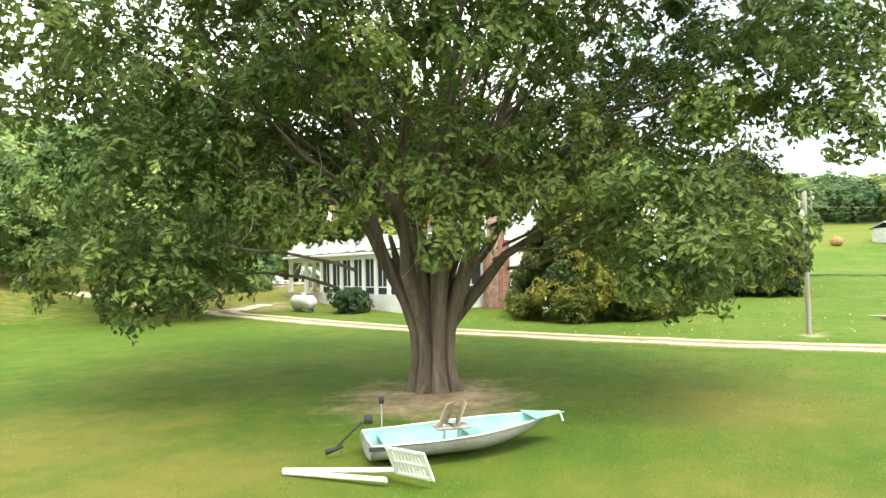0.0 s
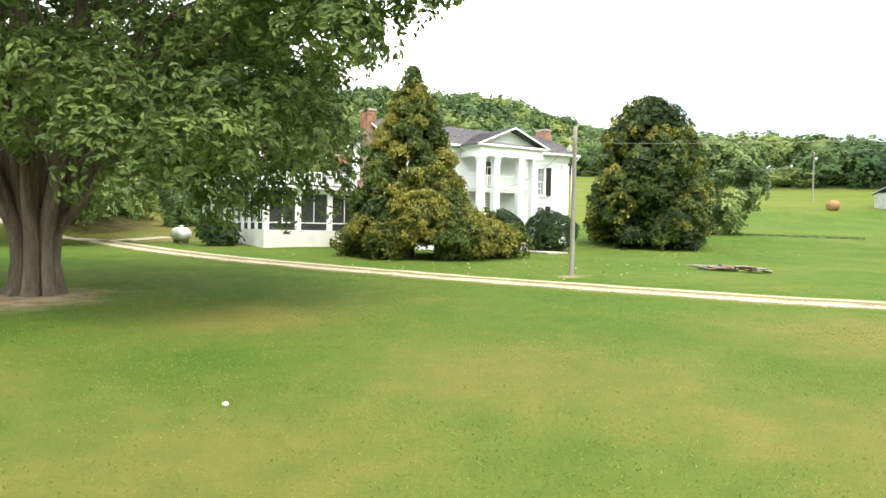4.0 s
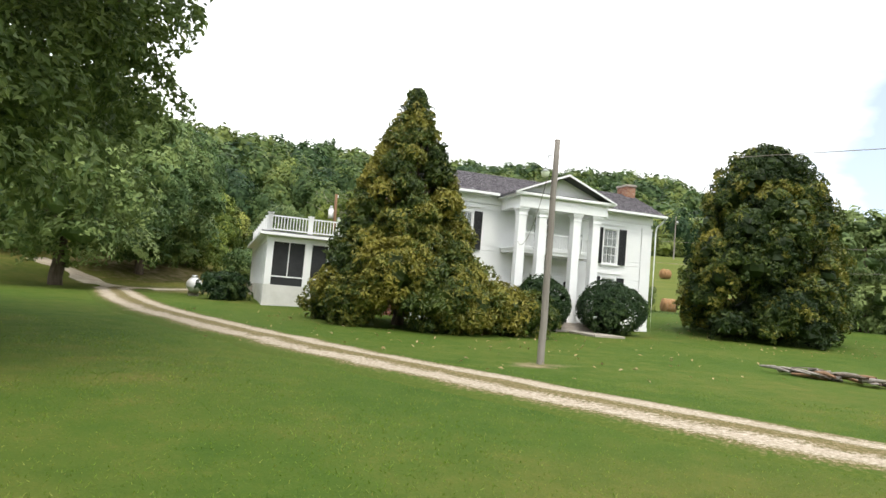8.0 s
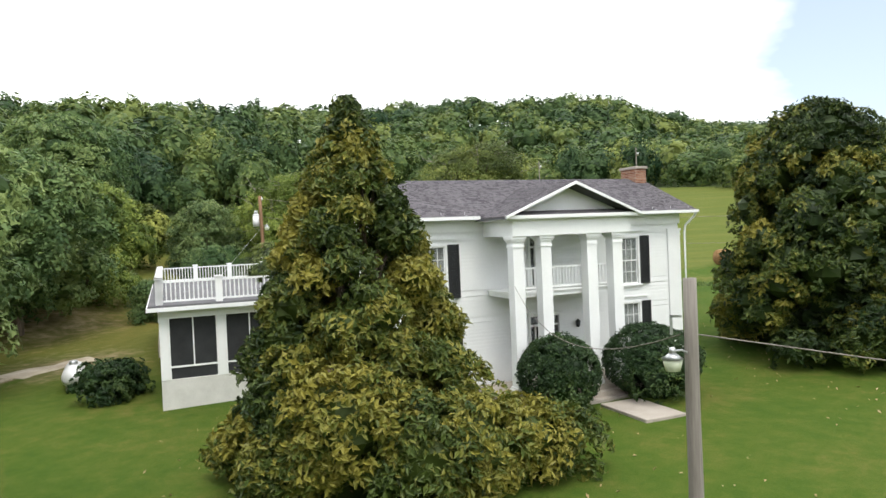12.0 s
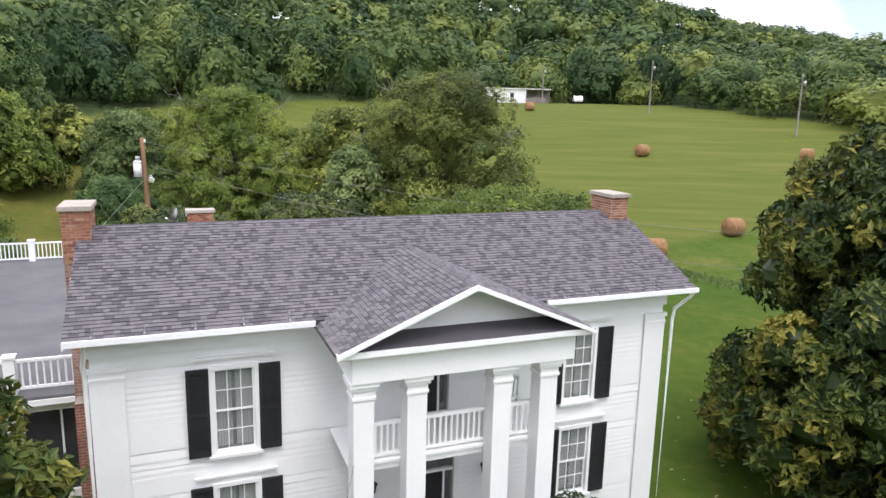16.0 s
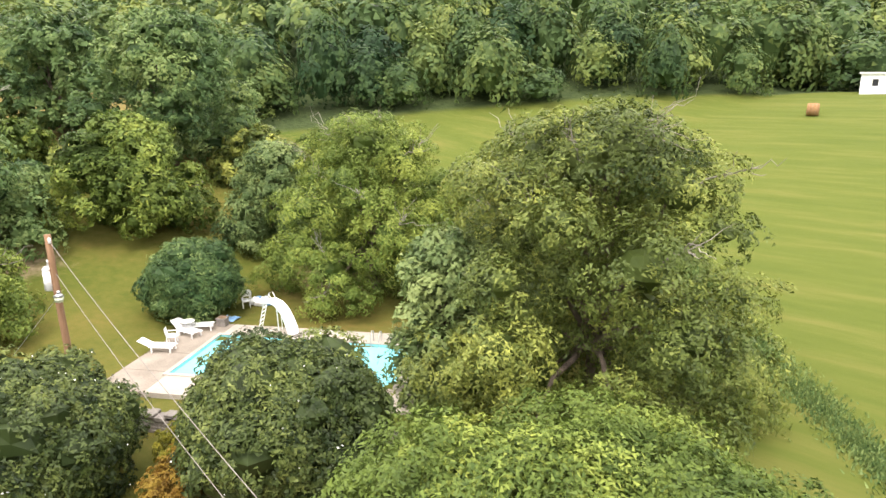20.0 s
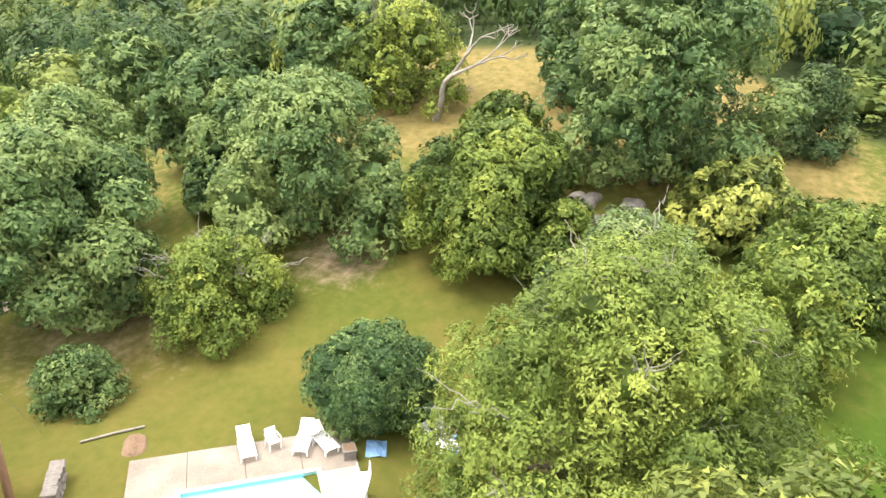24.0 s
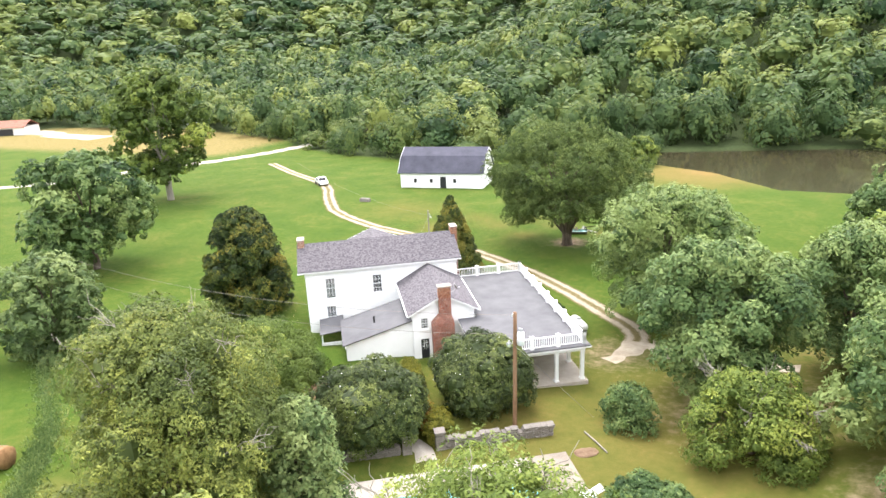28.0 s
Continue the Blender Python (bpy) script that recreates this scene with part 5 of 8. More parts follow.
def wall_mesh(s0, s1, z0, z1, holes, lap=0.125, thick=0.16, top=None):
    """Lapped boards in the x, z plane, facing -y, with the openings (s0, s1, z0, z1) left out. top: height as a function of s for gables."""
    bm = bmesh.new()
    zs = sorted({z0, z1, *[h for q in holes for h in q[2:]], *np.arange(z0, z1, lap).round(3)})
    for za, zb in zip(zs[:-1], zs[1:]):
        if zb - za < 0.004:
            continue
        segs = [(s0, s1)]
        for h in holes:
            if h[2] < zb - 0.001 and h[3] > za + 0.001:
                nxt = []
                for a, b in segs:
                    if h[0] > a:
                        nxt.append((a, min(b, h[0])))
                    if h[1] < b:
                        nxt.append((max(a, h[1]), b))
                segs = [q for q in nxt if q[1] - q[0] > 0.01]
        for a, b in segs:
            if top:
                while b - a > 0.02 and top(a) < zb:
                    a += 0.02
                while b - a > 0.02 and top(b) < zb:
                    b -= 0.02
                if b - a < 0.05:
                    continue
            vs = [bm.verts.new(q) for q in ((a, -0.028, za), (b, -0.028, za), (b, -0.006, zb), (a, -0.006, zb), (a, thick, za), (b, thick, za), (b, thick, zb), (a, thick, zb))]
            for q in ((0, 1, 2, 3), (1, 5, 6, 2), (5, 4, 7, 6), (4, 0, 3, 7), (0, 4, 5, 1), (3, 2, 6, 7)):
                bm.faces.new([vs[i] for i in q])
    return bm


def window(parent, m, w, h, shutters=True, cols=3, rows=2, curtain=True, head=True):
    """A sash window; x along the wall, -y outwards, its sill at z 0."""
    bm = bmesh.new()
    c = 0.09
    box(bm, -w / 2 - c, -w / 2, -0.05, 0.12, -0.03, h + c)
    box(bm, w / 2, w / 2 + c, -0.05, 0.12, -0.03, h + c)
    box(bm, -w / 2, w / 2, -0.05, 0.12, h, h + c)
    win = part("window", bm, WHITE, parent, "white sash window", m)
    part("sill", boxes((-w / 2 - 0.14, w / 2 + 0.14, -0.12, 0.1, -0.1, -0.032)), WHITE, win)
    for i, (za, zb, y) in enumerate(((h / 2 - 0.02, h, 0.03), (0, h / 2 + 0.02, 0.065))):
        bm = bmesh.new()
        f = 0.045
        box(bm, -w / 2 + 0.002, -w / 2 + f, y - 0.018, y + 0.018, za, zb)
        box(bm, w / 2 - f, w / 2 - 0.002, y - 0.018, y + 0.018, za, zb)
        box(bm, -w / 2 + f, w / 2 - f, y - 0.018, y + 0.018, za, za + f)
        box(bm, -w / 2 + f, w / 2 - f, y - 0.018, y + 0.018, zb - f, zb)
        for k in range(1, cols):
            x = -w / 2 + w * k / cols
            box(bm, x - 0.01, x + 0.01, y - 0.012, y + 0.012, za + f, zb - f)
        for k in range(1, rows):
            z = za + (zb - za) * k / rows
            box(bm, -w / 2 + f, w / 2 - f, y - 0.0125, y + 0.0125, z - 0.01, z + 0.01)
        part("sash", bm, WHITE, win)
        g = part("pane", boxes((-w / 2 + f, w / 2 - f, y - 0.003, y + 0.003, za + f, zb - f)), GLASS, win)
        g.visible_shadow = False
    if curtain:
        bm = bmesh.new()
        n = 24
        for sx0, sx1 in ((-w / 2, -0.04), (0.04, w / 2)):
            prev = None
            for k in range(n + 1):
                x = sx0 + (sx1 - sx0) * k / n
                y = 0.22 + 0.03 * math.sin(k * 1.9) + 0.012 * math.sin(k * 4.3)
                cur = (bm.verts.new((x, y, 0.05)), bm.verts.new((x, y, h)))
                if prev:
                    bm.faces.new((prev[0], cur[0], cur[1], prev[1]))
                prev = cur
        part("curtain", bm, CURTAIN, win, "white gathered curtain")
    # added black board behind the sashes, painting the unlit room
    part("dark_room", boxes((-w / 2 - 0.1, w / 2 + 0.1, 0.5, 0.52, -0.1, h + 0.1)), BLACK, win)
    if head:
        part("lintel_board", boxes((-w / 2 - 0.45, w / 2 + 0.45, -0.09, -0.03, h + 0.26, h + 0.31)), WHITE, win)
    if shutters:
        sw = 0.46
        for sx in (-w / 2 - c - sw - 0.005, w / 2 + c + 0.005):
            bm = bmesh.new()
            z0, z1 = -0.03, h + 0.06
            for a in ((sx, sx + 0.07, z0, z1), (sx + sw - 0.07, sx + sw, z0, z1), (sx + 0.07, sx + sw - 0.07, z0, z0 + 0.14), (sx + 0.07, sx + sw - 0.07, z1 - 0.09, z1), (sx + 0.07, sx + sw - 0.07, h * 0.5 - 0.05, h * 0.5 + 0.05)):
                box(bm, a[0], a[1], -0.085, -0.04, a[2], a[3])
            k = z0 + 0.16
            while k < z1 - 0.1:
                if abs(k - h * 0.5) > 0.07:
                    box(bm, sx + 0.07, sx + sw - 0.07, -0.07, -0.045, k, k + 0.035)
                k += 0.05
            box(bm, sx + 0.05, sx + sw - 0.05, -0.05, -0.042, z0 + 0.05, z1 - 0.05)
            part("shutter", bm, BLACK, win, "black louvred shutter")
    return win


def shingles(parent, origin, along, up, rows, course, tab, rng, split=None):
    """Courses of tabs on a slope; rows(d) gives the stretch covered at distance d up the slope. split: stretch whose tabs are single parts."""
    o, a, u = (np.array(q, float) for q in (origin, along, up))
    n = np.cross(a, u)
    single = None
    V, F = [], []
    k, d = 0, 0.0
    base = np.array([(0, 0, 0.024), (1, 0, 0.024), (1, 1.25, 0.004), (0, 1.25, 0.004), (0, 0, -0.01), (1, 0, -0.01), (1, 1.25, -0.004), (0, 1.25, -0.004)])
    faces = np.array([(0, 1, 2, 3), (4, 5, 1, 0), (5, 6, 2, 1), (7, 4, 0, 3)])
    M = Matrix(((a[0], u[0], n[0], 0), (a[1], u[1], n[1], 0), (a[2], u[2], n[2], 0), (0, 0, 0, 1)))
    count = 0
    while True:
        r = rows(d)
        if r is None:
            break
        x = r[0] - (k % 3) * tab * 0.37
        while x < r[1]:
            w = tab * rng.choice([0.4, 0.55, 0.7, 0.9])
            x0, x1 = max(x, r[0]), min(x + w, r[1])
            x += w
            if x1 - x0 < 0.03:
                continue
            lift = rng.uniform(0, 0.008)
            if split and split[0] < x0 < split[1] and split[2] < d < split[3] and count < 290:
                if single is None:
                    single = mesh_from("shingle", base * np.array([1, course, 1]), faces, SHINGLE)
                ob = place("shingle", single, parent)
                ob.matrix_basis = Matrix.Translation(o + a * x0 + u * d + n * lift) @ M @ Matrix.Diagonal((x1 - x0 - 0.005, 1, 1, 1))
                count += 1
                continue
            q = base * np.array([x1 - x0 - 0.005, course, 1]) + np.array([x0, d, lift])
            F.append(faces + len(V) * 8)
            V.append(o + q[:, :1] * a + q[:, 1:2] * u + q[:, 2:] * n)
        d += course
        k += 1
    ob = place("shingle_rest", mesh_from("shingle_rest", np.concatenate(V), np.concatenate(F), SHINGLE), parent, "grey-brown asphalt shingles")
    ob["kind"] = "stuff"


BAL = boxes((-0.022, 0.022, -0.022, 0.022, 0.0, 1.0))
BALME = bpy.data.meshes.new("baluster")
BAL.to_mesh(BALME)
BALME.materials.append(WHITE)


def railing(parent, a, b, z, post_every=2.12, h=0.92, bal=0.155, mat_=WHITE, posts=True, name="railing"):
    """Posts, rails and balusters from a to b at floor z, in the parent's space."""
    a, b = np.array(a, float), np.array(b, float)
    L = np.linalg.norm(b - a)
    ang = math.degrees(math.atan2(b[1] - a[1], b[0] - a[0]))
    M = pose(a[0], a[1], z, 0, 0, ang)
    n = max(1, round(L / post_every))
    ob = None
    for i in range(n):
        x0, x1 = L * i / n, L * (i + 1) / n
        bm = boxes((x0 + 0.1, x1 - 0.1, -0.045, 0.045, h - 0.1, h - 0.03), (x0 + 0.1, x1 - 0.1, -0.03, 0.03, 0.09, 0.16))
        rail = part(name, bm, mat_, parent, "", M)
        m = int((x1 - x0 - 0.2) / bal)
        for k in range(1, m):
            o = place("baluster", BALME, rail)
            o.matrix_basis = Matrix.Translation((x0 + 0.1 + (x1 - x0 - 0.2) * k / m, 0, 0.16)) @ Matrix.Diagonal((1, 1, h - 0.26, 1))
    if posts:
        for i in range(n + 1):
            x = L * i / n
            bm = boxes((x - 0.13, x + 0.13, -0.13, 0.13, -0.1, h + 0.04), (x - 0.16, x + 0.16, -0.16, 0.16, h + 0.04, h + 0.1))
            part("post", bm, mat_, parent, "", M)


def brick_piece_mat():
    m, nt, p = mat("single_red_brick")
    oi = nt.nodes.new("ShaderNodeObjectInfo")
    r = ramp_node(nt, [(0.0, (0.19, 0.075, 0.042)), (0.45, (0.31, 0.13, 0.07)), (0.8, (0.36, 0.18, 0.11)), (1.0, (0.4, 0.25, 0.17))])
    tc = nt.nodes.new("ShaderNodeTexCoord")
    no = node(nt, "ShaderNodeTexNoise", Scale=3.0, Detail=5.0)
    b = node(nt, "ShaderNodeBump", Strength=0.4, Distance=0.01)
    nt.links.new(oi.outputs["Random"], r.inputs[0])
    nt.links.new(r.outputs[0], p.inputs["Base Color"])
    nt.links.new(tc.outputs["Object"], no.inputs["Vector"])
    nt.links.new(no.outputs["Fac"], b.inputs["Height"])
    nt.links.new(b.outputs[0], p.inputs["Normal"])
    p.inputs["Roughness"].default_value = 0.9
    return m


def lay_bricks(parent, u0, u1, v0, v1, z0, z1, seed):
    """Running-bond bricks round the four sides of a stack, a little proud of its mortar."""
    rng = random.Random(seed)
    bm = box(bmesh.new(), -0.5, 0.5, -0.5, 0.5, -0.5, 0.5, bevel=0.03)
    me = bpy.data.meshes.new("brick")
    bm.to_mesh(me)
    bm.free()
    me.materials.append(BRICK_PIECE)
    n = round((z1 - z0) / 0.075)
    h = (z1 - z0) / n
    for k in range(n):
        z = z0 + h * (k + 0.5)
        for a0, a1, c, turn in ((u0, u1, v0, 0), (u0, u1, v1, 0), (v0, v1, u0, 90), (v0, v1, u1, 90)):
            m = max(2, round((a1 - a0) / 0.215))
            w = (a1 - a0) / m
            x = a0 - (w / 2 if k % 2 else 0)
            while x < a1 - 0.01:
                b0, b1 = max(x, a0), min(x + w, a1)
                x += w
                if b1 - b0 < 0.04:
                    continue
                q = (b0 + b1) / 2
                ob = place("brick", me, parent)
                ob.matrix_basis = (pose(q, c, z) if turn == 0 else pose(c, q, z, 0, 0, 90)) @ Matrix.Diagonal((b1 - b0 - 0.019, 0.022 + rng.uniform(0, 0.008), h - 0.018, 1))


BRICK_PIECE = brick_piece_mat()
MORTAR = noisy("pale_mortar", (0.36, 0.33, 0.3), (0.56, 0.52, 0.47), 3.0, 0.95, bump=0.3)


def clapboards(parent, s0, s1, z0, z1, holes, lap=0.125):
    """Single lapped boards on a wall in the x, z plane, facing -y."""
    zs = sorted({z0, z1, *[h for q in holes for h in q[2:]], *np.arange(z0, z1, lap).round(3)})
    for za, zb in zip(zs[:-1], zs[1:]):
        if zb - za < 0.012:
            continue
        segs = [(s0, s1)]
        for h in holes:
            if h[2] < zb - 0.001 and h[3] > za + 0.001:
                segs = [q for a, b in segs for q in ((a, min(b, h[0])), (max(a, h[1]), b)) if q[1] - q[0] > 0.01]
        for a, b in segs:
            bm = bmesh.new()
            vs = [bm.verts.new(q) for q in ((a, -0.022, za), (b, -0.022, za), (b, -0.006, zb), (a, -0.006, zb), (a, 0.0, za), (b, 0.0, za), (b, 0.0, zb), (a, 0.0, zb))]
            for q in ((0, 1, 2, 3), (1, 5, 6, 2), (5, 4, 7, 6), (4, 0, 3, 7), (0, 4, 5, 1), (3, 2, 6, 7)):
                bm.faces.new([vs[i] for i in q])
            part("clapboard", bm, WHITE, parent)


def build_house():
    rng = random.Random(4)
    house = thing("house", HOUSE, "two-storey white clapboard farmhouse with a columned portico and grey shingle roof", "house")
    U0, U1, V0, V1, ZB, ZT = 0.35, 14.5, 0.45, 6.8, 0.6, 7.2
    # front wall
    wins = [(3.12, 4.76, 0.86, 1.92), (3.12, 2.02, 0.86, 1.92), (11.88, 4.76, 0.86, 1.92), (11.88, 2.02, 0.86, 1.92)]
    doors = [(7.05, 8.35, 1.4, 3.75), (7.15, 8.15, 4.98, 6.85)]
    holes = [(u - w / 2, u + w / 2, z, z + h) for u, z, w, h in wins] + doors
    front = part("wall", wall_mesh(U0, U1, ZB, ZT, holes, lap=9.0), WHITE, house, "white lapped clapboard wall", pose(0, V0 + 0.03, 0))
    clapboards(front, U0 + 0.6, U1 - 0.6, ZB, ZT, holes)
    for u, z, w, h in wins:
        window(house, pose(u, V0, z), w, h)
    # sides and back
    part("wall", wall_mesh(V0 + 0.17, V1 - 0.17, ZB, 9.2, [(1.6, 2.46, 4.76, 6.68), (1.6, 2.46, 2.02, 3.94)], top=lambda s: 7.69 + (1.58 * (1 - abs(s - 3.6) / 3.65))), WHITE, house, "white clapboard gable wall", pose(U1, 0, 0, 0, 0, 90))
    for z in (4.76, 2.02):
        window(house, pose(U1, 2.03, z, 0, 0, 90), 0.86, 1.92)
    part("wall", wall_mesh(-V1 + 0.17, -V0 - 0.17, ZB, 9.2, [], top=lambda s: 7.69 + (1.58 * (1 - abs(-s - 3.6) / 3.65))), WHITE, house, "white clapboard gable wall", pose(U0, 0, 0, 0, 0, -90))
    bw = [(12.3, 4.82, 0.86, 1.95), (7.95, 4.95, 0.86, 1.75), (12.4, 1.95, 0.86, 2.1)]
    part("wall", wall_mesh(-U1, -U0, ZB, ZT, [(-u - w / 2, -u + w / 2, z, z + h) for u, z, w, h in bw]), WHITE, house, "white clapboard rear wall", pose(0, V1, 0, 0, 0, 180))
    for u, z, w, h in bw:
        window(house, pose(u, V1, z, 0, 0, 180), w, h, shutters=False, head=False, curtain=u > 10)
    # corner pilasters, frieze, gutters
    for u0, u1 in ((U0 - 0.03, U0 + 0.62), (U1 - 0.62, U1 + 0.03)):
        part("pilaster", boxes((u0, u1, V0 - 0.07, V0 - 0.031, ZB, 6.88), (u0 - 0.04, u1 + 0.04, V0 - 0.1, V0 - 0.02, 6.88, 6.98), (u0 - 0.02, u1 + 0.02, V0 - 0.09, V0 - 0.02, 6.7, 6.76), (u0 - 0.02, u1 + 0.02, V0 - 0.1, V0 - 0.02, ZB, 0.85 + 0.5)), WHITE, house)
    part("frieze", boxes((U0 - 0.05, U1 + 0.05, V0 - 0.06, V0 + 0.15, ZT, 7.66), (U0 - 0.05, U1 + 0.05, V1 - 0.15, V1 + 0.06, ZT, 7.66)), WHITE, house)
    part("soffit", boxes((-0.05, 15.1, 0.0, V0 - 0.06, 7.62, 7.66), (-0.05, 15.1, V1 + 0.06, 7.2, 7.62, 7.66)), WHITE, house)
    for a, b in ((-0.02, 4.8), (10.5, 15.15)):
        part("gutter", prism(bmesh.new(), [(a, 7.63), (b, 7.63), (b, 7.75), (a, 7.75)], -0.14, -0.01), WHITE, house, "white rain gutter")
        k = a + 0.5
        while k < b:
            part("gutter_strap", boxes((k - 0.012, k + 0.012, -0.13, 0.2, 7.78, 7.8), (k - 0.012, k + 0.012, 0.1, 0.12, 7.76, 7.92)), METAL, house)
            k += 0.95
    part("gutter", prism(bmesh.new(), [(-0.02, 7.54), (15.15, 7.54), (15.15, 7.65), (-0.02, 7.65)], 7.18, 7.3), WHITE, house)
    for u in (14.87, 0.15):
        V, F = tube_arrays([(u + 0.2, -0.05, 7.64), (u + 0.18, 0.05, 7.48), (u - 0.1 if u > 5 else u + 0.1, 0.3, 7.1), (u - 0.12 if u > 5 else u + 0.12, 0.34, 6.8), (u - 0.12 if u > 5 else u + 0.12, 0.34, 1.1)], [0.05] * 5, 8)
        place("downpipe", mesh_from("downpipe", V, F, WHITE, smooth_faces=True), house)
    # main roof
    bm = bmesh.new()
    prism(bm, [(-0.06, 7.72), (3.6, 9.36), (7.26, 7.72), (7.26, 7.665), (3.6, 9.26), (-0.06, 7.665)], -0.02, 15.1, Matrix(((0, 1, 0, 0), (1, 0, 0, 0), (0, 0, 1, 0), (0, 0, 0, 1))))
    roof = part("roof", bm, ROOFDECK, house, "grey asphalt-shingled gable roof")
    sl = math.hypot(3.66, 1.64)
    c, s = 3.66 / sl, 1.64 / sl
    shingles(roof, (0, -0.08, 7.732), (1, 0, 0), (0, c, s), lambda d: (-0.03, 15.12) if d < sl - 0.02 else None, 0.115, 0.21, rng, (6.5, 13.5, 2.0, 4.0))
    shingles(roof, (0, 7.28, 7.732), (-1, 0, 0), (0, -c, s), lambda d: (-15.12, 0.03) if d < sl - 0.02 else None, 0.115, 0.21, rng)
    part("ridge_cap", prism(bmesh.new(), [(3.42, 9.3), (3.6, 9.405), (3.78, 9.3), (3.6, 9.36)], -0.03, 15.11, Matrix(((0, 1, 0, 0), (1, 0, 0, 0), (0, 0, 1, 0), (0, 0, 0, 1)))), SHINGLE, roof)
    for u in (-0.04, 15.075):
        part("barge_board", prism(bmesh.new(), [(-0.06, 7.56), (3.6, 9.2), (7.26, 7.56), (7.26, 7.69), (3.6, 9.33), (-0.06, 7.69)], u, u + 0.045, Matrix(((0, 1, 0, 0), (1, 0, 0, 0), (0, 0, 1, 0), (0, 0, 0, 1)))), WHITE, house)
    # chimneys
    for u0, u1, stack, m_ in ((-0.3, 0.28, True, BRICK_OLD), (14.42, 15.0, False, MORTAR)):
        bm = boxes((u0, u1, 3.05, 4.15, 0.5 if stack else 8.6, 9.82))
        ch = part("chimney", bm, m_, house, "red brick chimney with a pale mortar cap")
        part("chimney_cap", boxes((u0 - 0.06, u1 + 0.06, 2.98, 4.22, 9.82, 9.94), bevel=0.012), CONCRETE, ch)
        lay_bricks(ch, u0, u1, 3.05, 4.15, 8.62, 9.82, int(u0 * 10) + 40)
    bm = boxes((U0 - 0.62, U0 - 0.031, 2.6, 4.6, 0.4, 5.4))
    part("chimney_breast", bm, BRICK, house, "red brick chimney breast")
    # portico
    P0, P1, AP, PZ, AZ = 4.8, 10.5, 7.65, 7.63, 8.82
    part("portico_floor", boxes((4.7, 10.5, -2.05, V0 - 0.03, 0.7, 1.36)), CONCRETE, house, "concrete portico floor")
    for k in range(3):
        part("step", boxes((7.0, 9.5, -2.06 - 0.32 * (k + 1), -2.05 - 0.32 * k, 0.7, 1.36 - 0.17 * (k + 1))), CONCRETE, house)
    for u in (5.42, 6.55, 8.5, 9.63):
        v = -1.6
        col = part("column", boxes((u - 0.215, u + 0.215, v - 0.215, v + 0.215, 1.6, 6.55), bevel=0.008), WHITE, house, "square white portico column")
        for kind, w, z0, z1 in (("plinth", 0.29, 1.36, 1.52), ("base_moulding", 0.26, 1.52, 1.6), ("neck_moulding", 0.245, 6.55, 6.62), ("neck", 0.225, 6.62, 6.76), ("capital", 0.27, 6.76, 6.84), ("abacus", 0.31, 6.84, 6.95)):
            part(kind, boxes((u - w, u + w, v - w, v + w, z0, z1), bevel=0.006), WHITE, col)
    part("entablature", boxes((5.15, 10.15, -1.95, -1.25, 6.95, 7.52), (5.15, 5.5, -1.25, V0 - 0.03, 6.95, 7.52), (9.8, 10.15, -1.25, V0 - 0.03, 6.95, 7.52), (4.85, 10.45, -2.1, V0 - 0.03, 7.52, 7.61), (4.8, 10.5, -2.16, -2.08, 7.56, 7.68)), WHITE, house, "white portico entablature")
    part("portico_ceiling", boxes((5.5, 9.8, -1.25, V0 - 0.03, 7.42, 7.475)), WHITE, house)
    part("tympanum", prism(bmesh.new(), [(P0 + 0.5, 7.79), (P1 - 0.5, 7.79), (AP, AZ - 0.13)], -1.5, -1.42), WHITE, house, "white triangular pediment")
    hw = AP - P0
    psl = math.hypot(hw, AZ - PZ)
    pc, ps = hw / psl, (AZ - PZ) / psl
    vmain = lambda z: -0.06 + (z - 7.72) / (9.36 - 7.72) * 3.66
    bm = bmesh.new()
    back0, back1 = vmain(PZ) + 0.2, vmain(AZ) + 0.1
    for sgn, ue in ((1, P0), (-1, P1)):
        a = [bm.verts.new(q) for q in ((ue, -2.15, PZ), (AP, -2.15, AZ), (AP, back1, AZ), (ue, max(back0, 0.3), PZ))]
        b = [bm.verts.new((v.co.x, v.co.y, v.co.z - 0.07)) for v in a]
        bm.faces.new(a if sgn > 0 else a[::-1])
        bm.faces.new(b[::-1] if sgn > 0 else b)
        for i in range(4):
            bm.faces.new((a[i], a[(i + 1) % 4], b[(i + 1) % 4], b[i]))
    proof = part("portico_roof", bm, ROOFDECK, house, "shingled portico gable roof")
    z_on = lambda d: PZ + d * ps
    shingles(proof, (P0, 0, PZ + 0.015), (0, -1, 0), (pc, 0, ps), lambda d: (-vmain(z_on(d)) - 0.05, 2.17) if d < psl - 0.03 else None, 0.115, 0.21, rng)
    shingles(proof, (P1, 0, PZ + 0.015), (0, 1, 0), (-pc, 0, ps), lambda d: (-2.17, vmain(z_on(d)) + 0.05) if d < psl - 0.03 else None, 0.115, 0.21, rng)
    part("ridge_cap", prism(bmesh.new(), [(AP - 0.16, AZ - 0.04), (AP, AZ + 0.045), (AP + 0.16, AZ - 0.04), (AP, AZ)], -2.18, 2.1), SHINGLE, proof)
    part("pent_roof", prism(bmesh.new(), [(-2.14, 7.685), (-1.5, 7.84), (-1.5, 7.78), (-2.14, 7.64)], P0 + 0.35, P1 - 0.35, Matrix(((0, 1, 0, 0), (1, 0, 0, 0), (0, 0, 1, 0), (0, 0, 0, 1)))), SHINGLE, proof, "dark shingled strip below the pediment")
    for ue in (P0, P1):
        d = 1 if ue < AP else -1
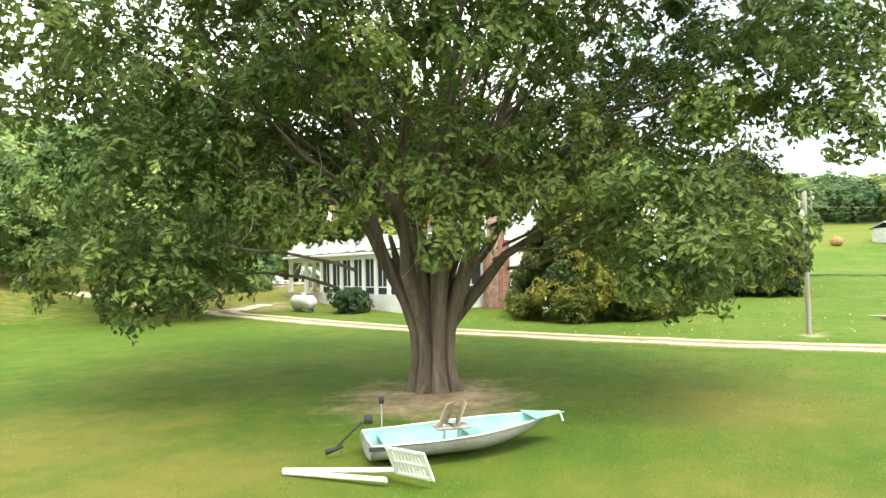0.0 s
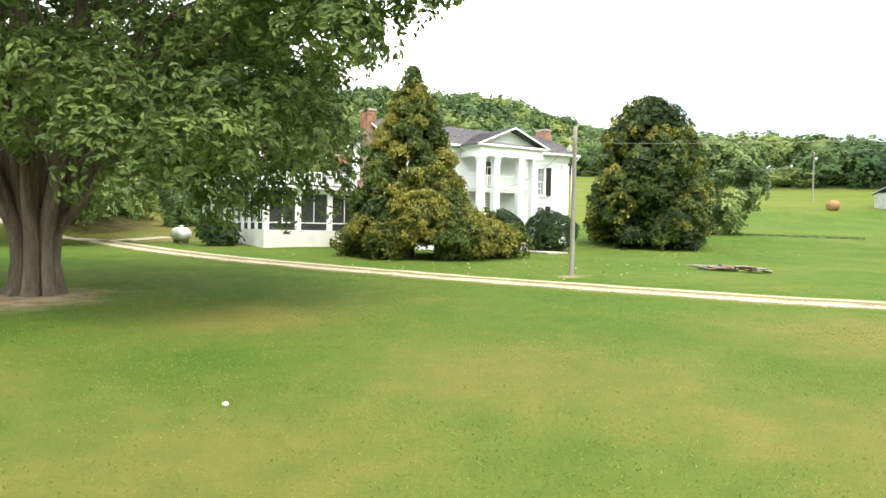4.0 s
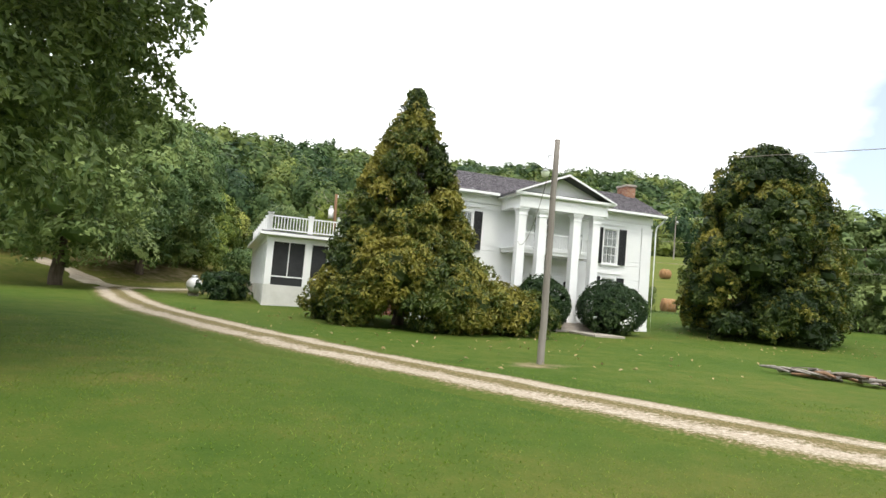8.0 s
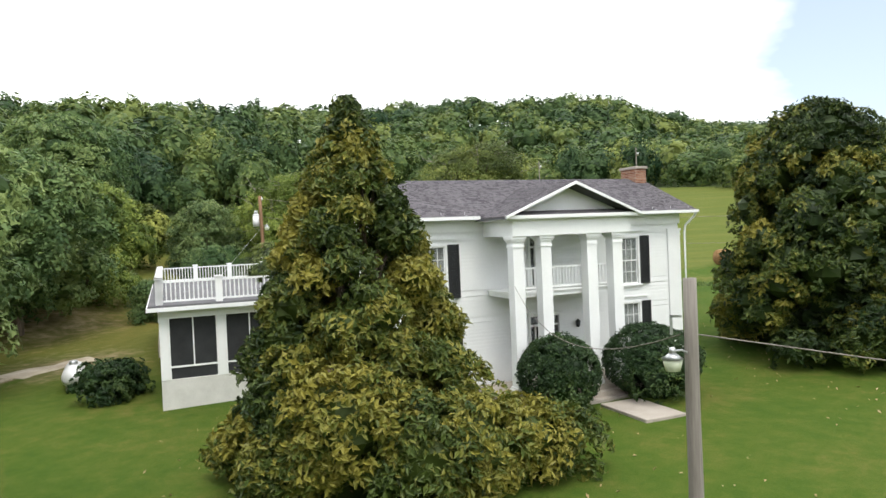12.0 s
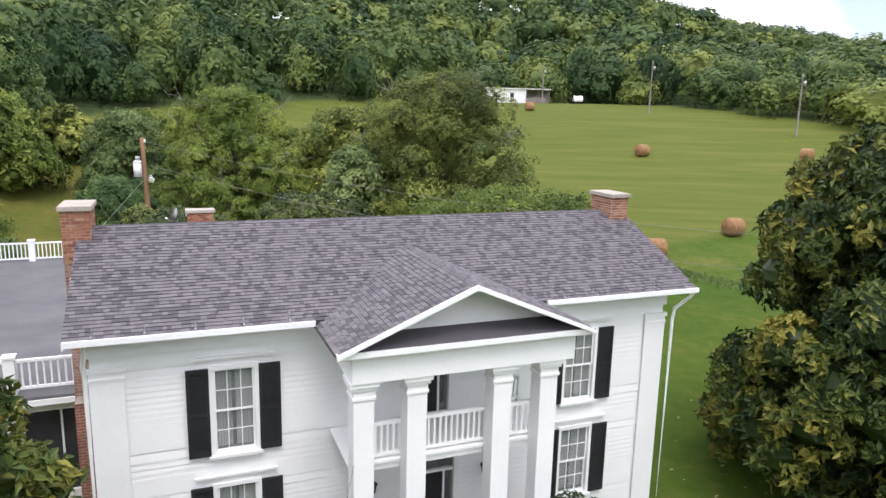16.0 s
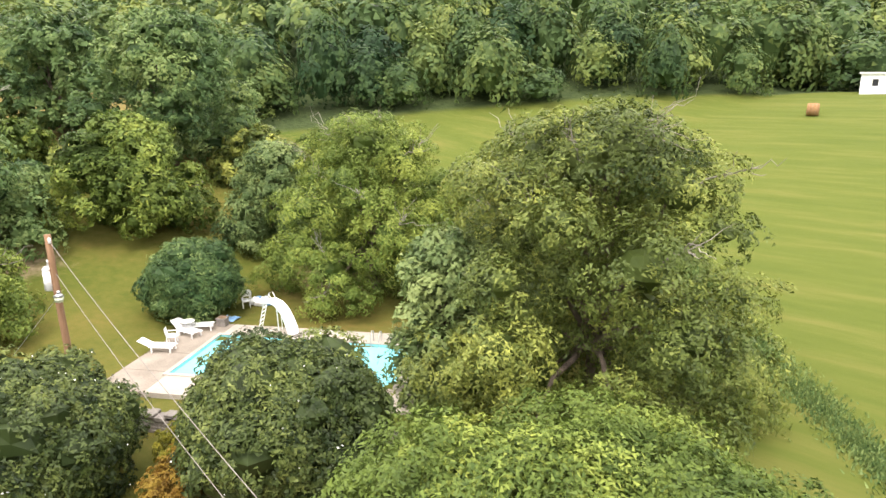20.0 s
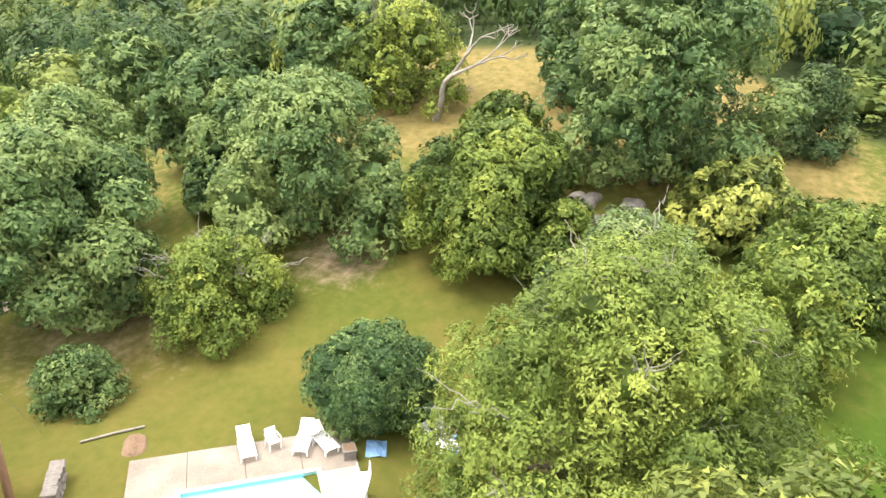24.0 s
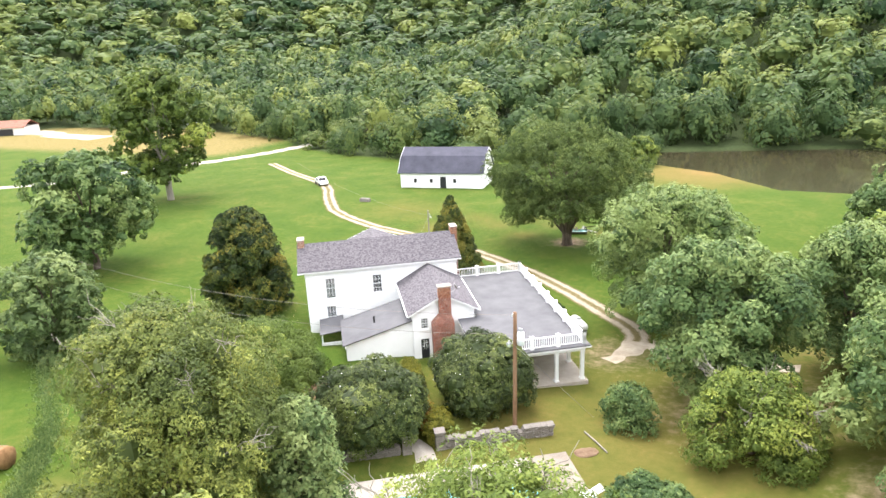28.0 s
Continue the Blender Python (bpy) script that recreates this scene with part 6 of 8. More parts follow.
        part("raking_cornice", prism(bmesh.new(), [(ue, PZ - 0.055), (ue, PZ + 0.03), (AP, AZ + 0.03), (AP, AZ - 0.075)], -2.24, -2.165), WHITE, house)
    # balcony
    bal = part("balcony", boxes((5.3, 9.9, -1.32, V0 - 0.03, 4.72, 4.9), (5.2, 10.0, -1.4, V0 - 0.03, 4.9, 4.96)), WHITE, house, "white balcony between the columns")
    railing(bal, (5.3, -1.3), (9.9, -1.3), 4.93, post_every=4.6, h=0.9, bal=0.13, posts=False)
    # doors
    for i, (a, b, z0, z1) in enumerate(doors):
        bm = boxes((a - 0.1, a, V0 - 0.05, V0 + 0.16, z0, z1 + 0.12), (b, b + 0.1, V0 - 0.05, V0 + 0.16, z0, z1 + 0.12), (a, b, V0 - 0.05, V0 + 0.16, z1, z1 + 0.12))
        d = part("door", bm, WHITE, house, "white-framed dark front door")
        part("door_leaf", boxes((a + 0.27, b - 0.27, V0 + 0.06, V0 + 0.1, z0, z1 - 0.4), (a + 0.33, b - 0.33, V0 + 0.045, V0 + 0.06, z0 + 0.15, z0 + 0.8), (a + 0.33, b - 0.33, V0 + 0.045, V0 + 0.06, z0 + 0.95, z1 - 0.5)), BLACK, d)
        part("sidelight", boxes((a, a + 0.22, V0 + 0.08, V0 + 0.09, z0, z1 - 0.4)), GLASS, d)
        part("sidelight", boxes((b - 0.22, b, V0 + 0.08, V0 + 0.09, z0, z1 - 0.4)), GLASS, d)
        part("mullion", boxes((a + 0.22, a + 0.27, V0 + 0.02, V0 + 0.12, z0, z1 - 0.4), (b - 0.27, b - 0.22, V0 + 0.02, V0 + 0.12, z0, z1 - 0.4), (a, b, V0 + 0.02, V0 + 0.12, z1 - 0.4, z1 - 0.33)), WHITE, d)
        part("transom", boxes((a, b, V0 + 0.08, V0 + 0.09, z1 - 0.33, z1)), GLASS, d)
        # added black board behind the door glass, painting the unlit hall
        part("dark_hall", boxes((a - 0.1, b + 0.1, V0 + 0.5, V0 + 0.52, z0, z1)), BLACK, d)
    for u in (6.2, 9.15):
        bm = bmesh.new()
        cyl(bm, 0.07, 0.1, 3.2, 3.42, 6, Matrix.Translation((u, V0 - 0.16, 0)))
        cyl(bm, 0.13, 0.02, 3.42, 3.52, 6, Matrix.Translation((u, V0 - 0.16, 0)))
        box(bm, u - 0.03, u + 0.03, V0 - 0.2, V0 - 0.03, 3.3, 3.34)
        part("wall_lantern", bm, BLACK, house, "black wall lantern beside the door")
    # rear wing
    E0, E1, EV, EZ, ER = 0.5, 5.75, 15.0, 5.78, 7.2
    part("wall", wall_mesh(-E1, -E0, 0.9, 7.3, [(-5.15, -4.45, 1.5, 3.4), (-5.1, -4.45, 4.3, 5.3)], top=lambda s: EZ + (ER - EZ) * (1 - abs(-s - (E0 + E1) / 2) / ((E1 - E0) / 2))), WHITE, house, "white clapboard gable of the rear wing", pose(0, EV, 0, 0, 0, 180))
    part("wall", wall_mesh(V1, EV - 0.17, 0.9, EZ, []), WHITE, house, "white clapboard wall of the rear wing", pose(E1, 0, 0, 0, 0, 90))
    part("wall", wall_mesh(-EV + 0.17, -V1, 0.9, EZ, []), WHITE, house, "white clapboard wall of the rear wing", pose(E0, 0, 0, 0, 0, -90))
    window(house, pose(4.78, EV, 4.3, 0, 0, 180), 0.62, 0.96, shutters=False, head=False)
    dd = part("rear_door", boxes((4.45, 5.15, EV - 0.1, EV - 0.05, 1.5, 3.4)), BLACK, house, "dark back door with a glazed upper half")
    part("glazing", boxes((4.55, 5.05, EV - 0.05, EV - 0.04, 2.4, 3.3)), GLASS, dd)
    part("door_bars", boxes((4.7, 4.72, EV - 0.04, EV - 0.02, 2.4, 3.3), (4.88, 4.9, EV - 0.04, EV - 0.02, 2.4, 3.3), (4.55, 5.05, EV - 0.041, EV - 0.021, 2.7, 2.72), (4.55, 5.05, EV - 0.041, EV - 0.021, 3.0, 3.02)), WHITE, dd)
    em = (E0 + E1) / 2
    bm = prism(bmesh.new(), [(E0 - 0.4, EZ - 0.12), (em, ER + 0.1), (E1 + 0.4, EZ - 0.12), (E1 + 0.4, EZ - 0.2), (em, ER), (E0 - 0.4, EZ - 0.2)], V1 - 0.1, EV + 0.3)
    er = part("wing_roof", bm, ROOFDECK, house, "grey shingled roof of the rear wing")
    esl = math.hypot(em - E0 + 0.4, ER + 0.22 - EZ)
    ec, es = (em - E0 + 0.4) / esl, (ER + 0.22 - EZ) / esl
    shingles(er, (E0 - 0.42, 0, EZ - 0.11), (0, -1, 0), (ec, 0, es), lambda d: (-EV - 0.32, -V1 + 0.0) if d < esl - 0.03 else None, 0.115, 0.21, rng)
    shingles(er, (E1 + 0.42, 0, EZ - 0.11), (0, 1, 0), (-ec, 0, es), lambda d: (V1, EV + 0.32) if d < esl - 0.03 else None, 0.115, 0.21, rng)
    for ue in (E0 - 0.42, E1 + 0.42):
        part("barge_board", prism(bmesh.new(), [(ue, EZ - 0.26), (ue, EZ - 0.13), (em, ER + 0.09), (em, ER - 0.06)], EV + 0.3, EV + 0.34), WHITE, house)
        side = -1 if ue < em else 1
        part("gutter", boxes((min(ue, ue + 0.1 * side), max(ue, ue + 0.1 * side), V1 + 0.5, EV + 0.28, EZ - 0.2, EZ - 0.085), bevel=0.01), WHITE, house, "white rain gutter")
    bm = bmesh.new()
    box(bm, 2.35, 4.2, EV + 0.03, EV + 0.75, 0.8, 4.9)
    vs = [bm.verts.new(q) for q in ((2.35, EV + 0.03, 4.9), (4.2, EV + 0.03, 4.9), (4.2, EV + 0.75, 4.9), (2.35, EV + 0.75, 4.9), (2.55, EV + 0.03, 5.6), (3.55, EV + 0.03, 5.6), (3.55, EV + 0.6, 5.6), (2.55, EV + 0.6, 5.6))]
    for q in ((0, 1, 5, 4), (1, 2, 6, 5), (2, 3, 7, 6), (3, 0, 4, 7)):
        bm.faces.new([vs[i] for i in q])
    box(bm, 2.55, 3.55, EV + 0.03, EV + 0.6, 5.6, 8.02)
    ch = part("chimney", bm, BRICK, house, "tall stepped red brick chimney on the rear gable")
    part("chimney_cap", boxes((2.48, 3.62, EV - 0.03, EV + 0.66, 8.02, 8.13)), CONCRETE, ch)
    lay_bricks(ch, 2.55, 3.55, EV + 0.03, EV + 0.6, 7.1, 8.02, 61)
    # lean-to beside the wing
    part("wall", wall_mesh(-11.4, -E1 - 0.03, 0.9, 4.9, [], top=lambda s: 3.45 + (-s * -1 + 11.4) * 0 + (11.4 + s) * 0.28), WHITE, house, "white clapboard lean-to wall", pose(0, 14.4, 0, 0, 0, 180))
    part("wall", wall_mesh(9.2, 14.2, 0.9, 3.4, [(11.0, 11.9, 2.0, 3.1)]), WHITE, house, "white clapboard lean-to wall", pose(11.4, 0, 0, 0, 0, 90))
    window(house, pose(11.4, 11.45, 2.0, 0, 0, 90), 0.9, 1.1, shutters=False, head=False)
    part("lean_to_roof", prism(bmesh.new(), [(E1 + 0.031, 5.05), (11.7, 3.42), (11.7, 3.34), (E1 + 0.031, 4.95)], 9.0, 14.7), ROOFDECK, house, "grey lean-to roof")
    V, F = tube_arrays([(8.8, 12.2, 4.1), (8.8, 12.2, 4.75)], [0.08, 0.08], 8)
    place("vent_pipe", mesh_from("vent_pipe", V, F, DARK), house)
    part("porch_roof", prism(bmesh.new(), [(11.4, 3.1), (13.6, 2.85), (13.6, 2.78), (11.4, 3.02)], 6.9, 10.5), ROOFDECK, house, "low grey back-porch roof")
    part("porch_post", boxes((13.35, 13.47, 10.2, 10.32, 0.8, 2.8)), WHITE, house)
    part("wall", boxes((11.45, 13.5, 10.35, 10.45, 0.8, 2.0)), WHITE, house)
    return house


def build_dish():
    """A small dish on an arm clamped to the rear chimney."""
    e = thing("satellite_dish", HOUSE @ pose(2.5, 15.3, 7.55), "small grey satellite dish on an arm beside the rear chimney", "satellite dish")
    V, F = tube_arrays([(0.04, 0, -0.1), (-0.28, 0, 0.0), (-0.34, 0, 0.12), (-0.34, 0, 0.3)], [0.022] * 4, 8)
    place("arm", mesh_from("arm", V, F, METAL, smooth_faces=True), e)
    prof = [(0.0, 0.012), (0.012, 0.1), (0.04, 0.2), (0.085, 0.29), (0.095, 0.29), (0.055, 0.2), (0.028, 0.1), (0.018, 0.012)]
    V, F = tube_arrays([(-q, 0, 0) for q, _ in prof], [r for _, r in prof], 22)
    place("dish", mesh_from("dish", V, F, ALU, smooth_faces=True), e, "shallow round reflector", pose(-0.35, 0, 0.36, 0, 18, 14))
    V, F = tube_arrays([(-0.36, 0, 0.12), (-0.6, -0.03, 0.14), (-0.74, -0.05, 0.24)], [0.012] * 3, 6)
    place("feed_arm", mesh_from("feed_arm", V, F, METAL, smooth_faces=True), e)
    part("receiver", boxes((-0.79, -0.7, -0.09, -0.01, 0.22, 0.29), bevel=0.01), PLASTIC, e)


def build_porch():
    porch = thing("screened_porch", HOUSE, "long white screened porch with a balustraded flat grey roof", "porch")
    L, R, F0, B0 = -6.4, 0.28, 5.0, 22.5
    ZF, ZW, ZE, ZD = 1.02, 2.02, 4.36, 4.9
    part("floor", boxes((L + 0.2, R, F0 + 0.2, 16.4, 0.4, ZF)), CONCRETE, porch)
    part("carport_floor", boxes((L - 0.2, 1.7, 16.4, B0 + 0.3, 1.2, 1.95)), CONCRETE, porch, "pale concrete carport floor")
    part("knee_wall", boxes((L, R, F0, F0 + 0.2, 0.4, ZW)), WHITE_OLD, porch, "stained white knee wall")
    part("knee_wall", boxes((L, L + 0.2, F0 + 0.2, 16.4, 0.4, ZW)), WHITE_OLD, porch, "stained white knee wall")
    part("knee_wall", boxes((L + 0.2, R, 16.2, 16.4, 0.4, ZE)), WHITE_OLD, porch, "white end wall of the porch")

    def bay(a, b, ax):
        """One screened bay between two column lines; ax 0 runs along u, 1 along v."""
        def bx(s0, s1, t0, t1, z0, z1):
            return (s0, s1, F0 + t0, F0 + t1, z0, z1) if ax == 0 else (L + t0, L + t1, s0, s1, z0, z1)
        m = (a + b) / 2
        part("screen", boxes(bx(a + 0.17, b - 0.17, 0.11, 0.115, ZW, ZE)), SCREEN, porch, "dark insect screen")
        part("screen_frame", boxes(bx(m - 0.025, m + 0.025, 0.075, 0.105, ZW + 0.5, ZE), bx(a + 0.17, b - 0.17, 0.074, 0.104, ZW + 0.43, ZW + 0.5), bx(a + 0.17, a + 0.2, 0.075, 0.105, ZW, ZE), bx(b - 0.2, b - 0.17, 0.075, 0.105, ZW, ZE)), WHITE, porch)

    us = [L + 0.17, -4.15, -2.0, R - 0.17]
    for i, u in enumerate(us):
        part("porch_column", boxes((u - 0.17, u + 0.17, F0 - 0.02, F0 + 0.3, ZW, ZE), (u - 0.2, u + 0.2, F0 - 0.05, F0 + 0.33, ZE - 0.12, ZE - 0.04)), WHITE, porch)
        if i:
            bay(us[i - 1], u, 0)
    vs = [F0 + 0.17 + k * 1.62 for k in range(8)]
    for i, v in enumerate(vs):
        if i:
            part("porch_column", boxes((L - 0.02, L + 0.28, v - 0.15, v + 0.15, ZW, ZE)), WHITE, porch)
            bay(vs[i - 1], v, 1)
    for u, v in ((L + 0.15, B0 - 0.15), (-4.2, B0 - 0.15), (-1.6, B0 - 0.15), (1.4, B0 - 0.15), (L + 0.15, 19.4)):
        part("carport_post", boxes((u - 0.13, u + 0.13, v - 0.13, v + 0.13, 1.95, ZE), (u - 0.17, u + 0.17, v - 0.17, v + 0.17, 1.95, 2.1), (u - 0.16, u + 0.16, v - 0.16, v + 0.16, ZE - 0.15, ZE - 0.02)), WHITE, porch, "white carport post")
    part("fascia", boxes((L - 0.02, R, F0 - 0.03, F0 + 0.28, ZE, 4.68), (L - 0.03, L + 0.28, F0 + 0.28, B0, ZE, 4.68), (L + 0.28, 1.9, B0 - 0.28, B0, ZE, 4.68)), WHITE, porch)
    part("eave", boxes((L - 0.38, R, F0 - 0.4, B0 + 0.3, 4.69, 4.79), (R, 1.95, 15.1, B0 + 0.3, 4.69, 4.79)), WHITE, porch)
    part("eave", boxes((L - 0.42, R, F0 - 0.44, F0 - 0.4, 4.68, 4.83), (L - 0.42, L - 0.38, F0 - 0.4, B0 + 0.3, 4.68, 4.83)), WHITE, porch)
    part("flat_roof", boxes((L - 0.36, R, F0 - 0.38, B0 + 0.28, 4.792, ZD), (R, 1.93, 15.1, B0 + 0.28, 4.792, ZD)), ROOFDECK, porch, "grey flat roof deck")
    railing(porch, (L + 0.05, F0 + 0.05), (R - 0.1, F0 + 0.05), ZD)
    railing(porch, (L + 0.05, F0 + 0.05), (L + 0.05, B0 - 0.1), ZD)
    railing(porch, (L + 0.05, B0 - 0.1), (1.8, B0 - 0.1), ZD)


build_house()
build_dish()
build_porch()


def rocking_chair(u, v, z, rot):
    e = thing("rocking_chair", HOUSE @ pose(u, v, z, 0, 0, rot), "white slatted wooden rocking chair on the balcony", "chair")
    for sx in (-0.26, 0.26):
        V, F = tube_arrays([(sx, -0.42, 0.06), (sx, -0.2, 0.025), (sx, 0.1, 0.02), (sx, 0.4, 0.05), (sx, 0.55, 0.1)], [0.022] * 5, 6)
        place("rocker", mesh_from("rocker", V, F, WHITE, smooth_faces=True), e)
        for y, h in ((-0.22, 0.64), (0.22, 1.12)):
            V, F = tube_arrays([(sx, y, 0.03), (sx, y + (0.12 if y > 0 else 0), h)], [0.024, 0.02], 6)
            place("leg", mesh_from("leg", V, F, WHITE, smooth_faces=True), e)
        part("armrest", boxes((sx - 0.04, sx + 0.04, -0.28, 0.26, 0.64, 0.67), bevel=0.008), WHITE, e)
    part("seat", boxes((-0.25, 0.25, -0.24, 0.24, 0.4, 0.43), bevel=0.008), WHITE, e)
    part("top_rail", boxes((-0.26, 0.26, 0.31, 0.35, 1.02, 1.12), bevel=0.01), WHITE, e)
    for k in range(5):
        part("slat", boxes((-0.2 + k * 0.095, -0.165 + k * 0.095, 0.0, 0.015, 0.43, 1.04)), WHITE, e, "", pose(0, 0.24, 0, -8, 0, 0))


def flower_pot(u, v, z, s, seed):
    e = thing("flower_pot", HOUSE @ pose(u, v, z), "terracotta pot with a small leafy plant by the door", "flower pot", "door pots")
    bm = bmesh.new()
    cyl(bm, 0.13 * s, 0.19 * s, 0, 0.3 * s, 18)
    cyl(bm, 0.21 * s, 0.21 * s, 0.3 * s, 0.36 * s, 18)
    part("pot", bm, TERRACOTTA, e)
    rng = np.random.default_rng(seed)
    P, N, _, st = crown_points(rng, [((0, 0, 0.55 * s), (0.3 * s, 0.3 * s, 0.25 * s))], 500, 0.2, 0.08, 10)
    V, F, T = leaf_cloud(rng, P, N, 0.06, 0.5 + 0.15 * st, lift=0.5)
    place("plant", mesh_from("plant", V, F, LEAF_GREEN, {"tint": T}), e, "small green leafy plant")


TERRACOTTA = noisy("terracotta", (0.28, 0.11, 0.06), (0.45, 0.22, 0.13), 4.0, 0.85, bump=0.1)
rocking_chair(9.15, -0.5, 4.96, -60)
flower_pot(9.05, -0.35, 1.36, 1.0, 3)
flower_pot(6.35, -0.3, 1.36, 0.9, 4)
WALK = slab(7.75, 9.35, -5.5, -3.05, 0.7, 1.0, 0.02)
tagged(part("front_walk", WALK, CONCRETE, None, "", HOUSE), "pale concrete slab walk before the front steps", "walkway", kind="structure")



# ---------------------------------------------------------------- boat and frame under the tree
CANVAS = noisy("worn_tan_canvas", (0.13, 0.105, 0.07), (0.33, 0.28, 0.2), 6.0, 0.9, bump=0.3)


def build_boat():
    bx, by = -0.02, 12.3
    boat = thing("rowing_boat", pose(bx, by, z_at(bx, by) + 0.02, 0, 0, 15), "weathered aluminium fishing boat with a faded teal inside", "boat")
    n, L = 18, 3.35
    outer, inner = [], []
    for i in range(n + 1):
        t = i / n
        x = -L / 2 + L * t
        half = 0.68 * (1 - max(0, (t - 0.45) / 0.55) ** 2.3) * (0.9 + 0.1 * min(1, t * 4))
        bot = half * (0.78 - 0.35 * t)
        top = 0.36 + 0.2 * t ** 2.2
        keel = 0.04 + 0.4 * max(0, (t - 0.5) / 0.5) ** 2.4
        ring = []
        for s in (-1, 1):
            ring.append([(s * half, top), (s * (half * 0.97), (top + keel) * 0.55), (s * bot, keel + 0.05)])
        prof = ring[0] + [(0, keel)] + ring[1][::-1]
        # the stem rakes forward towards the gunwale
        rake = 0.32 * max(0, (t - 0.6) / 0.4) ** 2
        outer.append([(x + rake * (pz - keel) / (top - keel + 0.01), py, pz) for py, pz in prof])
        inner.append([(x - 0.03 + rake * (pz - keel) / (top - keel + 0.01), py * 0.92, pz + (0.035 if abs(py) < half * 0.9 else 0)) for py, pz in prof])

    def loft(rings, flip):
        V = np.array(rings).reshape(-1, 3)
        k = len(rings[0])
        F = [(i * k + j, (i + 1) * k + j, (i + 1) * k + j + 1, i * k + j + 1) for i in range(len(rings) - 1) for j in range(k - 1)]
        return V, np.array(F)[:, ::-1] if flip else np.array(F)
    V, F = loft(outer, True)
    place("hull", mesh_from("hull", V, F, ALU, smooth_faces=True), boat, "dull grey aluminium hull")
    V, F = loft(inner, False)
    place("inside", mesh_from("inside", V, F, TEAL, smooth_faces=True), boat, "faded teal painted inside")
    part("transom", prism(bmesh.new(), [(-0.61, 0.36), (-0.57, 0.23), (-0.46, 0.1), (0, 0.05), (0.46, 0.1), (0.57, 0.23), (0.61, 0.36)], -0.02, 0.03, pose(-L / 2, 0, 0, 0, 0, 90)), ALU, boat)
    for s in (0, -1):
        V, F = tube_arrays([r[s] for r in outer], [0.022] * len(outer), 6)
        place("gunwale", mesh_from("gunwale", V, F, METAL, smooth_faces=True), boat, "bright metal gunwale")
    V, F = tube_arrays([(r[3][0], 0, r[3][2] - 0.005) for r in outer], [0.02] * len(outer), 6)
    place("keel_strip", mesh_from("keel_strip", V, F, METAL, smooth_faces=True), boat)
    for x, w in ((-1.25, 0.56), (0.35, 0.58)):
        part("bench", boxes((x - 0.16, x + 0.16, -w, w, 0.24, 0.28), bevel=0.01), TEAL, boat)
    part("bow_deck", prism(bmesh.new(), [(-0.4, 0), (0.4, 0), (0.0, 0.75)], 0.53, 0.55, Matrix(((0, 0, 1, 1.35), (1, 0, 0, 0), (0, 1, 0, 0), (0, 0, 0, 1)))), TEAL, boat)
    for x, rot in ((-0.28, -14), (0.0, 18)):
        seat = part("folding_seat", boxes((x - 0.19, x + 0.19, -0.19, 0.19, 0.42, 0.47), bevel=0.02), WOOD_GREY, boat, "worn tan folding seat")
        bm = bmesh.new()
        box(bm, -0.2, 0.2, -0.02, 0.02, 0.0, 0.42, bevel=0.015)
        for v in bm.verts:
            # a shell: sides curled forward, top corners drawn in, leaning back
            v.co.x *= 1 - 0.3 * max(0, v.co.z - 0.2) / 0.22
            v.co.y += 0.9 * v.co.x ** 2 - 0.35 * v.co.z
        bmesh.ops.transform(bm, matrix=pose(x, 0.0, 0.47, 0, 0, 60 + rot), verts=bm.verts)
        part("seat_back", bm, CANVAS, seat, "worn tan curved seat back")
        bm = bmesh.new()
        cyl(bm, 0.03, 0.03, 0.08, 0.5, 8, Matrix.Translation((x, 0, 0)))
        part("pedestal", bm, METAL, seat)
    V, F = tube_arrays([(-L / 2 - 0.05, 0.25, 0.6), (-L / 2 - 0.25, 0.25, 0.42), (-L / 2 - 0.5, 0.3, 0.18)], [0.02, 0.02, 0.018], 8)
    mo = place("trolling_motor", mesh_from("trolling_motor", V, F, DARK, smooth_faces=True), boat, "dark trolling motor on the transom")
    bm = bmesh.new()
    cyl(bm, 0.05, 0.03, -0.16, 0.16, 10, pose(-L / 2 - 0.55, 0.3, 0.14, 0, 75, 0))
    part("motor_pod", bm, DARK, mo)
    bm = bmesh.new()
    cyl(bm, 0.09, 0.07, 0.58, 0.72, 10, Matrix.Translation((-L / 2 + 0.05, 0.2, 0)))
    part("motor_head", bm, DARK, mo)
    V, F = tube_arrays([(-L / 2 + 0.35, 0.5, 0.4), (-L / 2 + 0.35, 0.5, 0.85)], [0.015, 0.015], 6)
    st = place("stern_light", mesh_from("stern_light", V, F, METAL), boat)
    bm = bmesh.new()
    cyl(bm, 0.05, 0.05, 0.85, 0.97, 10, Matrix.Translation((-L / 2 + 0.35, 0.5, 0)))
    part("lamp_head", bm, DARK, st)
    V, F = tube_arrays([(L / 2 + 0.3, 0, 0.56), (L / 2 + 0.35, -0.02, 0.46), (L / 2 + 0.37, -0.05, 0.38)], [0.025, 0.02, 0.02], 6)
    place("bow_rope", mesh_from("bow_rope", V, F, WHITE_OLD), boat)
    part("registration_bars", boxes((-1.75, -1.45, -0.635, -0.615, 0.28, 0.35)), DARK, boat, "dark unreadable registration mark")


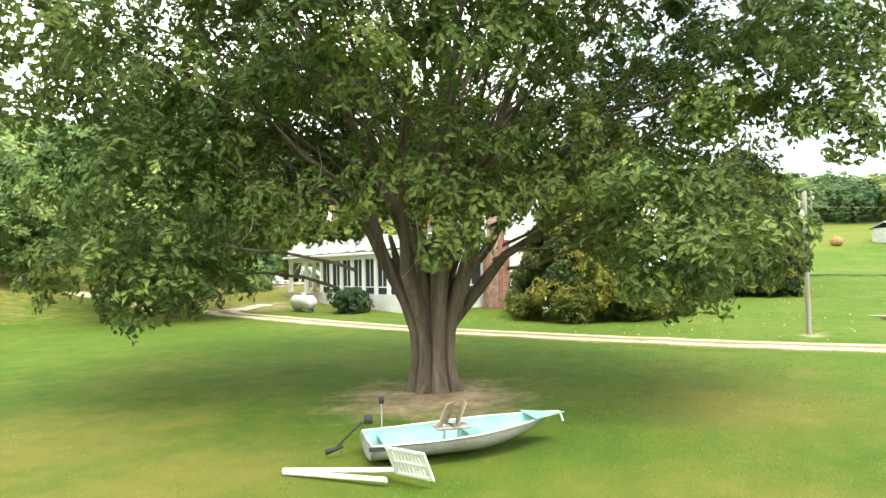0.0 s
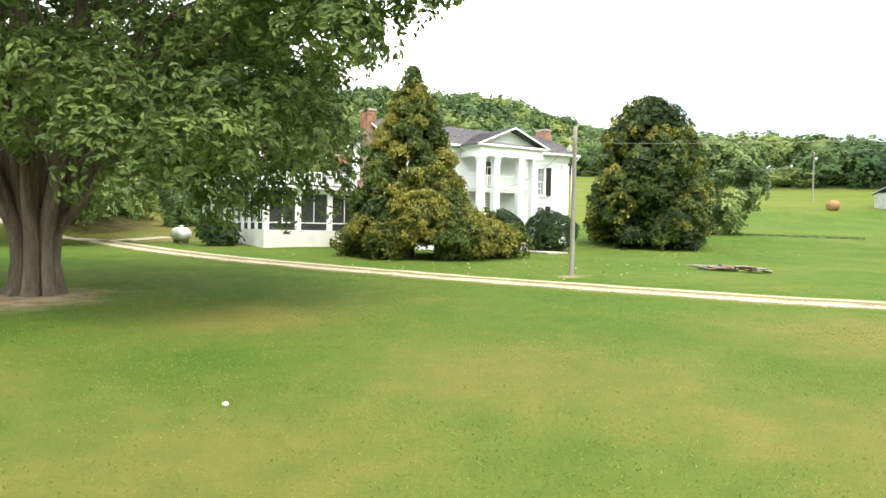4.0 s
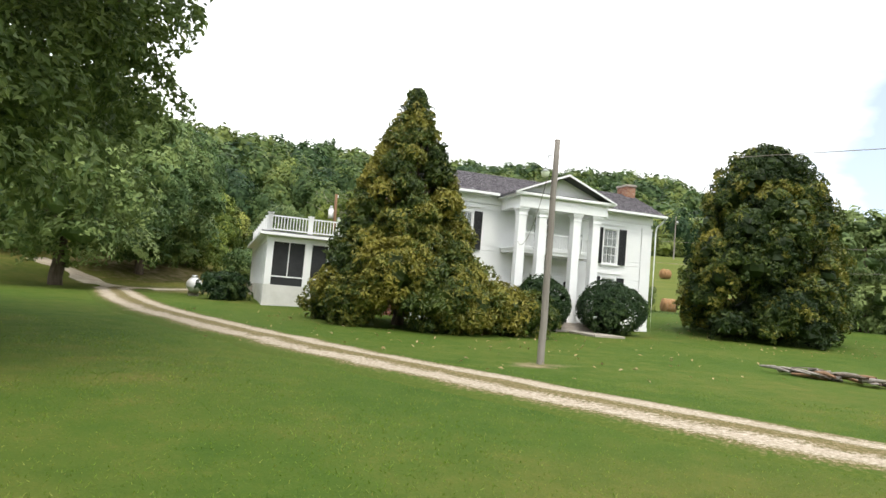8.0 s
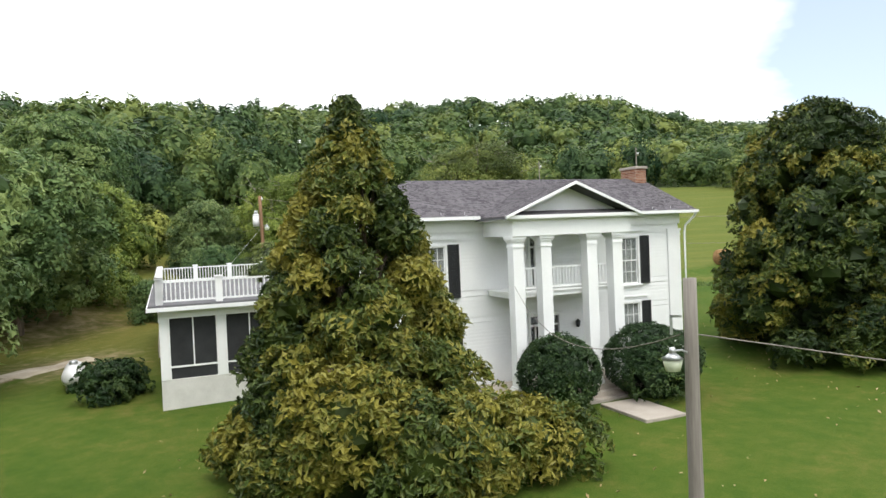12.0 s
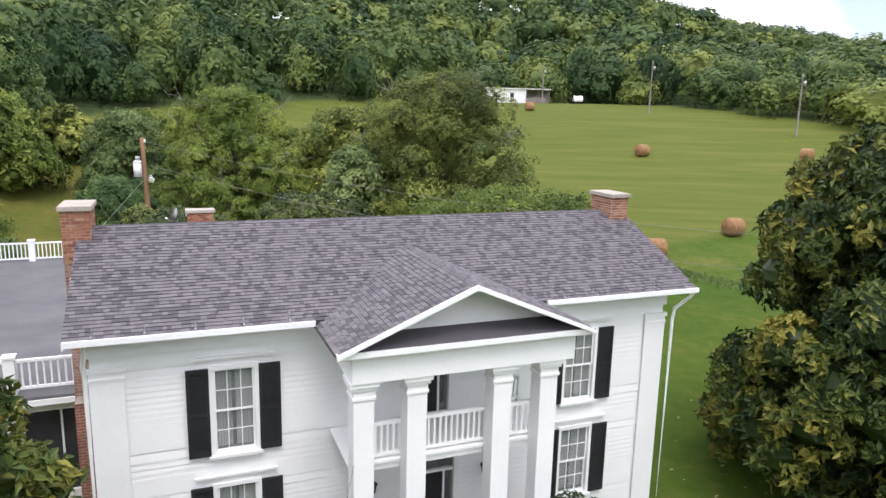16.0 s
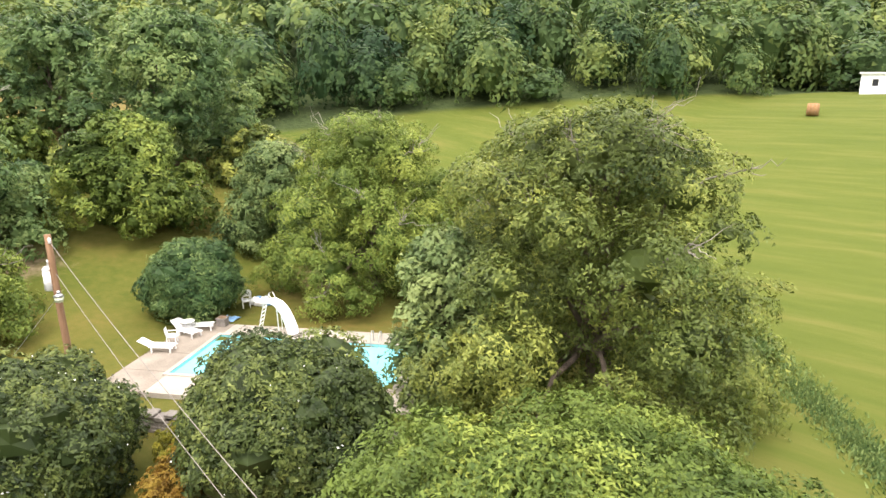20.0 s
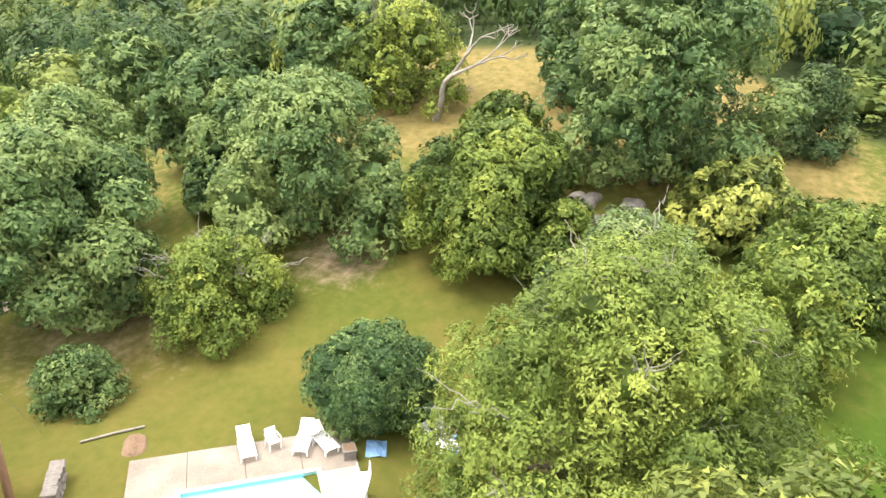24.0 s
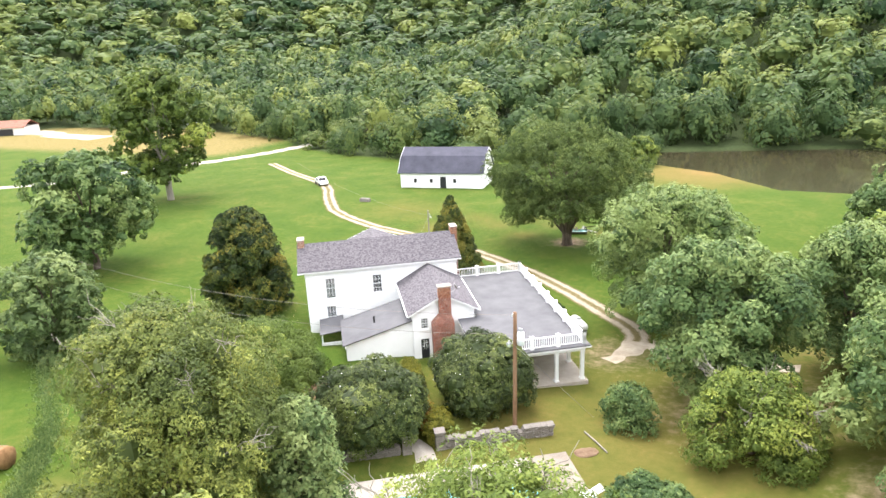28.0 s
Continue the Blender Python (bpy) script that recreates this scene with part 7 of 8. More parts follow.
def build_frame():
    fx, fy = -2.0, 10.75
    fr = thing("backboard_frame", pose(fx, fy, z_at(fx, fy) + 0.06, 0, 0, -18), "fallen white pole frame with a slatted board lying on grass", "frame")
    for a, b in (((-1.05, 0.12, 0.02), (0.85, 0.32, 0.1)), ((-1.0, 0.05, 0.02), (0.85, -0.04, 0.05))):
        V, F = tube_arrays([a, (np.array(a) + b) / 2, b], [0.045] * 3, 8)
        place("pole", mesh_from("pole", V, F, WHITE_OLD, smooth_faces=True), fr, "white painted pole")
    m = pose(1.2, 0.05, 0.3, 0, -28, 72) @ Matrix.Scale(0.9, 4)
    brd = part("board", boxes((-0.02, 0.02, -0.42, 0.42, -0.3, -0.24), (-0.02, 0.02, -0.42, 0.42, 0.24, 0.3), (-0.02, 0.02, -0.42, -0.36, -0.24, 0.24), (-0.02, 0.02, 0.36, 0.42, -0.24, 0.24), (-0.02, 0.02, -0.36, 0.36, -0.03, 0.03)), WHITE_OLD, fr, "weathered slatted board", m)
    for k in range(9):
        part("slat", boxes((-0.008, 0.008, -0.34 + k * 0.08, -0.285 + k * 0.08, -0.24, 0.24)), WHITE_OLD, brd)


build_boat()
build_frame()


# ---------------------------------------------------------------- poles, lamps and wires
def pole_mesh(h, r0, r1, lean=(0, 0), seed=1):
    rng = np.random.default_rng(seed)
    p = [(lean[0] * t + rng.normal(0, 0.006), lean[1] * t + rng.normal(0, 0.006), -0.4 + (h + 0.4) * t) for t in np.linspace(0, 1, 9)]
    V, F = tube_arrays(p, np.linspace(r0, r1, 9), 12)
    cap = np.arange(len(V) - 12, len(V))
    F = np.concatenate([F, [(cap[0], cap[1], cap[2], cap[3]), (cap[0], cap[3], cap[4], cap[5]), (cap[0], cap[5], cap[6], cap[7]), (cap[0], cap[7], cap[8], cap[9]), (cap[0], cap[9], cap[10], cap[11])]])
    return V, F


def lamp_glass():
    m, nt, p = mat("ribbed_lamp_glass")
    p.inputs["Base Color"].default_value = (0.75, 0.8, 0.62, 1)
    p.inputs["Roughness"].default_value = 0.35
    p.inputs["Transmission Weight"].default_value = 0.35
    return m


LAMPGLASS = lamp_glass()


def yard_lamp(parent, m):
    """Barn light: arm, hood and ribbed glass bowl, hanging at the end of its arm along x."""
    V, F = tube_arrays([(0, 0, 0), (0.12, 0, 0.06), (0.28, 0, 0.06)], [0.022] * 3, 8)
    arm = place("lamp_arm", mesh_from("lamp_arm", V, F, METAL, smooth_faces=True), parent, "", m)
    bm = bmesh.new()
    cyl(bm, 0.07, 0.05, 0.02, 0.13, 12, Matrix.Translation((0.33, 0, 0)))
    cyl(bm, 0.2, 0.07, -0.08, 0.02, 18, Matrix.Translation((0.33, 0, 0)))
    part("lamp_hood", bm, METAL, arm, "grey metal lamp hood")
    bm = bmesh.new()
    cyl(bm, 0.13, 0.185, -0.3, -0.08, 18, Matrix.Translation((0.33, 0, 0)))
    part("lamp_bowl", bm, LAMPGLASS, arm, "ribbed glass lamp bowl")


PX, PY = 14.97, 27.95
PZ0 = z_at(PX, PY)
lp = thing("light_pole", pose(PX, PY, PZ0), "grey weathered wooden pole with a glass-bowled yard lamp", "street lamp")
V, F = pole_mesh(5.9, 0.1, 0.075, (0.02, 0.0), 2)
place("pole", mesh_from("pole", V, F, WOOD_GREY, smooth_faces=True), lp)
yard_lamp(lp, pose(-0.04, -0.06, 5.05, 0, 0, 215) @ Matrix.Scale(0.62, 4))
part("bracket", boxes((-0.2, -0.08, -0.02, 0.02, 5.45, 5.48), (-0.21, -0.18, -0.02, 0.02, 5.25, 5.48)), METAL, lp)
lx, ly = to_world(5.2, -1.85)
wire("service_wire", sag((PX - 0.1, PY, PZ0 + 5.25), (lx, ly, 5.2), 0.9, 18), 0.008, WOOD_GREY, "thin twisted service wire from the lamp pole to the house")
wire("service_wire", sag((PX + 0.1, PY, PZ0 + 5.25), (52, 6, 7.5), 1.2, 18), 0.008, WOOD_GREY, "thin twisted service wire leaving the lamp pole")

UX, UY = -10.1, 65.4
UZ = z_at(UX, UY)
up = thing("utility_pole", pose(UX, UY, UZ), "brown wooden utility pole with a transformer and yard lamp", "utility pole")
V, F = pole_mesh(8.4, 0.16, 0.12, (-0.05, -0.3), 3)
place("pole", mesh_from("pole", V, F, WOOD_BROWN, smooth_faces=True), up)
bm = bmesh.new()
cyl(bm, 0.24, 0.24, 6.2, 7.0, 18, Matrix.Translation((-0.42, -0.3, 0)))
cyl(bm, 0.26, 0.18, 7.0, 7.1, 18, Matrix.Translation((-0.42, -0.3, 0)))
tr_ = part("transformer", bm, PLASTIC, up, "pale grey transformer can")
for k in range(3):
    bm = bmesh.new()
    cyl(bm, 0.05, 0.03, 7.1, 7.35, 8, Matrix.Translation((-0.52 + 0.1 * k, -0.3, 0)))
    part("bushing", bm, METAL, tr_)
part("mount", boxes((-0.22, -0.05, -0.33, -0.22, 6.3, 6.36), (-0.22, -0.05, -0.33, -0.22, 6.8, 6.86)), METAL, up)
yard_lamp(up, pose(0.1, -0.2, 6.2, 0, 0, -20))
bm = bmesh.new()
cyl(bm, 0.06, 0.04, 8.1, 8.3, 10, Matrix.Translation((0.12, -0.3, 0)))
part("insulator", bm, PLASTIC, up)
for a, b, d in (((UX, UY - 0.3, UZ + 8.2), (38, 61, 8.0), 1.4), ((UX, UY - 0.2, UZ + 6.9), (38, 61.5, 6.4), 1.5)):
    wire("power_line", sag(a, b, d, 20), 0.011, WOOD_GREY, "thin grey overhead power line")
wire("guy_wire", sag((UX - 0.1, UY, UZ + 6.2), (UX - 4.5, UY - 3.5, z_at(UX - 4.5, UY - 3.5)), 0.0, 6), 0.01, METAL, "thin steel guy wire of the utility pole")

for _x, _y, _h in ((20.4, 148.0, 8.2), (38.3, 130.2, 8.0), (1.5, 164.5, 7.0), (62, 112, 8.0)):
    e = thing("utility_pole", pose(_x, _y, z_at(_x, _y)), "pale wooden utility pole at the field's edge", "utility pole", "far poles")
    V, F = pole_mesh(_h, 0.14, 0.1, (0, 0), int(_x * 3 + 7))
    place("pole", mesh_from("pole", V, F, WOOD_GREY, smooth_faces=True), e)
    part("crossarm", boxes((-0.1, 0.1, -0.6, 0.6, _h - 0.5, _h - 0.4)), WOOD_GREY, e)
    bm = bmesh.new()
    cyl(bm, 0.18, 0.18, _h - 1.5, _h - 0.9, 10, Matrix.Translation((0.3, 0, 0)))
    part("transformer", bm, METAL, e)


# ---------------------------------------------------------------- front garden things
def build_tank():
    x, y = -9.3, 45.6
    e = thing("gas_tank", pose(x, y, z_at(x, y), 0, 0, 129), "rounded silver propane tank on the lawn", "gas tank")
    prof = [(-1.4, 0.0), (-1.37, 0.18), (-1.25, 0.34), (-1.0, 0.45), (1.0, 0.45), (1.25, 0.34), (1.37, 0.18), (1.4, 0.0)]
    V, F = tube_arrays([(px, 0, 0.62) for px, _ in prof], [max(r, 0.01) for _, r in prof], 20)
    place("tank", mesh_from("tank", V, F, SILVER, smooth_faces=True), e)
    bm = bmesh.new()
    cyl(bm, 0.18, 0.17, 1.05, 1.22, 14)
    part("dome", bm, METAL, e)
    for s in (-0.8, 0.8):
        part("foot", boxes((s - 0.06, s + 0.06, -0.3, 0.3, -0.05, 0.24), bevel=0.01), CONCRETE, e)


build_tank()


def build_debris():
    rng = random.Random(9)
    e = thing("brush_pile", pose(22.4, 32.0, z_at(22.4, 32.0), 0, 0, -42), "low pile of weathered logs and split boards on the lawn", "wood pile")
    for k in range(34):
        L = rng.uniform(0.4, 1.3)
        a = rng.uniform(-0.5, 0.5)
        cx, cy, cz = rng.uniform(-1.5, 1.5), rng.uniform(-0.35, 0.35), rng.uniform(0.03, 0.22)
        if k % 3:
            V, F = tube_arrays([(cx - L / 2, cy - a * L / 2, cz), (cx, cy + rng.uniform(-0.04, 0.04), cz + 0.03), (cx + L / 2, cy + a * L / 2, cz + rng.uniform(-0.05, 0.05))], [rng.uniform(0.03, 0.08), 0.06, 0.035], 7)
            place("log", mesh_from("log", V, F, rng.choice([BARK, WOOD_GREY, WOOD_BROWN, BARK_PALE]), smooth_faces=True), e)
        else:
            part("board", boxes((-L / 2, L / 2, -0.07, 0.07, -0.012, 0.012)), rng.choice([WOOD_GREY, BARK_PALE]), e, "", pose(cx, cy, cz + 0.06, rng.uniform(-15, 15), rng.uniform(-8, 8), rng.uniform(-40, 40)))


build_debris()
for _x, _y in ((8.6, 8.6),):
    bm = bmesh.new()
    bmesh.ops.create_icosphere(bm, subdivisions=2, radius=0.04)
    for v in bm.verts:
        v.co.z *= 0.7
        v.co *= 1 + 0.1 * noise.noise(v.co * 20)
    tagged(part("white_ball", bm, PLASTIC, None, "", pose(_x, _y, z_at(_x, _y) + 0.025)), "small white ball lying on the grass", "ball")


# ---------------------------------------------------------------- pool terrace
ZP = 2.42


def build_pool():
    U0, U1, V0, V1 = 1.05, 12.1, 33.95, 39.3
    D0, D1, E0, E1 = -1.5, 13.4, 31.9, 41.05
    e = thing("swimming_pool", HOUSE, "turquoise in-ground swimming pool with a pale concrete surround", "pool")
    k = 0
    for a, b, c, d in ((D0, U0, E0, E1), (U1, D1, E0, E1), (U0, U1, E0, V0), (U0, U1, V1, E1)):
        nu, nv = max(1, round((b - a) / 2.4)), max(1, round((d - c) / 2.4))
        for i in range(nu):
            for j in range(nv):
                x0, x1 = a + (b - a) * i / nu, a + (b - a) * (i + 1) / nu
                y0, y1 = c + (d - c) * j / nv, c + (d - c) * (j + 1) / nv
                part("deck_slab", boxes((x0 + 0.012, x1 - 0.012, y0 + 0.012, y1 - 0.012, ZP - 0.5, ZP + 0.006 * ((k * 7) % 3)), bevel=0.008), CONCRETE_OLD if a == D0 else CONCRETE, e)
                k += 1
    part("deck_bed", boxes((D0 + 0.02, U0 - 0.1, E0 + 0.02, E1 - 0.02, ZP - 0.6, ZP - 0.03), (U1 + 0.1, D1 - 0.02, E0 + 0.02, E1 - 0.02, ZP - 0.6, ZP - 0.03), (U0 - 0.1, U1 + 0.1, E0 + 0.02, V0 - 0.1, ZP - 0.6, ZP - 0.03), (U0 - 0.1, U1 + 0.1, V1 + 0.1, E1 - 0.02, ZP - 0.6, ZP - 0.03)), DIRT, e)
    part("coping", boxes((U0 - 0.2, U0 + 0.03, V0 - 0.2, V1 + 0.2, ZP + 0.014, ZP + 0.06), (U1 - 0.03, U1 + 0.2, V0 - 0.2, V1 + 0.2, ZP + 0.014, ZP + 0.06), (U0 + 0.03, U1 - 0.03, V0 - 0.2, V0 + 0.03, ZP + 0.014, ZP + 0.06), (U0 + 0.03, U1 - 0.03, V1 - 0.03, V1 + 0.2, ZP + 0.014, ZP + 0.06), bevel=0.01), CONCRETE, e, "pale pool coping")
    part("basin", boxes((U0 - 0.05, U0, V0, V1, ZP - 1.3, ZP), (U1, U1 + 0.05, V0, V1, ZP - 1.3, ZP), (U0, U1, V0 - 0.05, V0, ZP - 1.3, ZP), (U0, U1, V1, V1 + 0.05, ZP - 1.3, ZP)), POOL_TILE, e, "pale turquoise pool wall")
    part("water", boxes((U0, U1, V0, V1, ZP - 0.9, ZP - 0.13)), POOL_WATER, e, "clear turquoise water")
    for u in (9.9, 11.5):
        for s in (-0.22, 0.22):
            V, F = tube_arrays([(u + s, V1 - 0.1, ZP - 0.5), (u + s, V1 - 0.08, ZP + 0.5), (u + s, V1 + 0.12, ZP + 0.72), (u + s, V1 + 0.45, ZP + 0.6), (u + s, V1 + 0.5, ZP)], [0.025] * 5, 8)
            place("handrail", mesh_from("handrail", V, F, METAL, smooth_faces=True), e, "bent chrome pool handrail")


CONCRETE_OLD = noisy("stained_concrete", (0.15, 0.125, 0.1), (0.36, 0.31, 0.26), 0.5, 0.9, bump=0.2, fine=14.0)
POOL_TILE = noisy("pool_plaster", (0.22, 0.6, 0.68), (0.35, 0.78, 0.84), 2.0, 0.4, bump=0.05)
build_pool()


def build_slide():
    e = thing("pool_slide", HOUSE, "white curved pool slide with a ladder on the terrace", "slide")
    path = np.array([(3.25, 40.75, 1.55), (3.6, 40.7, 1.62), (4.05, 40.5, 1.5), (4.5, 40.2, 1.2), (4.85, 39.9, 0.8), (5.1, 39.65, 0.45), (5.25, 39.4, 0.3)]) + np.array([0, 0, ZP])
    bm = bmesh.new()
    prev = None
    for i, p in enumerate(path):
        d = path[min(i + 1, len(path) - 1)] - path[max(i - 1, 0)]
        n = np.array([-d[1], d[0], 0])
        n /= np.linalg.norm(n)
        cur = [bm.verts.new(tuple(p + n * s + np.array([0, 0, z]))) for s, z in ((-0.28, 0.17), (-0.26, 0.0), (-0.12, -0.03), (0.12, -0.03), (0.26, 0.0), (0.28, 0.17), (0.31, 0.17), (0.3, -0.03), (0.0, -0.08), (-0.3, -0.03), (-0.31, 0.17))]
        if prev:
            for k in range(len(cur)):
                f = bm.faces.new((prev[k], prev[(k + 1) % 11], cur[(k + 1) % 11], cur[k]))
                f.smooth = True
        prev = cur
    part("chute", bm, PLASTIC, e, "white moulded slide chute")
    for s in (-0.25, 0.25):
        V, F = tube_arrays([(2.75, 40.8 + s, ZP), (3.1, 40.78 + s, ZP + 1.4), (3.25, 40.77 + s, ZP + 2.0), (3.5, 40.74 + s, ZP + 2.1), (3.7, 40.72 + s, ZP + 1.7)], [0.025] * 5, 8)
        place("ladder_rail", mesh_from("ladder_rail", V, F, PLASTIC, smooth_faces=True), e)
        V, F = tube_arrays([(4.1, 40.45 + s, ZP), (4.0, 40.5 + s, ZP + 1.45)], [0.025] * 2, 8)
        place("strut", mesh_from("strut", V, F, PLASTIC, smooth_faces=True), e)
    for k in range(5):
        f = (k + 1) / 6
        part("rung", boxes((2.75 + 0.38 * f - 0.04, 2.75 + 0.38 * f + 0.04, 40.55, 41.02, ZP + 1.5 * f - 0.012, ZP + 1.5 * f + 0.012)), PLASTIC, e)


def lounger_at(u, v, rot, back=35):
    e = thing("sun_lounger", HOUSE @ pose(u, v, ZP + 0.01, 0, 0, rot), "white plastic sun lounger on the pool terrace", "lounger", "loungers")
    for k in range(12):
        part("slat", boxes((-0.285, 0.285, k * 0.1 - 0.6, k * 0.1 - 0.53, 0.3, 0.33)), PLASTIC, e)
    bk = part("backrest", boxes((-0.3, -0.24, 0, 0.7, -0.03, -0.014), (-0.24, 0.24, 0.64, 0.7, -0.03, -0.014), (0.24, 0.3, 0, 0.7, -0.03, -0.014)), PLASTIC, e, "", pose(0, 0.62, 0.32, back, 0, 0))
    for k in range(7):
        part("slat", boxes((-0.3, 0.3, k * 0.1, k * 0.1 + 0.07, -0.013, 0.015)), PLASTIC, bk)
    for s in (-0.31, 0.31):
        part("side_rail", boxes((s - 0.025, s + 0.025, -0.64, 0.64, 0.26, 0.34), bevel=0.008), PLASTIC, e)
        for y in (-0.5, 0.5):
            part("leg", boxes((s - 0.03, s + 0.03, y - 0.04, y + 0.04, 0, 0.26), bevel=0.006), PLASTIC, e)


def chair_at(u, v, z, rot):
    e = thing("garden_chair", HOUSE @ pose(u, v, z, 0, 0, rot), "white moulded plastic garden chair", "chair", "garden chairs")
    part("seat", boxes((-0.25, 0.25, -0.25, 0.22, 0.4, 0.43), bevel=0.01), PLASTIC, e)
    part("backrest", boxes((-0.25, 0.25, 0, 0.03, 0, 0.48), bevel=0.012), PLASTIC, e, "", pose(0, 0.22, 0.42, -12, 0, 0))
    for s in (-0.26, 0.26):
        part("armrest", boxes((s - 0.03, s + 0.03, -0.24, 0.26, 0.62, 0.65), bevel=0.008), PLASTIC, e)
        for y in (-0.22, 0.22):
            part("leg", boxes((s - 0.025, s + 0.025, y - 0.025, y + 0.025, 0, 0.62 if y < 0 else 0.42)), PLASTIC, e)


build_slide()
lounger_at(-0.75, 36.6, 95, 25)
lounger_at(-0.55, 38.9, 70, 40)
lounger_at(-0.35, 39.9, 110, 30)
chair_at(-0.9, 37.7, ZP, 110)
for _u, _v, _r in ((-0.9, 44.6, 30), (-0.1, 45.1, 200), (0.2, 44.4, 120)):
    _wx, _wy = to_world(_u, _v)
    chair_at(_u, _v, z_at(_wx, _wy), _r)
tb = thing("side_table", HOUSE @ pose(-0.9, 39.35, ZP), "small round white garden table", "table")
bm = bmesh.new()
cyl(bm, 0.38, 0.38, 0.66, 0.69, 20)
part("tabletop", bm, PLASTIC, tb)
for k in range(3):
    V, F = tube_arrays([(0.1 * math.cos(k * 2.1), 0.1 * math.sin(k * 2.1), 0.66), (0.3 * math.cos(k * 2.1), 0.3 * math.sin(k * 2.1), 0.0)], [0.02, 0.02], 6)
    place("leg", mesh_from("leg", V, F, PLASTIC), tb)
pt = thing("stone_planter", HOUSE @ pose(0.45, 40.75, ZP), "square tan stone planter on the terrace corner", "planter")
part("pot", boxes((-0.26, 0.26, -0.26, 0.26, 0, 0.42), (-0.3, 0.3, -0.3, 0.3, 0.42, 0.5), bevel=0.015), STONE, pt)
part("soil", boxes((-0.24, 0.24, -0.24, 0.24, 0.5, 0.505)), DIRT, pt)
BLUE = noisy("blue_tarpaulin", (0.12, 0.25, 0.5), (0.3, 0.5, 0.72), 2.0, 0.5, bump=0.4, fine=6.0)
_wx, _wy = to_world(0.2, 42.0)
bm = bmesh.new()
bmesh.ops.create_grid(bm, x_segments=14, y_segments=10, size=0.45)
for v in bm.verts:
    v.co.z = 0.1 + 0.16 * noise.noise(v.co * 2.2 + Vector((3, 1, 0))) + 0.06 * noise.noise(v.co * 6)
    v.co.x *= 1.2
bmesh.ops.solidify(bm, geom=bm.faces[:], thickness=0.02)
tagged(part("tarpaulin", bm, BLUE, None, "", pose(_wx, _wy, z_at(_wx, _wy), 0, 0, 20)), "crumpled blue tarpaulin beside the pool terrace", "tarpaulin")
V, F = tube_arrays([(0, 0, -0.2), (0, 0, 1.5)], [0.05, 0.05], 10)
_wx, _wy = to_world(-0.7, 43.9)
tagged(new("stand_pipe", mesh_from("stand_pipe", V, F, METAL, smooth_faces=True)), "grey upright stand pipe behind the pool", "pipe").matrix_basis = pose(_wx, _wy, z_at(_wx, _wy))


# ---------------------------------------------------------------- stone wall and back garden
def build_wall(u0, u1, v, h, seed):
    rng = random.Random(seed)
    e = thing("stone_wall", HOUSE, "low dry-laid grey field-stone wall across the back lawn", "stone wall")
    kinds = []
    for k in range(7):
        bm = bmesh.new()
        box(bm, -0.5, 0.5, -0.5, 0.5, -0.5, 0.5, bevel=0.09)
        for q in bm.verts:
            q.co += Vector((rng.uniform(-0.05, 0.05), rng.uniform(-0.04, 0.04), rng.uniform(-0.06, 0.06)))
        me = bpy.data.meshes.new("stone")
        bm.to_mesh(me)
        bm.free()
        me.materials.append(STONE)
        kinds.append(me)
    z = 0.0
    while z < h:
        ch = rng.uniform(0.11, 0.17)
        u = u0 + rng.uniform(0, 0.1)
        while u < u1:
            w = rng.uniform(0.25, 0.55)
            wx, wy = to_world(u + w / 2, v)
            if not (z > h - 0.2 and rng.random() < 0.25):
                ob = place("stone", rng.choice(kinds), e)
                ob.matrix_basis = pose(u + w / 2, v + rng.uniform(-0.03, 0.03), z_at(wx, wy) - 0.05 + z + ch / 2, rng.uniform(-2, 2), rng.uniform(-3, 3), rng.uniform(-3, 3)) @ Matrix.Diagonal((w * 0.98, 0.5 + rng.uniform(-0.05, 0.08), ch, 1))
            u += w
        z += ch


def gate_post(u, v):
    wx, wy = to_world(u, v)
    e = thing("gate_post", HOUSE @ pose(u, v, z_at(wx, wy) - 0.1), "square grey stone gate post", "gate post", "gate posts")
    for k in range(6):
        part("stone", boxes((-0.3 + 0.01 * (k % 2), 0.3 - 0.012 * (k % 3), -0.3, 0.3 - 0.01 * (k % 2), 0.22 * k + 0.004, 0.22 * k + 0.215), bevel=0.02), STONE, e)
    part("cap_stone", boxes((-0.36, 0.36, -0.36, 0.36, 1.33, 1.43), bevel=0.02), STONE, e)


build_wall(-1.6, 5.7, 29.3, 0.75, 3)
build_wall(8.6, 13.2, 29.3, 0.75, 4)
gate_post(6.05, 29.3)
gate_post(8.2, 29.3)
strip("garden_path", [to_world(7.9 - 0.8 * (v > 28), v) for v in (25.2, 26.4, 27.6, 29.3, 31.6)], 1.4, CONCRETE, "pale path through the garden gate", "path", rise=0.06, wob=0.05, seed=31)
LEAF_RUST = leaf_mat("rusty_hedge_leaves", (0.09, 0.06, 0.015), (0.26, 0.15, 0.03), (0.42, 0.3, 0.06))
LEAF_GOLD = leaf_mat("golden_hedge_leaves", (0.09, 0.1, 0.018), (0.24, 0.24, 0.035), (0.44, 0.38, 0.06))
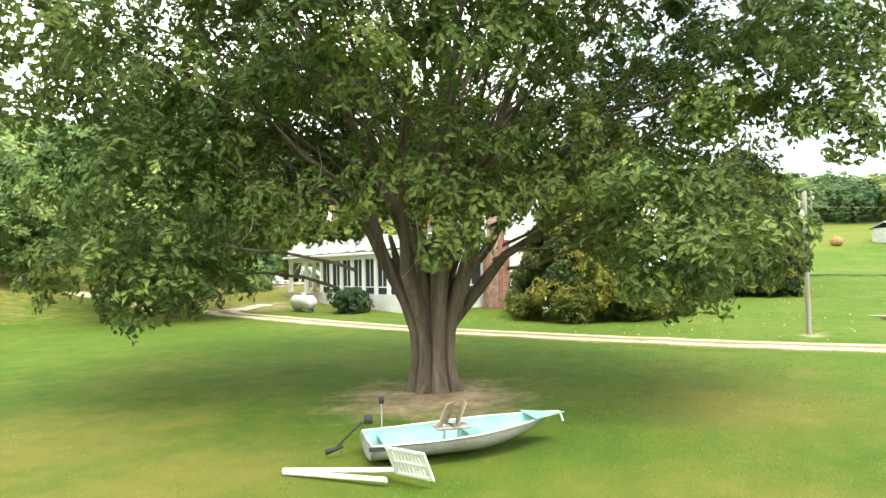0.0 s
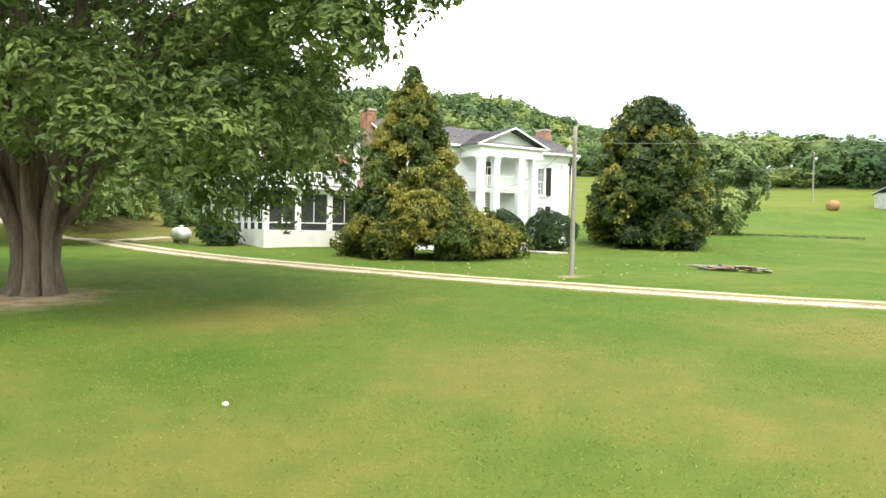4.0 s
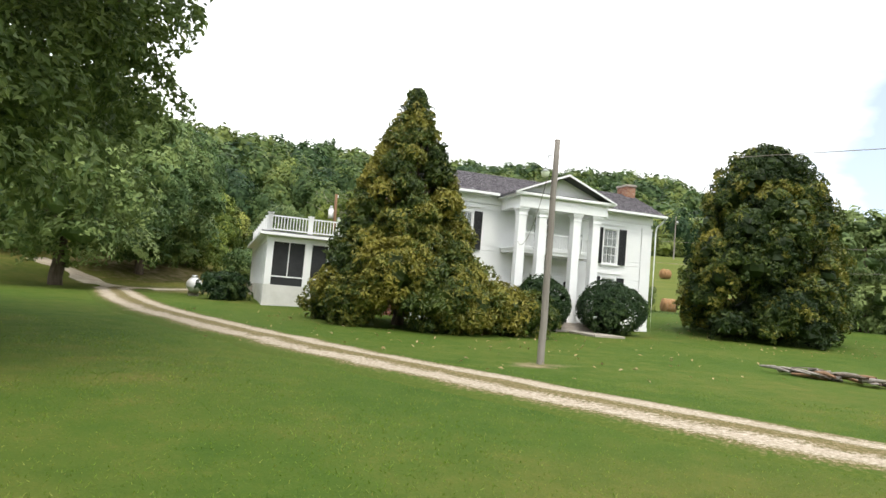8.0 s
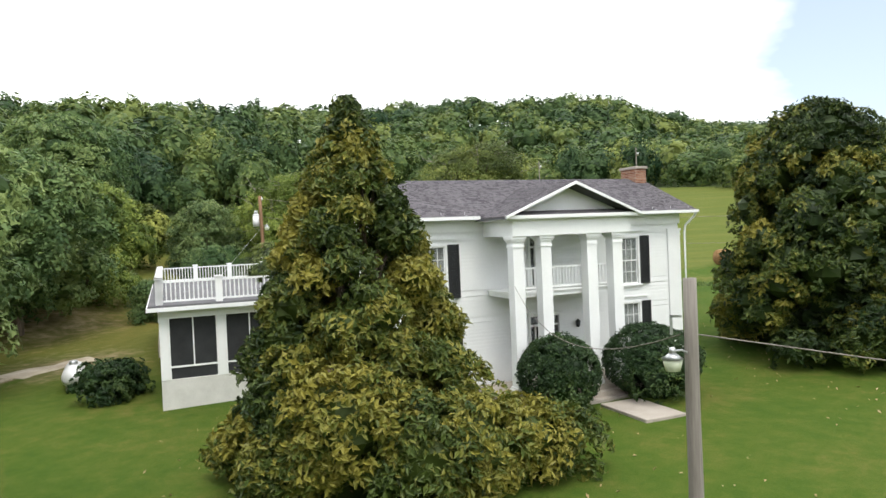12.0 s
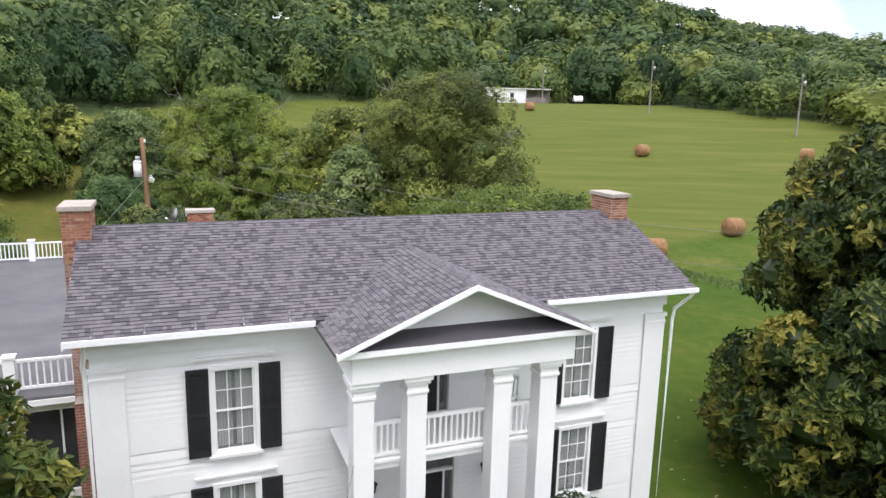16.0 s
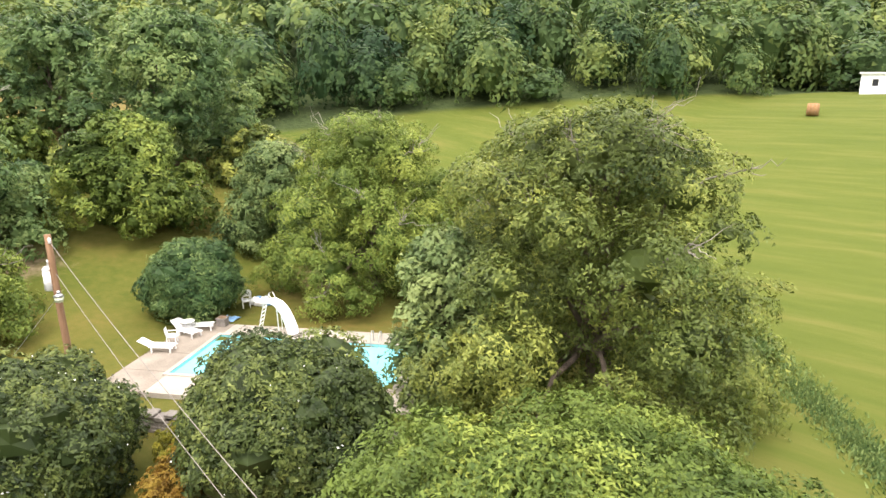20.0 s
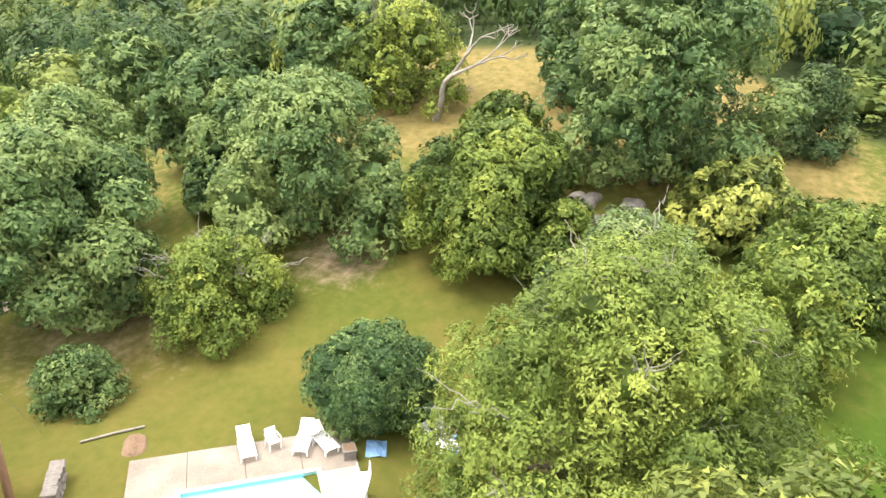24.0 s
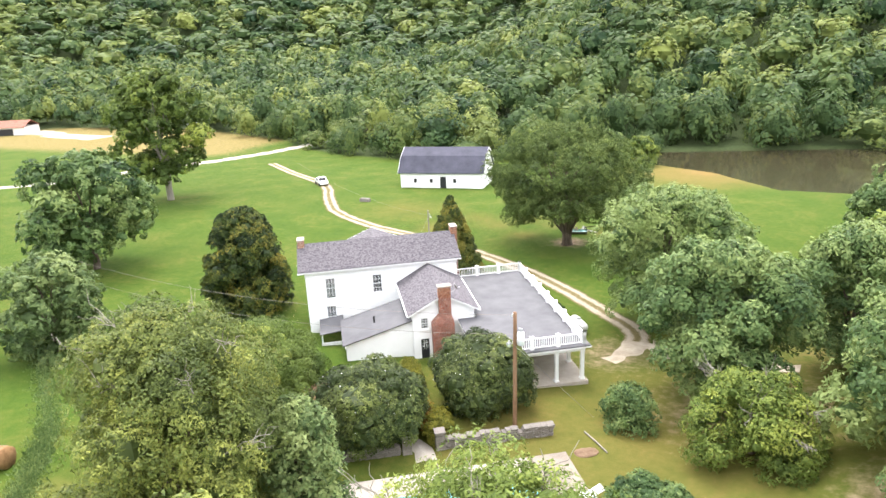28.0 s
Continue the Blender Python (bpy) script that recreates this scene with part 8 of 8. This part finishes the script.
for _u, _v, _lu, _lv, _h, _lf, _s in ((6.7, 20.6, 0.75, 1.9, 1.5, LEAF_GOLD, 71), (6.9, 25.6, 0.8, 1.4, 1.6, LEAF_RUST, 72), (5.9, 27.6, 0.8, 0.9, 1.5, LEAF_GOLD, 73)):
    _wx, _wy = to_world(_u, _v)
    _rng = np.random.default_rng(_s)
    _lobes = [((a * CA - b * SA, a * SA + b * CA, _h * 0.5), (_lu * 0.9, _lu * 0.9, _h * 0.52)) for a in (-_lu * 0.3, _lu * 0.3) for b in np.linspace(-_lv, _lv, 5)]
    tree("clipped_hedge", _wx, _wy, _h, _lv, _lf, 0.1, 8000, "clipped golden hedge beside the garden path", _s, h0=0, lobe_list=_lobes, trunk_r=0.05, inner=0.12, category="hedge")


def build_statue():
    x, y = 2.65, 64.6
    bm = bmesh.new()
    cyl(bm, 0.2, 0.16, 0, 0.35, 14)
    for r, z, s in ((0.15, 0.55, 1.4), (0.12, 0.8, 1.1), (0.09, 1.0, 1.0)):
        g = bmesh.ops.create_icosphere(bm, subdivisions=2, radius=r)
        for v in g["verts"]:
            v.co.z = v.co.z * s + z
    box(bm, -0.28, 0.28, -0.05, 0.05, 0.6, 0.7)
    tagged(part("garden_statue", bm, CONCRETE, None, "", pose(x, y, z_at(x, y)) @ Matrix.Diagonal((0.72, 0.72, 0.72, 1))), "small pale stone garden ornament on bare ground", "statue")


build_statue()


RED_EARTH = noisy("reddish_bare_earth", (0.11, 0.052, 0.03), (0.29, 0.175, 0.115), 0.5, 0.95, bump=0.5, fine=9.0, dist=0.04)


def build_patio():
    n = 40
    rng = np.random.default_rng(6)
    cx, cy = 2.2, 65.4
    V = [(cx, cy, z_at(cx, cy) + 0.05)]
    for i in range(n):
        a = 2 * math.pi * i / n
        r = 4.6 + 0.5 * math.sin(3 * a) + rng.normal(0, 0.12)
        x, y = cx + r * math.cos(a), cy + r * 0.85 * math.sin(a)
        V.append((x, y, z_at(x, y) + 0.03))
    F = [(0, 1 + i, 1 + (i + 1) % n) for i in range(n)]
    tagged(new("gravel_patch", mesh_from("gravel_patch", V, F, RED_EARTH)), "round patch of bare reddish-brown earth behind the house", "gravel", kind="structure")


build_patio()


# ---------------------------------------------------------------- field
def bale(x, y, rot):
    e = thing("hay_bale", pose(x, y, z_at(x, y), 0, 0, rot), "large round tan hay bale on the mown field", "hay bale", "round bales")
    rng = np.random.default_rng(int(abs(x * 10 + y)))
    xs = [-0.62, -0.6, -0.3, 0.0, 0.3, 0.6, 0.62]
    V, F = tube_arrays([(q, 0, 0.7) for q in xs], [0.04, 0.72, 0.75, 0.745, 0.75, 0.72, 0.04], 26)
    V = V + rng.normal(0, 0.014, V.shape)
    V[:, 2] = np.maximum(V[:, 2], 0.0)
    place("hay", mesh_from("hay", V, F, HAY, smooth_faces=True), e)
    for q in (-0.35, 0.0, 0.35):
        ang = np.linspace(0, 2 * math.pi, 30)
        V, F = tube_arrays([(q, 0.757 * math.cos(a), 0.7 + 0.757 * math.sin(a)) for a in ang], [0.008] * 30, 4)
        place("twine", mesh_from("twine", V, F, WOOD_GREY), e)


for _b in ((18.9, 81.9, 20), (25.3, 90.2, 35), (18.8, 119.0, 40), (36.9, 118.0, -30), (1.0, 150.0, 30), (-9.0, 146.0, 10), (61.8, 105.0, 25), (-62.0, 60.0, 70)):
    bale(*_b)


def build_weeds():
    """Tall rank grass along the fence line."""
    rng = np.random.default_rng(15)
    pts = np.array([(44, 62), (20.8, 77.2), (12.8, 85.4), (3, 95), (-4, 104)], float)
    n = 22000
    s = rng.uniform(0, len(pts) - 1.001, n)
    i = s.astype(int)
    p = pts[i] + (pts[i + 1] - pts[i]) * (s - i)[:, None]
    d = pts[i + 1] - pts[i]
    nr = np.stack([-d[:, 1], d[:, 0]], 1) / np.linalg.norm(d, axis=1)[:, None]
    p = p + nr * rng.normal(0, 0.5, n)[:, None]
    h = rng.uniform(0.05, 0.24, n)
    a = rng.uniform(0, 6.28, n)
    z = height(p[:, 0], p[:, 1])
    b = np.stack([np.cos(a), np.sin(a)], 1) * 0.05
    V = np.empty((n, 4, 3))
    V[:, 0] = np.column_stack([p - b, z - 0.02])
    V[:, 1] = np.column_stack([p + b, z - 0.02])
    lean = rng.normal(0, 0.1, (n, 2))
    V[:, 2] = np.column_stack([p + b * 0.2 + lean, z + h])
    V[:, 3] = np.column_stack([p - b * 0.6 + lean * 0.6, z + h * 0.7])
    tint = np.repeat(rng.normal(0.62, 0.14, n), 4)
    ob = new("tall_weeds", mesh_from("tall_weeds", V.reshape(-1, 3), np.arange(4 * n).reshape(n, 4), LEAF_GREEN, {"tint": tint}))
    tagged(ob, "rank green weeds along the hay field's edge", "weeds", kind="stuff")


build_weeds()


def build_grass():
    """Grass blades of the lawn where the camera flies low."""
    rng = np.random.default_rng(16)
    n = 130000
    x, y = rng.uniform(-12, 27, n), rng.uniform(2.5, 26, n)
    keep = rng.random(n) < np.clip(1.5 - np.hypot(x - 14, y - 11) / 15, 0.12, 1)
    x, y = x[keep], y[keep]
    n = len(x)
    clump = 0.6 + 0.4 * np.sin(x * 2.1 + np.sin(y * 1.7)) * np.sin(y * 2.3 + x)
    h = rng.uniform(0.012, 0.03, n) * (0.7 + 0.6 * clump)
    a = rng.uniform(0, 6.28, n)
    z = height(x, y) + 0.03 * np.sin(x * 0.9 + y * 0.4) * np.sin(y * 0.7 - x * 0.3)
    w = 0.011
    V = np.empty((n, 3, 3))
    V[:, 0] = np.column_stack([x - np.cos(a) * w, y - np.sin(a) * w, z - 0.01])
    V[:, 1] = np.column_stack([x + np.cos(a) * w, y + np.sin(a) * w, z - 0.01])
    V[:, 2] = np.column_stack([x + rng.normal(0, 0.03, n), y + rng.normal(0, 0.03, n), z + h])
    tint = np.repeat(np.clip(rng.normal(0.45, 0.13, n) + 0.1 * clump, 0, 1), 3)
    ob = new("grass", mesh_from("grass", V.reshape(-1, 3), np.arange(3 * n).reshape(n, 3), GRASS, {"tint": tint}))
    tagged(ob, "short mown grass blades of the front lawn", "grass", kind="stuff")


GRASS = leaf_mat("grass_blades", (0.09, 0.165, 0.022), (0.16, 0.245, 0.038), (0.3, 0.3, 0.09), 0.1, 0.5, 0.95)
build_grass()


# ---------------------------------------------------------------- barn, far buildings, vehicles
def build_barn():
    bx, by = 33.6, -17.2
    m = pose(bx, by, z_at(bx, by) - 0.1, 0, 0, 9.5)
    e = thing("barn", m, "white barn with a dark gambrel roof below the woods", "barn")
    L, W, H = 8.2, 4.6, 3.4
    holes = [(-1.0, 0.2, 0.1, 2.4), (-3.0, -2.4, 1.2, 2.0), (1.7, 2.3, 1.2, 2.0), (4.9, 5.5, 1.2, 2.0)]
    part("wall", wall_mesh(-L, L, 0, H, [(-b, -a, c, d) for a, b, c, d in holes], lap=0.35), WHITE, e, "white boarded barn wall", pose(0, W, 0, 0, 0, 180))
    part("wall", wall_mesh(-L, L, 0, H, [], lap=0.35), WHITE, e, "white boarded barn wall", pose(0, -W, 0))
    gam = lambda s: H + (2.6 * (W - abs(s)) / (W * 0.45) if abs(s) > W * 0.55 else 2.6 + 1.3 * (1 - abs(s) / (W * 0.55)))
    for x, r in ((L, 90), (-L, -90)):
        part("wall", wall_mesh(-W + 0.17, W - 0.17, 0, H + 3.7, [(-1.4, 1.4, 0.1, 3.0)] if x > 0 else [], lap=0.35, top=gam), WHITE, e, "white barn gable", pose(x, 0, 0, 0, 0, r))
    prof = [(-W - 0.35, H - 0.25), (-W * 0.55, H + 2.7), (0, H + 4.05), (W * 0.55, H + 2.7), (W + 0.35, H - 0.25), (W + 0.35, H - 0.37), (W * 0.55, H + 2.55), (0, H + 3.9), (-W * 0.55, H + 2.55), (-W - 0.35, H - 0.37)]
    part("roof", prism(bmesh.new(), prof, -L - 0.4, L + 0.4, pose(0, 0, 0, 0, 0, -90)), BARNROOF, e, "dark grey gambrel roof")
    # black sheets close the holes and paint the shade inside the barn
    for a, b, c, d in holes:
        part("door" if b - a > 1 else "window", boxes((a, b, W - 0.1, W - 0.05, c, d)), BLACK, e, "black sheet in a barn opening, painted as the unlit inside")
    part("door", boxes((L - 0.1, L - 0.05, -1.4, 1.4, 0.1, 3.0)), BLACK, e, "black sheet in the barn doorway, painted as the unlit inside")
    for x in (-L - 0.41, L + 0.4):
        part("barge_board", prism(bmesh.new(), prof[:5] + [(W + 0.3, H - 0.5), (W * 0.53, H + 2.45), (0, H + 3.75), (-W * 0.53, H + 2.45), (-W - 0.3, H - 0.5)], x, x + 0.06, pose(0, 0, 0, 0, 0, -90)), WHITE, e)
    x, y = 41, 2
    t = thing("water_trough", pose(x, y, z_at(x, y)), "small grey trough on the lawn before the barn", "trough")
    part("box", boxes((-0.9, 0.9, -0.4, 0.4, 0, 0.6), bevel=0.03), STONE, t)


build_barn()


def build_mobile_home():
    bx, by = -3.5, 166.5
    e = thing("mobile_home", pose(bx, by, z_at(bx, by) - 0.1, 0, 0, 8), "long white mobile home with a dark carport end", "mobile home")
    part("wall", wall_mesh(-6.0, 1.6, 0, 2.7, [(-4.6, -3.9, 1.1, 2.0), (-1.4, -0.7, 1.1, 2.0)], lap=0.3, thick=2.8), WHITE, e, "white metal-clad wall")
    part("window", boxes((-4.6, -3.9, 0.1, 0.15, 1.1, 2.0)), BLACK, e)
    part("window", boxes((-1.4, -0.7, 0.1, 0.15, 1.1, 2.0)), BLACK, e)
    part("roof", prism(bmesh.new(), [(-6.2, 2.7), (6.4, 2.7), (6.4, 2.85), (-6.2, 2.95)], -0.3, 3.2), WHITE_OLD, e)
    part("carport_wall", boxes((1.6, 6.0, 2.2, 2.3, 0, 2.6), (1.7, 5.6, 0.2, 0.3, 0.0, 1.2)), WOOD_GREY, e, "dark weathered carport boards")
    for x in (1.8, 3.9, 6.1):
        part("post", boxes((x - 0.06, x + 0.06, 0.0, 0.12, 0, 2.7)), WOOD_GREY, e)


build_mobile_home()


def vehicle(name, x, y, rot, label, pickup):
    e = thing(name, pose(x, y, z_at(x, y), 0, 0, rot), label, "truck" if pickup else "car")
    body = [(-2.3, 0.45), (2.3, 0.45), (2.35, 0.75), (2.2, 0.98), (1.1, 1.05), (0.55, 1.6), (-0.55, 1.65), (-0.85, 1.05), (-2.3, 1.05)] if pickup else [(-2.1, 0.4), (2.1, 0.4), (2.1, 0.7), (1.1, 0.95), (0.5, 1.42), (-1.1, 1.45), (-1.8, 1.0), (-2.1, 0.9)]
    bm = prism(bmesh.new(), body, -0.85, 0.85)
    bmesh.ops.bevel(bm, geom=bm.edges[:], offset=0.06, segments=2, affect='EDGES')
    part("body", bm, PLASTIC, e, "white painted body")
    for s in (-0.86, 0.855):
        part("side_window", prism(bmesh.new(), [(0.9, 1.08), (0.48, 1.52), (-0.5, 1.55), (-0.72, 1.08)] if pickup else [(0.85, 0.98), (0.42, 1.34), (-1.0, 1.36), (-1.5, 1.0)], s, s + 0.005), BLACK, e)
        for xx in (-1.45, 1.45):
            bm = bmesh.new()
            cyl(bm, 0.36, 0.36, -0.11, 0.11, 16, pose(xx, s * 0.98, 0.36, 90, 0, 0))
            part("wheel", bm, DARK, e)
    part("windscreen", prism(bmesh.new(), [(1.12, 1.06), (1.14, 1.08), (0.6, 1.6), (0.58, 1.58)] if pickup else [(1.12, 0.96), (1.14, 0.98), (0.54, 1.42), (0.52, 1.4)], -0.7, 0.7), BLACK, e)


vehicle("pickup_truck", 58.5, -9.5, 140, "white pickup truck on the gravel drive", True)
vehicle("parked_car", 7.8, 169.5, 98, "white car parked before the woods", False)


def shed(x, y, rot, L, W, H, wall, roof, label):
    e = thing("shed", pose(x, y, z_at(x, y) - 0.1, 0, 0, rot), label, "shed")
    part("wall", boxes((-L, L, -W, -W + 0.15, 0, H), (-L, L, W - 0.15, W, 0, H), (-L, -L + 0.15, -W + 0.15, W - 0.15, 0, H), (L - 0.15, L, -W + 0.15, W - 0.15, 0, H)), wall, e)
    part("roof", prism(bmesh.new(), [(-W - 0.4, H - 0.1), (0, H + W * 0.45), (W + 0.4, H - 0.1), (W + 0.4, H - 0.2), (0, H + W * 0.45 - 0.12), (-W - 0.4, H - 0.2)], -L - 0.3, L + 0.3, pose(0, 0, 0, 0, 0, -90)), roof, e)
    # black panels on the solid walls, painting the shade of an open inside
    part("opening", boxes((-L * 0.5, L * 0.5, W, W + 0.02, 0.1, H * 0.8)), BLACK, e)
    part("opening", boxes((L, L + 0.02, -W * 0.5, W * 0.5, 0.1, H * 0.8)), BLACK, e)


RUST = noisy("rusty_red_roofing", (0.16, 0.06, 0.04), (0.34, 0.16, 0.11), 0.6, 0.8, bump=0.2)
shed(246, -66, 25, 9, 5, 3.2, WHITE_OLD, RUST, "long shed with a rusty red roof by the road")
shed(190, -100, 10, 5, 4, 3.0, WHITE, METAL, "small pale house among far trees")
shed(72, 106, 20, 2.6, 2.2, 2.4, METAL, METAL, "small grey shed at the field's edge")


# ---------------------------------------------------------------- back slope
def build_slope_things():
    rng = np.random.default_rng(21)
    # bare dead tree
    x, y = -53.2, 67.2
    e = thing("dead_tree", pose(x, y, z_at(x, y)), "bare pale dead tree with forked twisting limbs", "tree")
    tubes = []

    def grow(p, d, r, L, depth):
        n = 6
        pts, q = [p], p.copy()
        for i in range(n):
            d = d + rng.normal(0, 0.16, 3)
            d /= np.linalg.norm(d)
            q = q + d * L / n
            pts.append(q.copy())
        tubes.append(tube_arrays(pts, np.linspace(r, r * 0.6, n + 1), 7))
        if depth:
            for k in range(2 if depth > 1 else 3):
                nd = d + rng.normal(0, 0.55, 3)
                nd[2] = abs(nd[2]) * 0.7 + 0.15
                grow(q, nd / np.linalg.norm(nd), r * 0.58, L * 0.72, depth - 1)
    grow(np.array([0.0, 0, -0.2]), np.array([0.1, 0.05, 1.0]), 0.34, 4.2, 4)
    V, F = join_arrays(tubes)
    place("trunk", mesh_from("trunk", V, F, BARK_PALE, smooth_faces=True), e)
    # fire ring and rocks
    for name, (cx, cy), k, lab in (("fire_ring", (-40.5, 83.6), 11, "ring of dark stones round an old campfire"),):
        f = thing(name, pose(cx, cy, z_at(cx, cy)), lab, "fire ring")
        for i in range(k):
            a = 2 * math.pi * i / k
            bm = bmesh.new()
            bmesh.ops.create_icosphere(bm, subdivisions=2, radius=0.22)
            for v in bm.verts:
                v.co = Vector((v.co.x * 1.2, v.co.y, v.co.z * 0.7)) * (1 + 0.25 * noise.noise(v.co * 4 + Vector((i, 0, 0))))
            part("stone", bm, STONE, f, "", pose(0.85 * math.cos(a), 0.85 * math.sin(a), 0.08, 0, 0, 40 * i))
    for i, (cx, cy, r) in enumerate(((-42.0, 81.6, 0.95), (-42.5, 85.2, 0.8), (-41.6, 85.9, 0.55), (-43.2, 82.4, 0.5))):
        bm = bmesh.new()
        bmesh.ops.create_icosphere(bm, subdivisions=3, radius=r)
        for v in bm.verts:
            v.co = Vector((v.co.x * 1.25, v.co.y, v.co.z * 0.75)) * (1 + 0.3 * noise.noise(v.co * 1.6 + Vector((i * 3, 0, 0))) + 0.06 * noise.noise(v.co * 6))
        tagged(part("boulder", bm, STONE, None, "", pose(cx, cy, z_at(cx, cy) + r * 0.25, 0, 0, 50 * i)), "pale grey weathered boulder on the lawn", "boulder", "boulders")
    # plank and dirt pile on the back lawn
    px, py = -15.1, 65.6
    V, F = tube_arrays([(-0.9, 0.9, 0.06), (0, 0, 0.07), (1.0, -0.9, 0.06)], [0.06, 0.06, 0.05], 8)
    tagged(new("fallen_pole", mesh_from("fallen_pole", V, F, BARK_PALE, smooth_faces=True)), "pale thin pole lying on the back lawn", "pole").matrix_basis = pose(px - 0.4, py - 0.6, z_at(px, py))
    bm = bmesh.new()
    bmesh.ops.create_icosphere(bm, subdivisions=3, radius=0.7)
    for v in bm.verts:
        v.co = Vector((v.co.x * 1.2, v.co.y * 0.7, max(-0.05, v.co.z * 0.3))) * (1 + 0.3 * noise.noise(v.co * 2))
    tagged(part("earth_heap", bm, DIRT, None, "", pose(px, py + 0.8, z_at(px, py), 0, 0, 30)), "low heap of bare reddish earth on the lawn", "earth")


build_slope_things()


def build_bags():
    """Plastic bags dumped behind the pool terrace."""
    rng = random.Random(12)
    e = thing("rubbish_bags", pose(-20.0, 78.9, z_at(-20.0, 78.9)), "heap of crumpled white and blue plastic bags on the grass", "bags")
    for k, (dx, dy, r, m_) in enumerate(((0, 0, 0.34, PLASTIC), (0.45, 0.15, 0.3, PLASTIC), (-0.3, 0.4, 0.28, BLUE), (0.2, 0.55, 0.32, PLASTIC), (0.6, 0.6, 0.24, BLUE))):
        bm = bmesh.new()
        bmesh.ops.create_icosphere(bm, subdivisions=3, radius=r)
        for v in bm.verts:
            v.co = Vector((v.co.x * 1.15, v.co.y, v.co.z * 0.8)) * (1 + 0.35 * noise.noise(v.co * 5 + Vector((k * 4, 0, 0))))
        part("bag", bm, m_, e, "crumpled plastic bag", pose(dx, dy, r * 0.6, 0, 0, rng.uniform(0, 360)))


def build_fallen_leaves():
    """Pale fallen leaves on the lawn round the magnolias."""
    rng = np.random.default_rng(31)
    n = 420
    c = np.array([(7.4, 37.3), (23.9, 50.5), (12, 33)])[rng.integers(0, 3, n)]
    a, r = rng.uniform(0, 6.28, n), rng.uniform(3.0, 9.5, n)
    x, y = c[:, 0] + r * np.cos(a), c[:, 1] + r * np.sin(a)
    z = height(x, y) + 0.05
    P = np.column_stack([x, y, z])
    V, F, T = leaf_cloud(rng, P, np.tile((0.0, 0.0, 1.0), (n, 1)), 0.07, np.full(n, 0.5), stretch=1.9, lift=0.3)
    tagged(new("fallen_leaves", mesh_from("fallen_leaves", V, F, LEAF_DRY, {"tint": T})), "scattered dry tan fallen leaves on the lawn", "leaves", kind="stuff")


LEAF_DRY = leaf_mat("dry_leaves", (0.25, 0.17, 0.08), (0.38, 0.28, 0.15), (0.55, 0.48, 0.33), 0.1, 0.1, 1.0)
build_bags()
build_fallen_leaves()
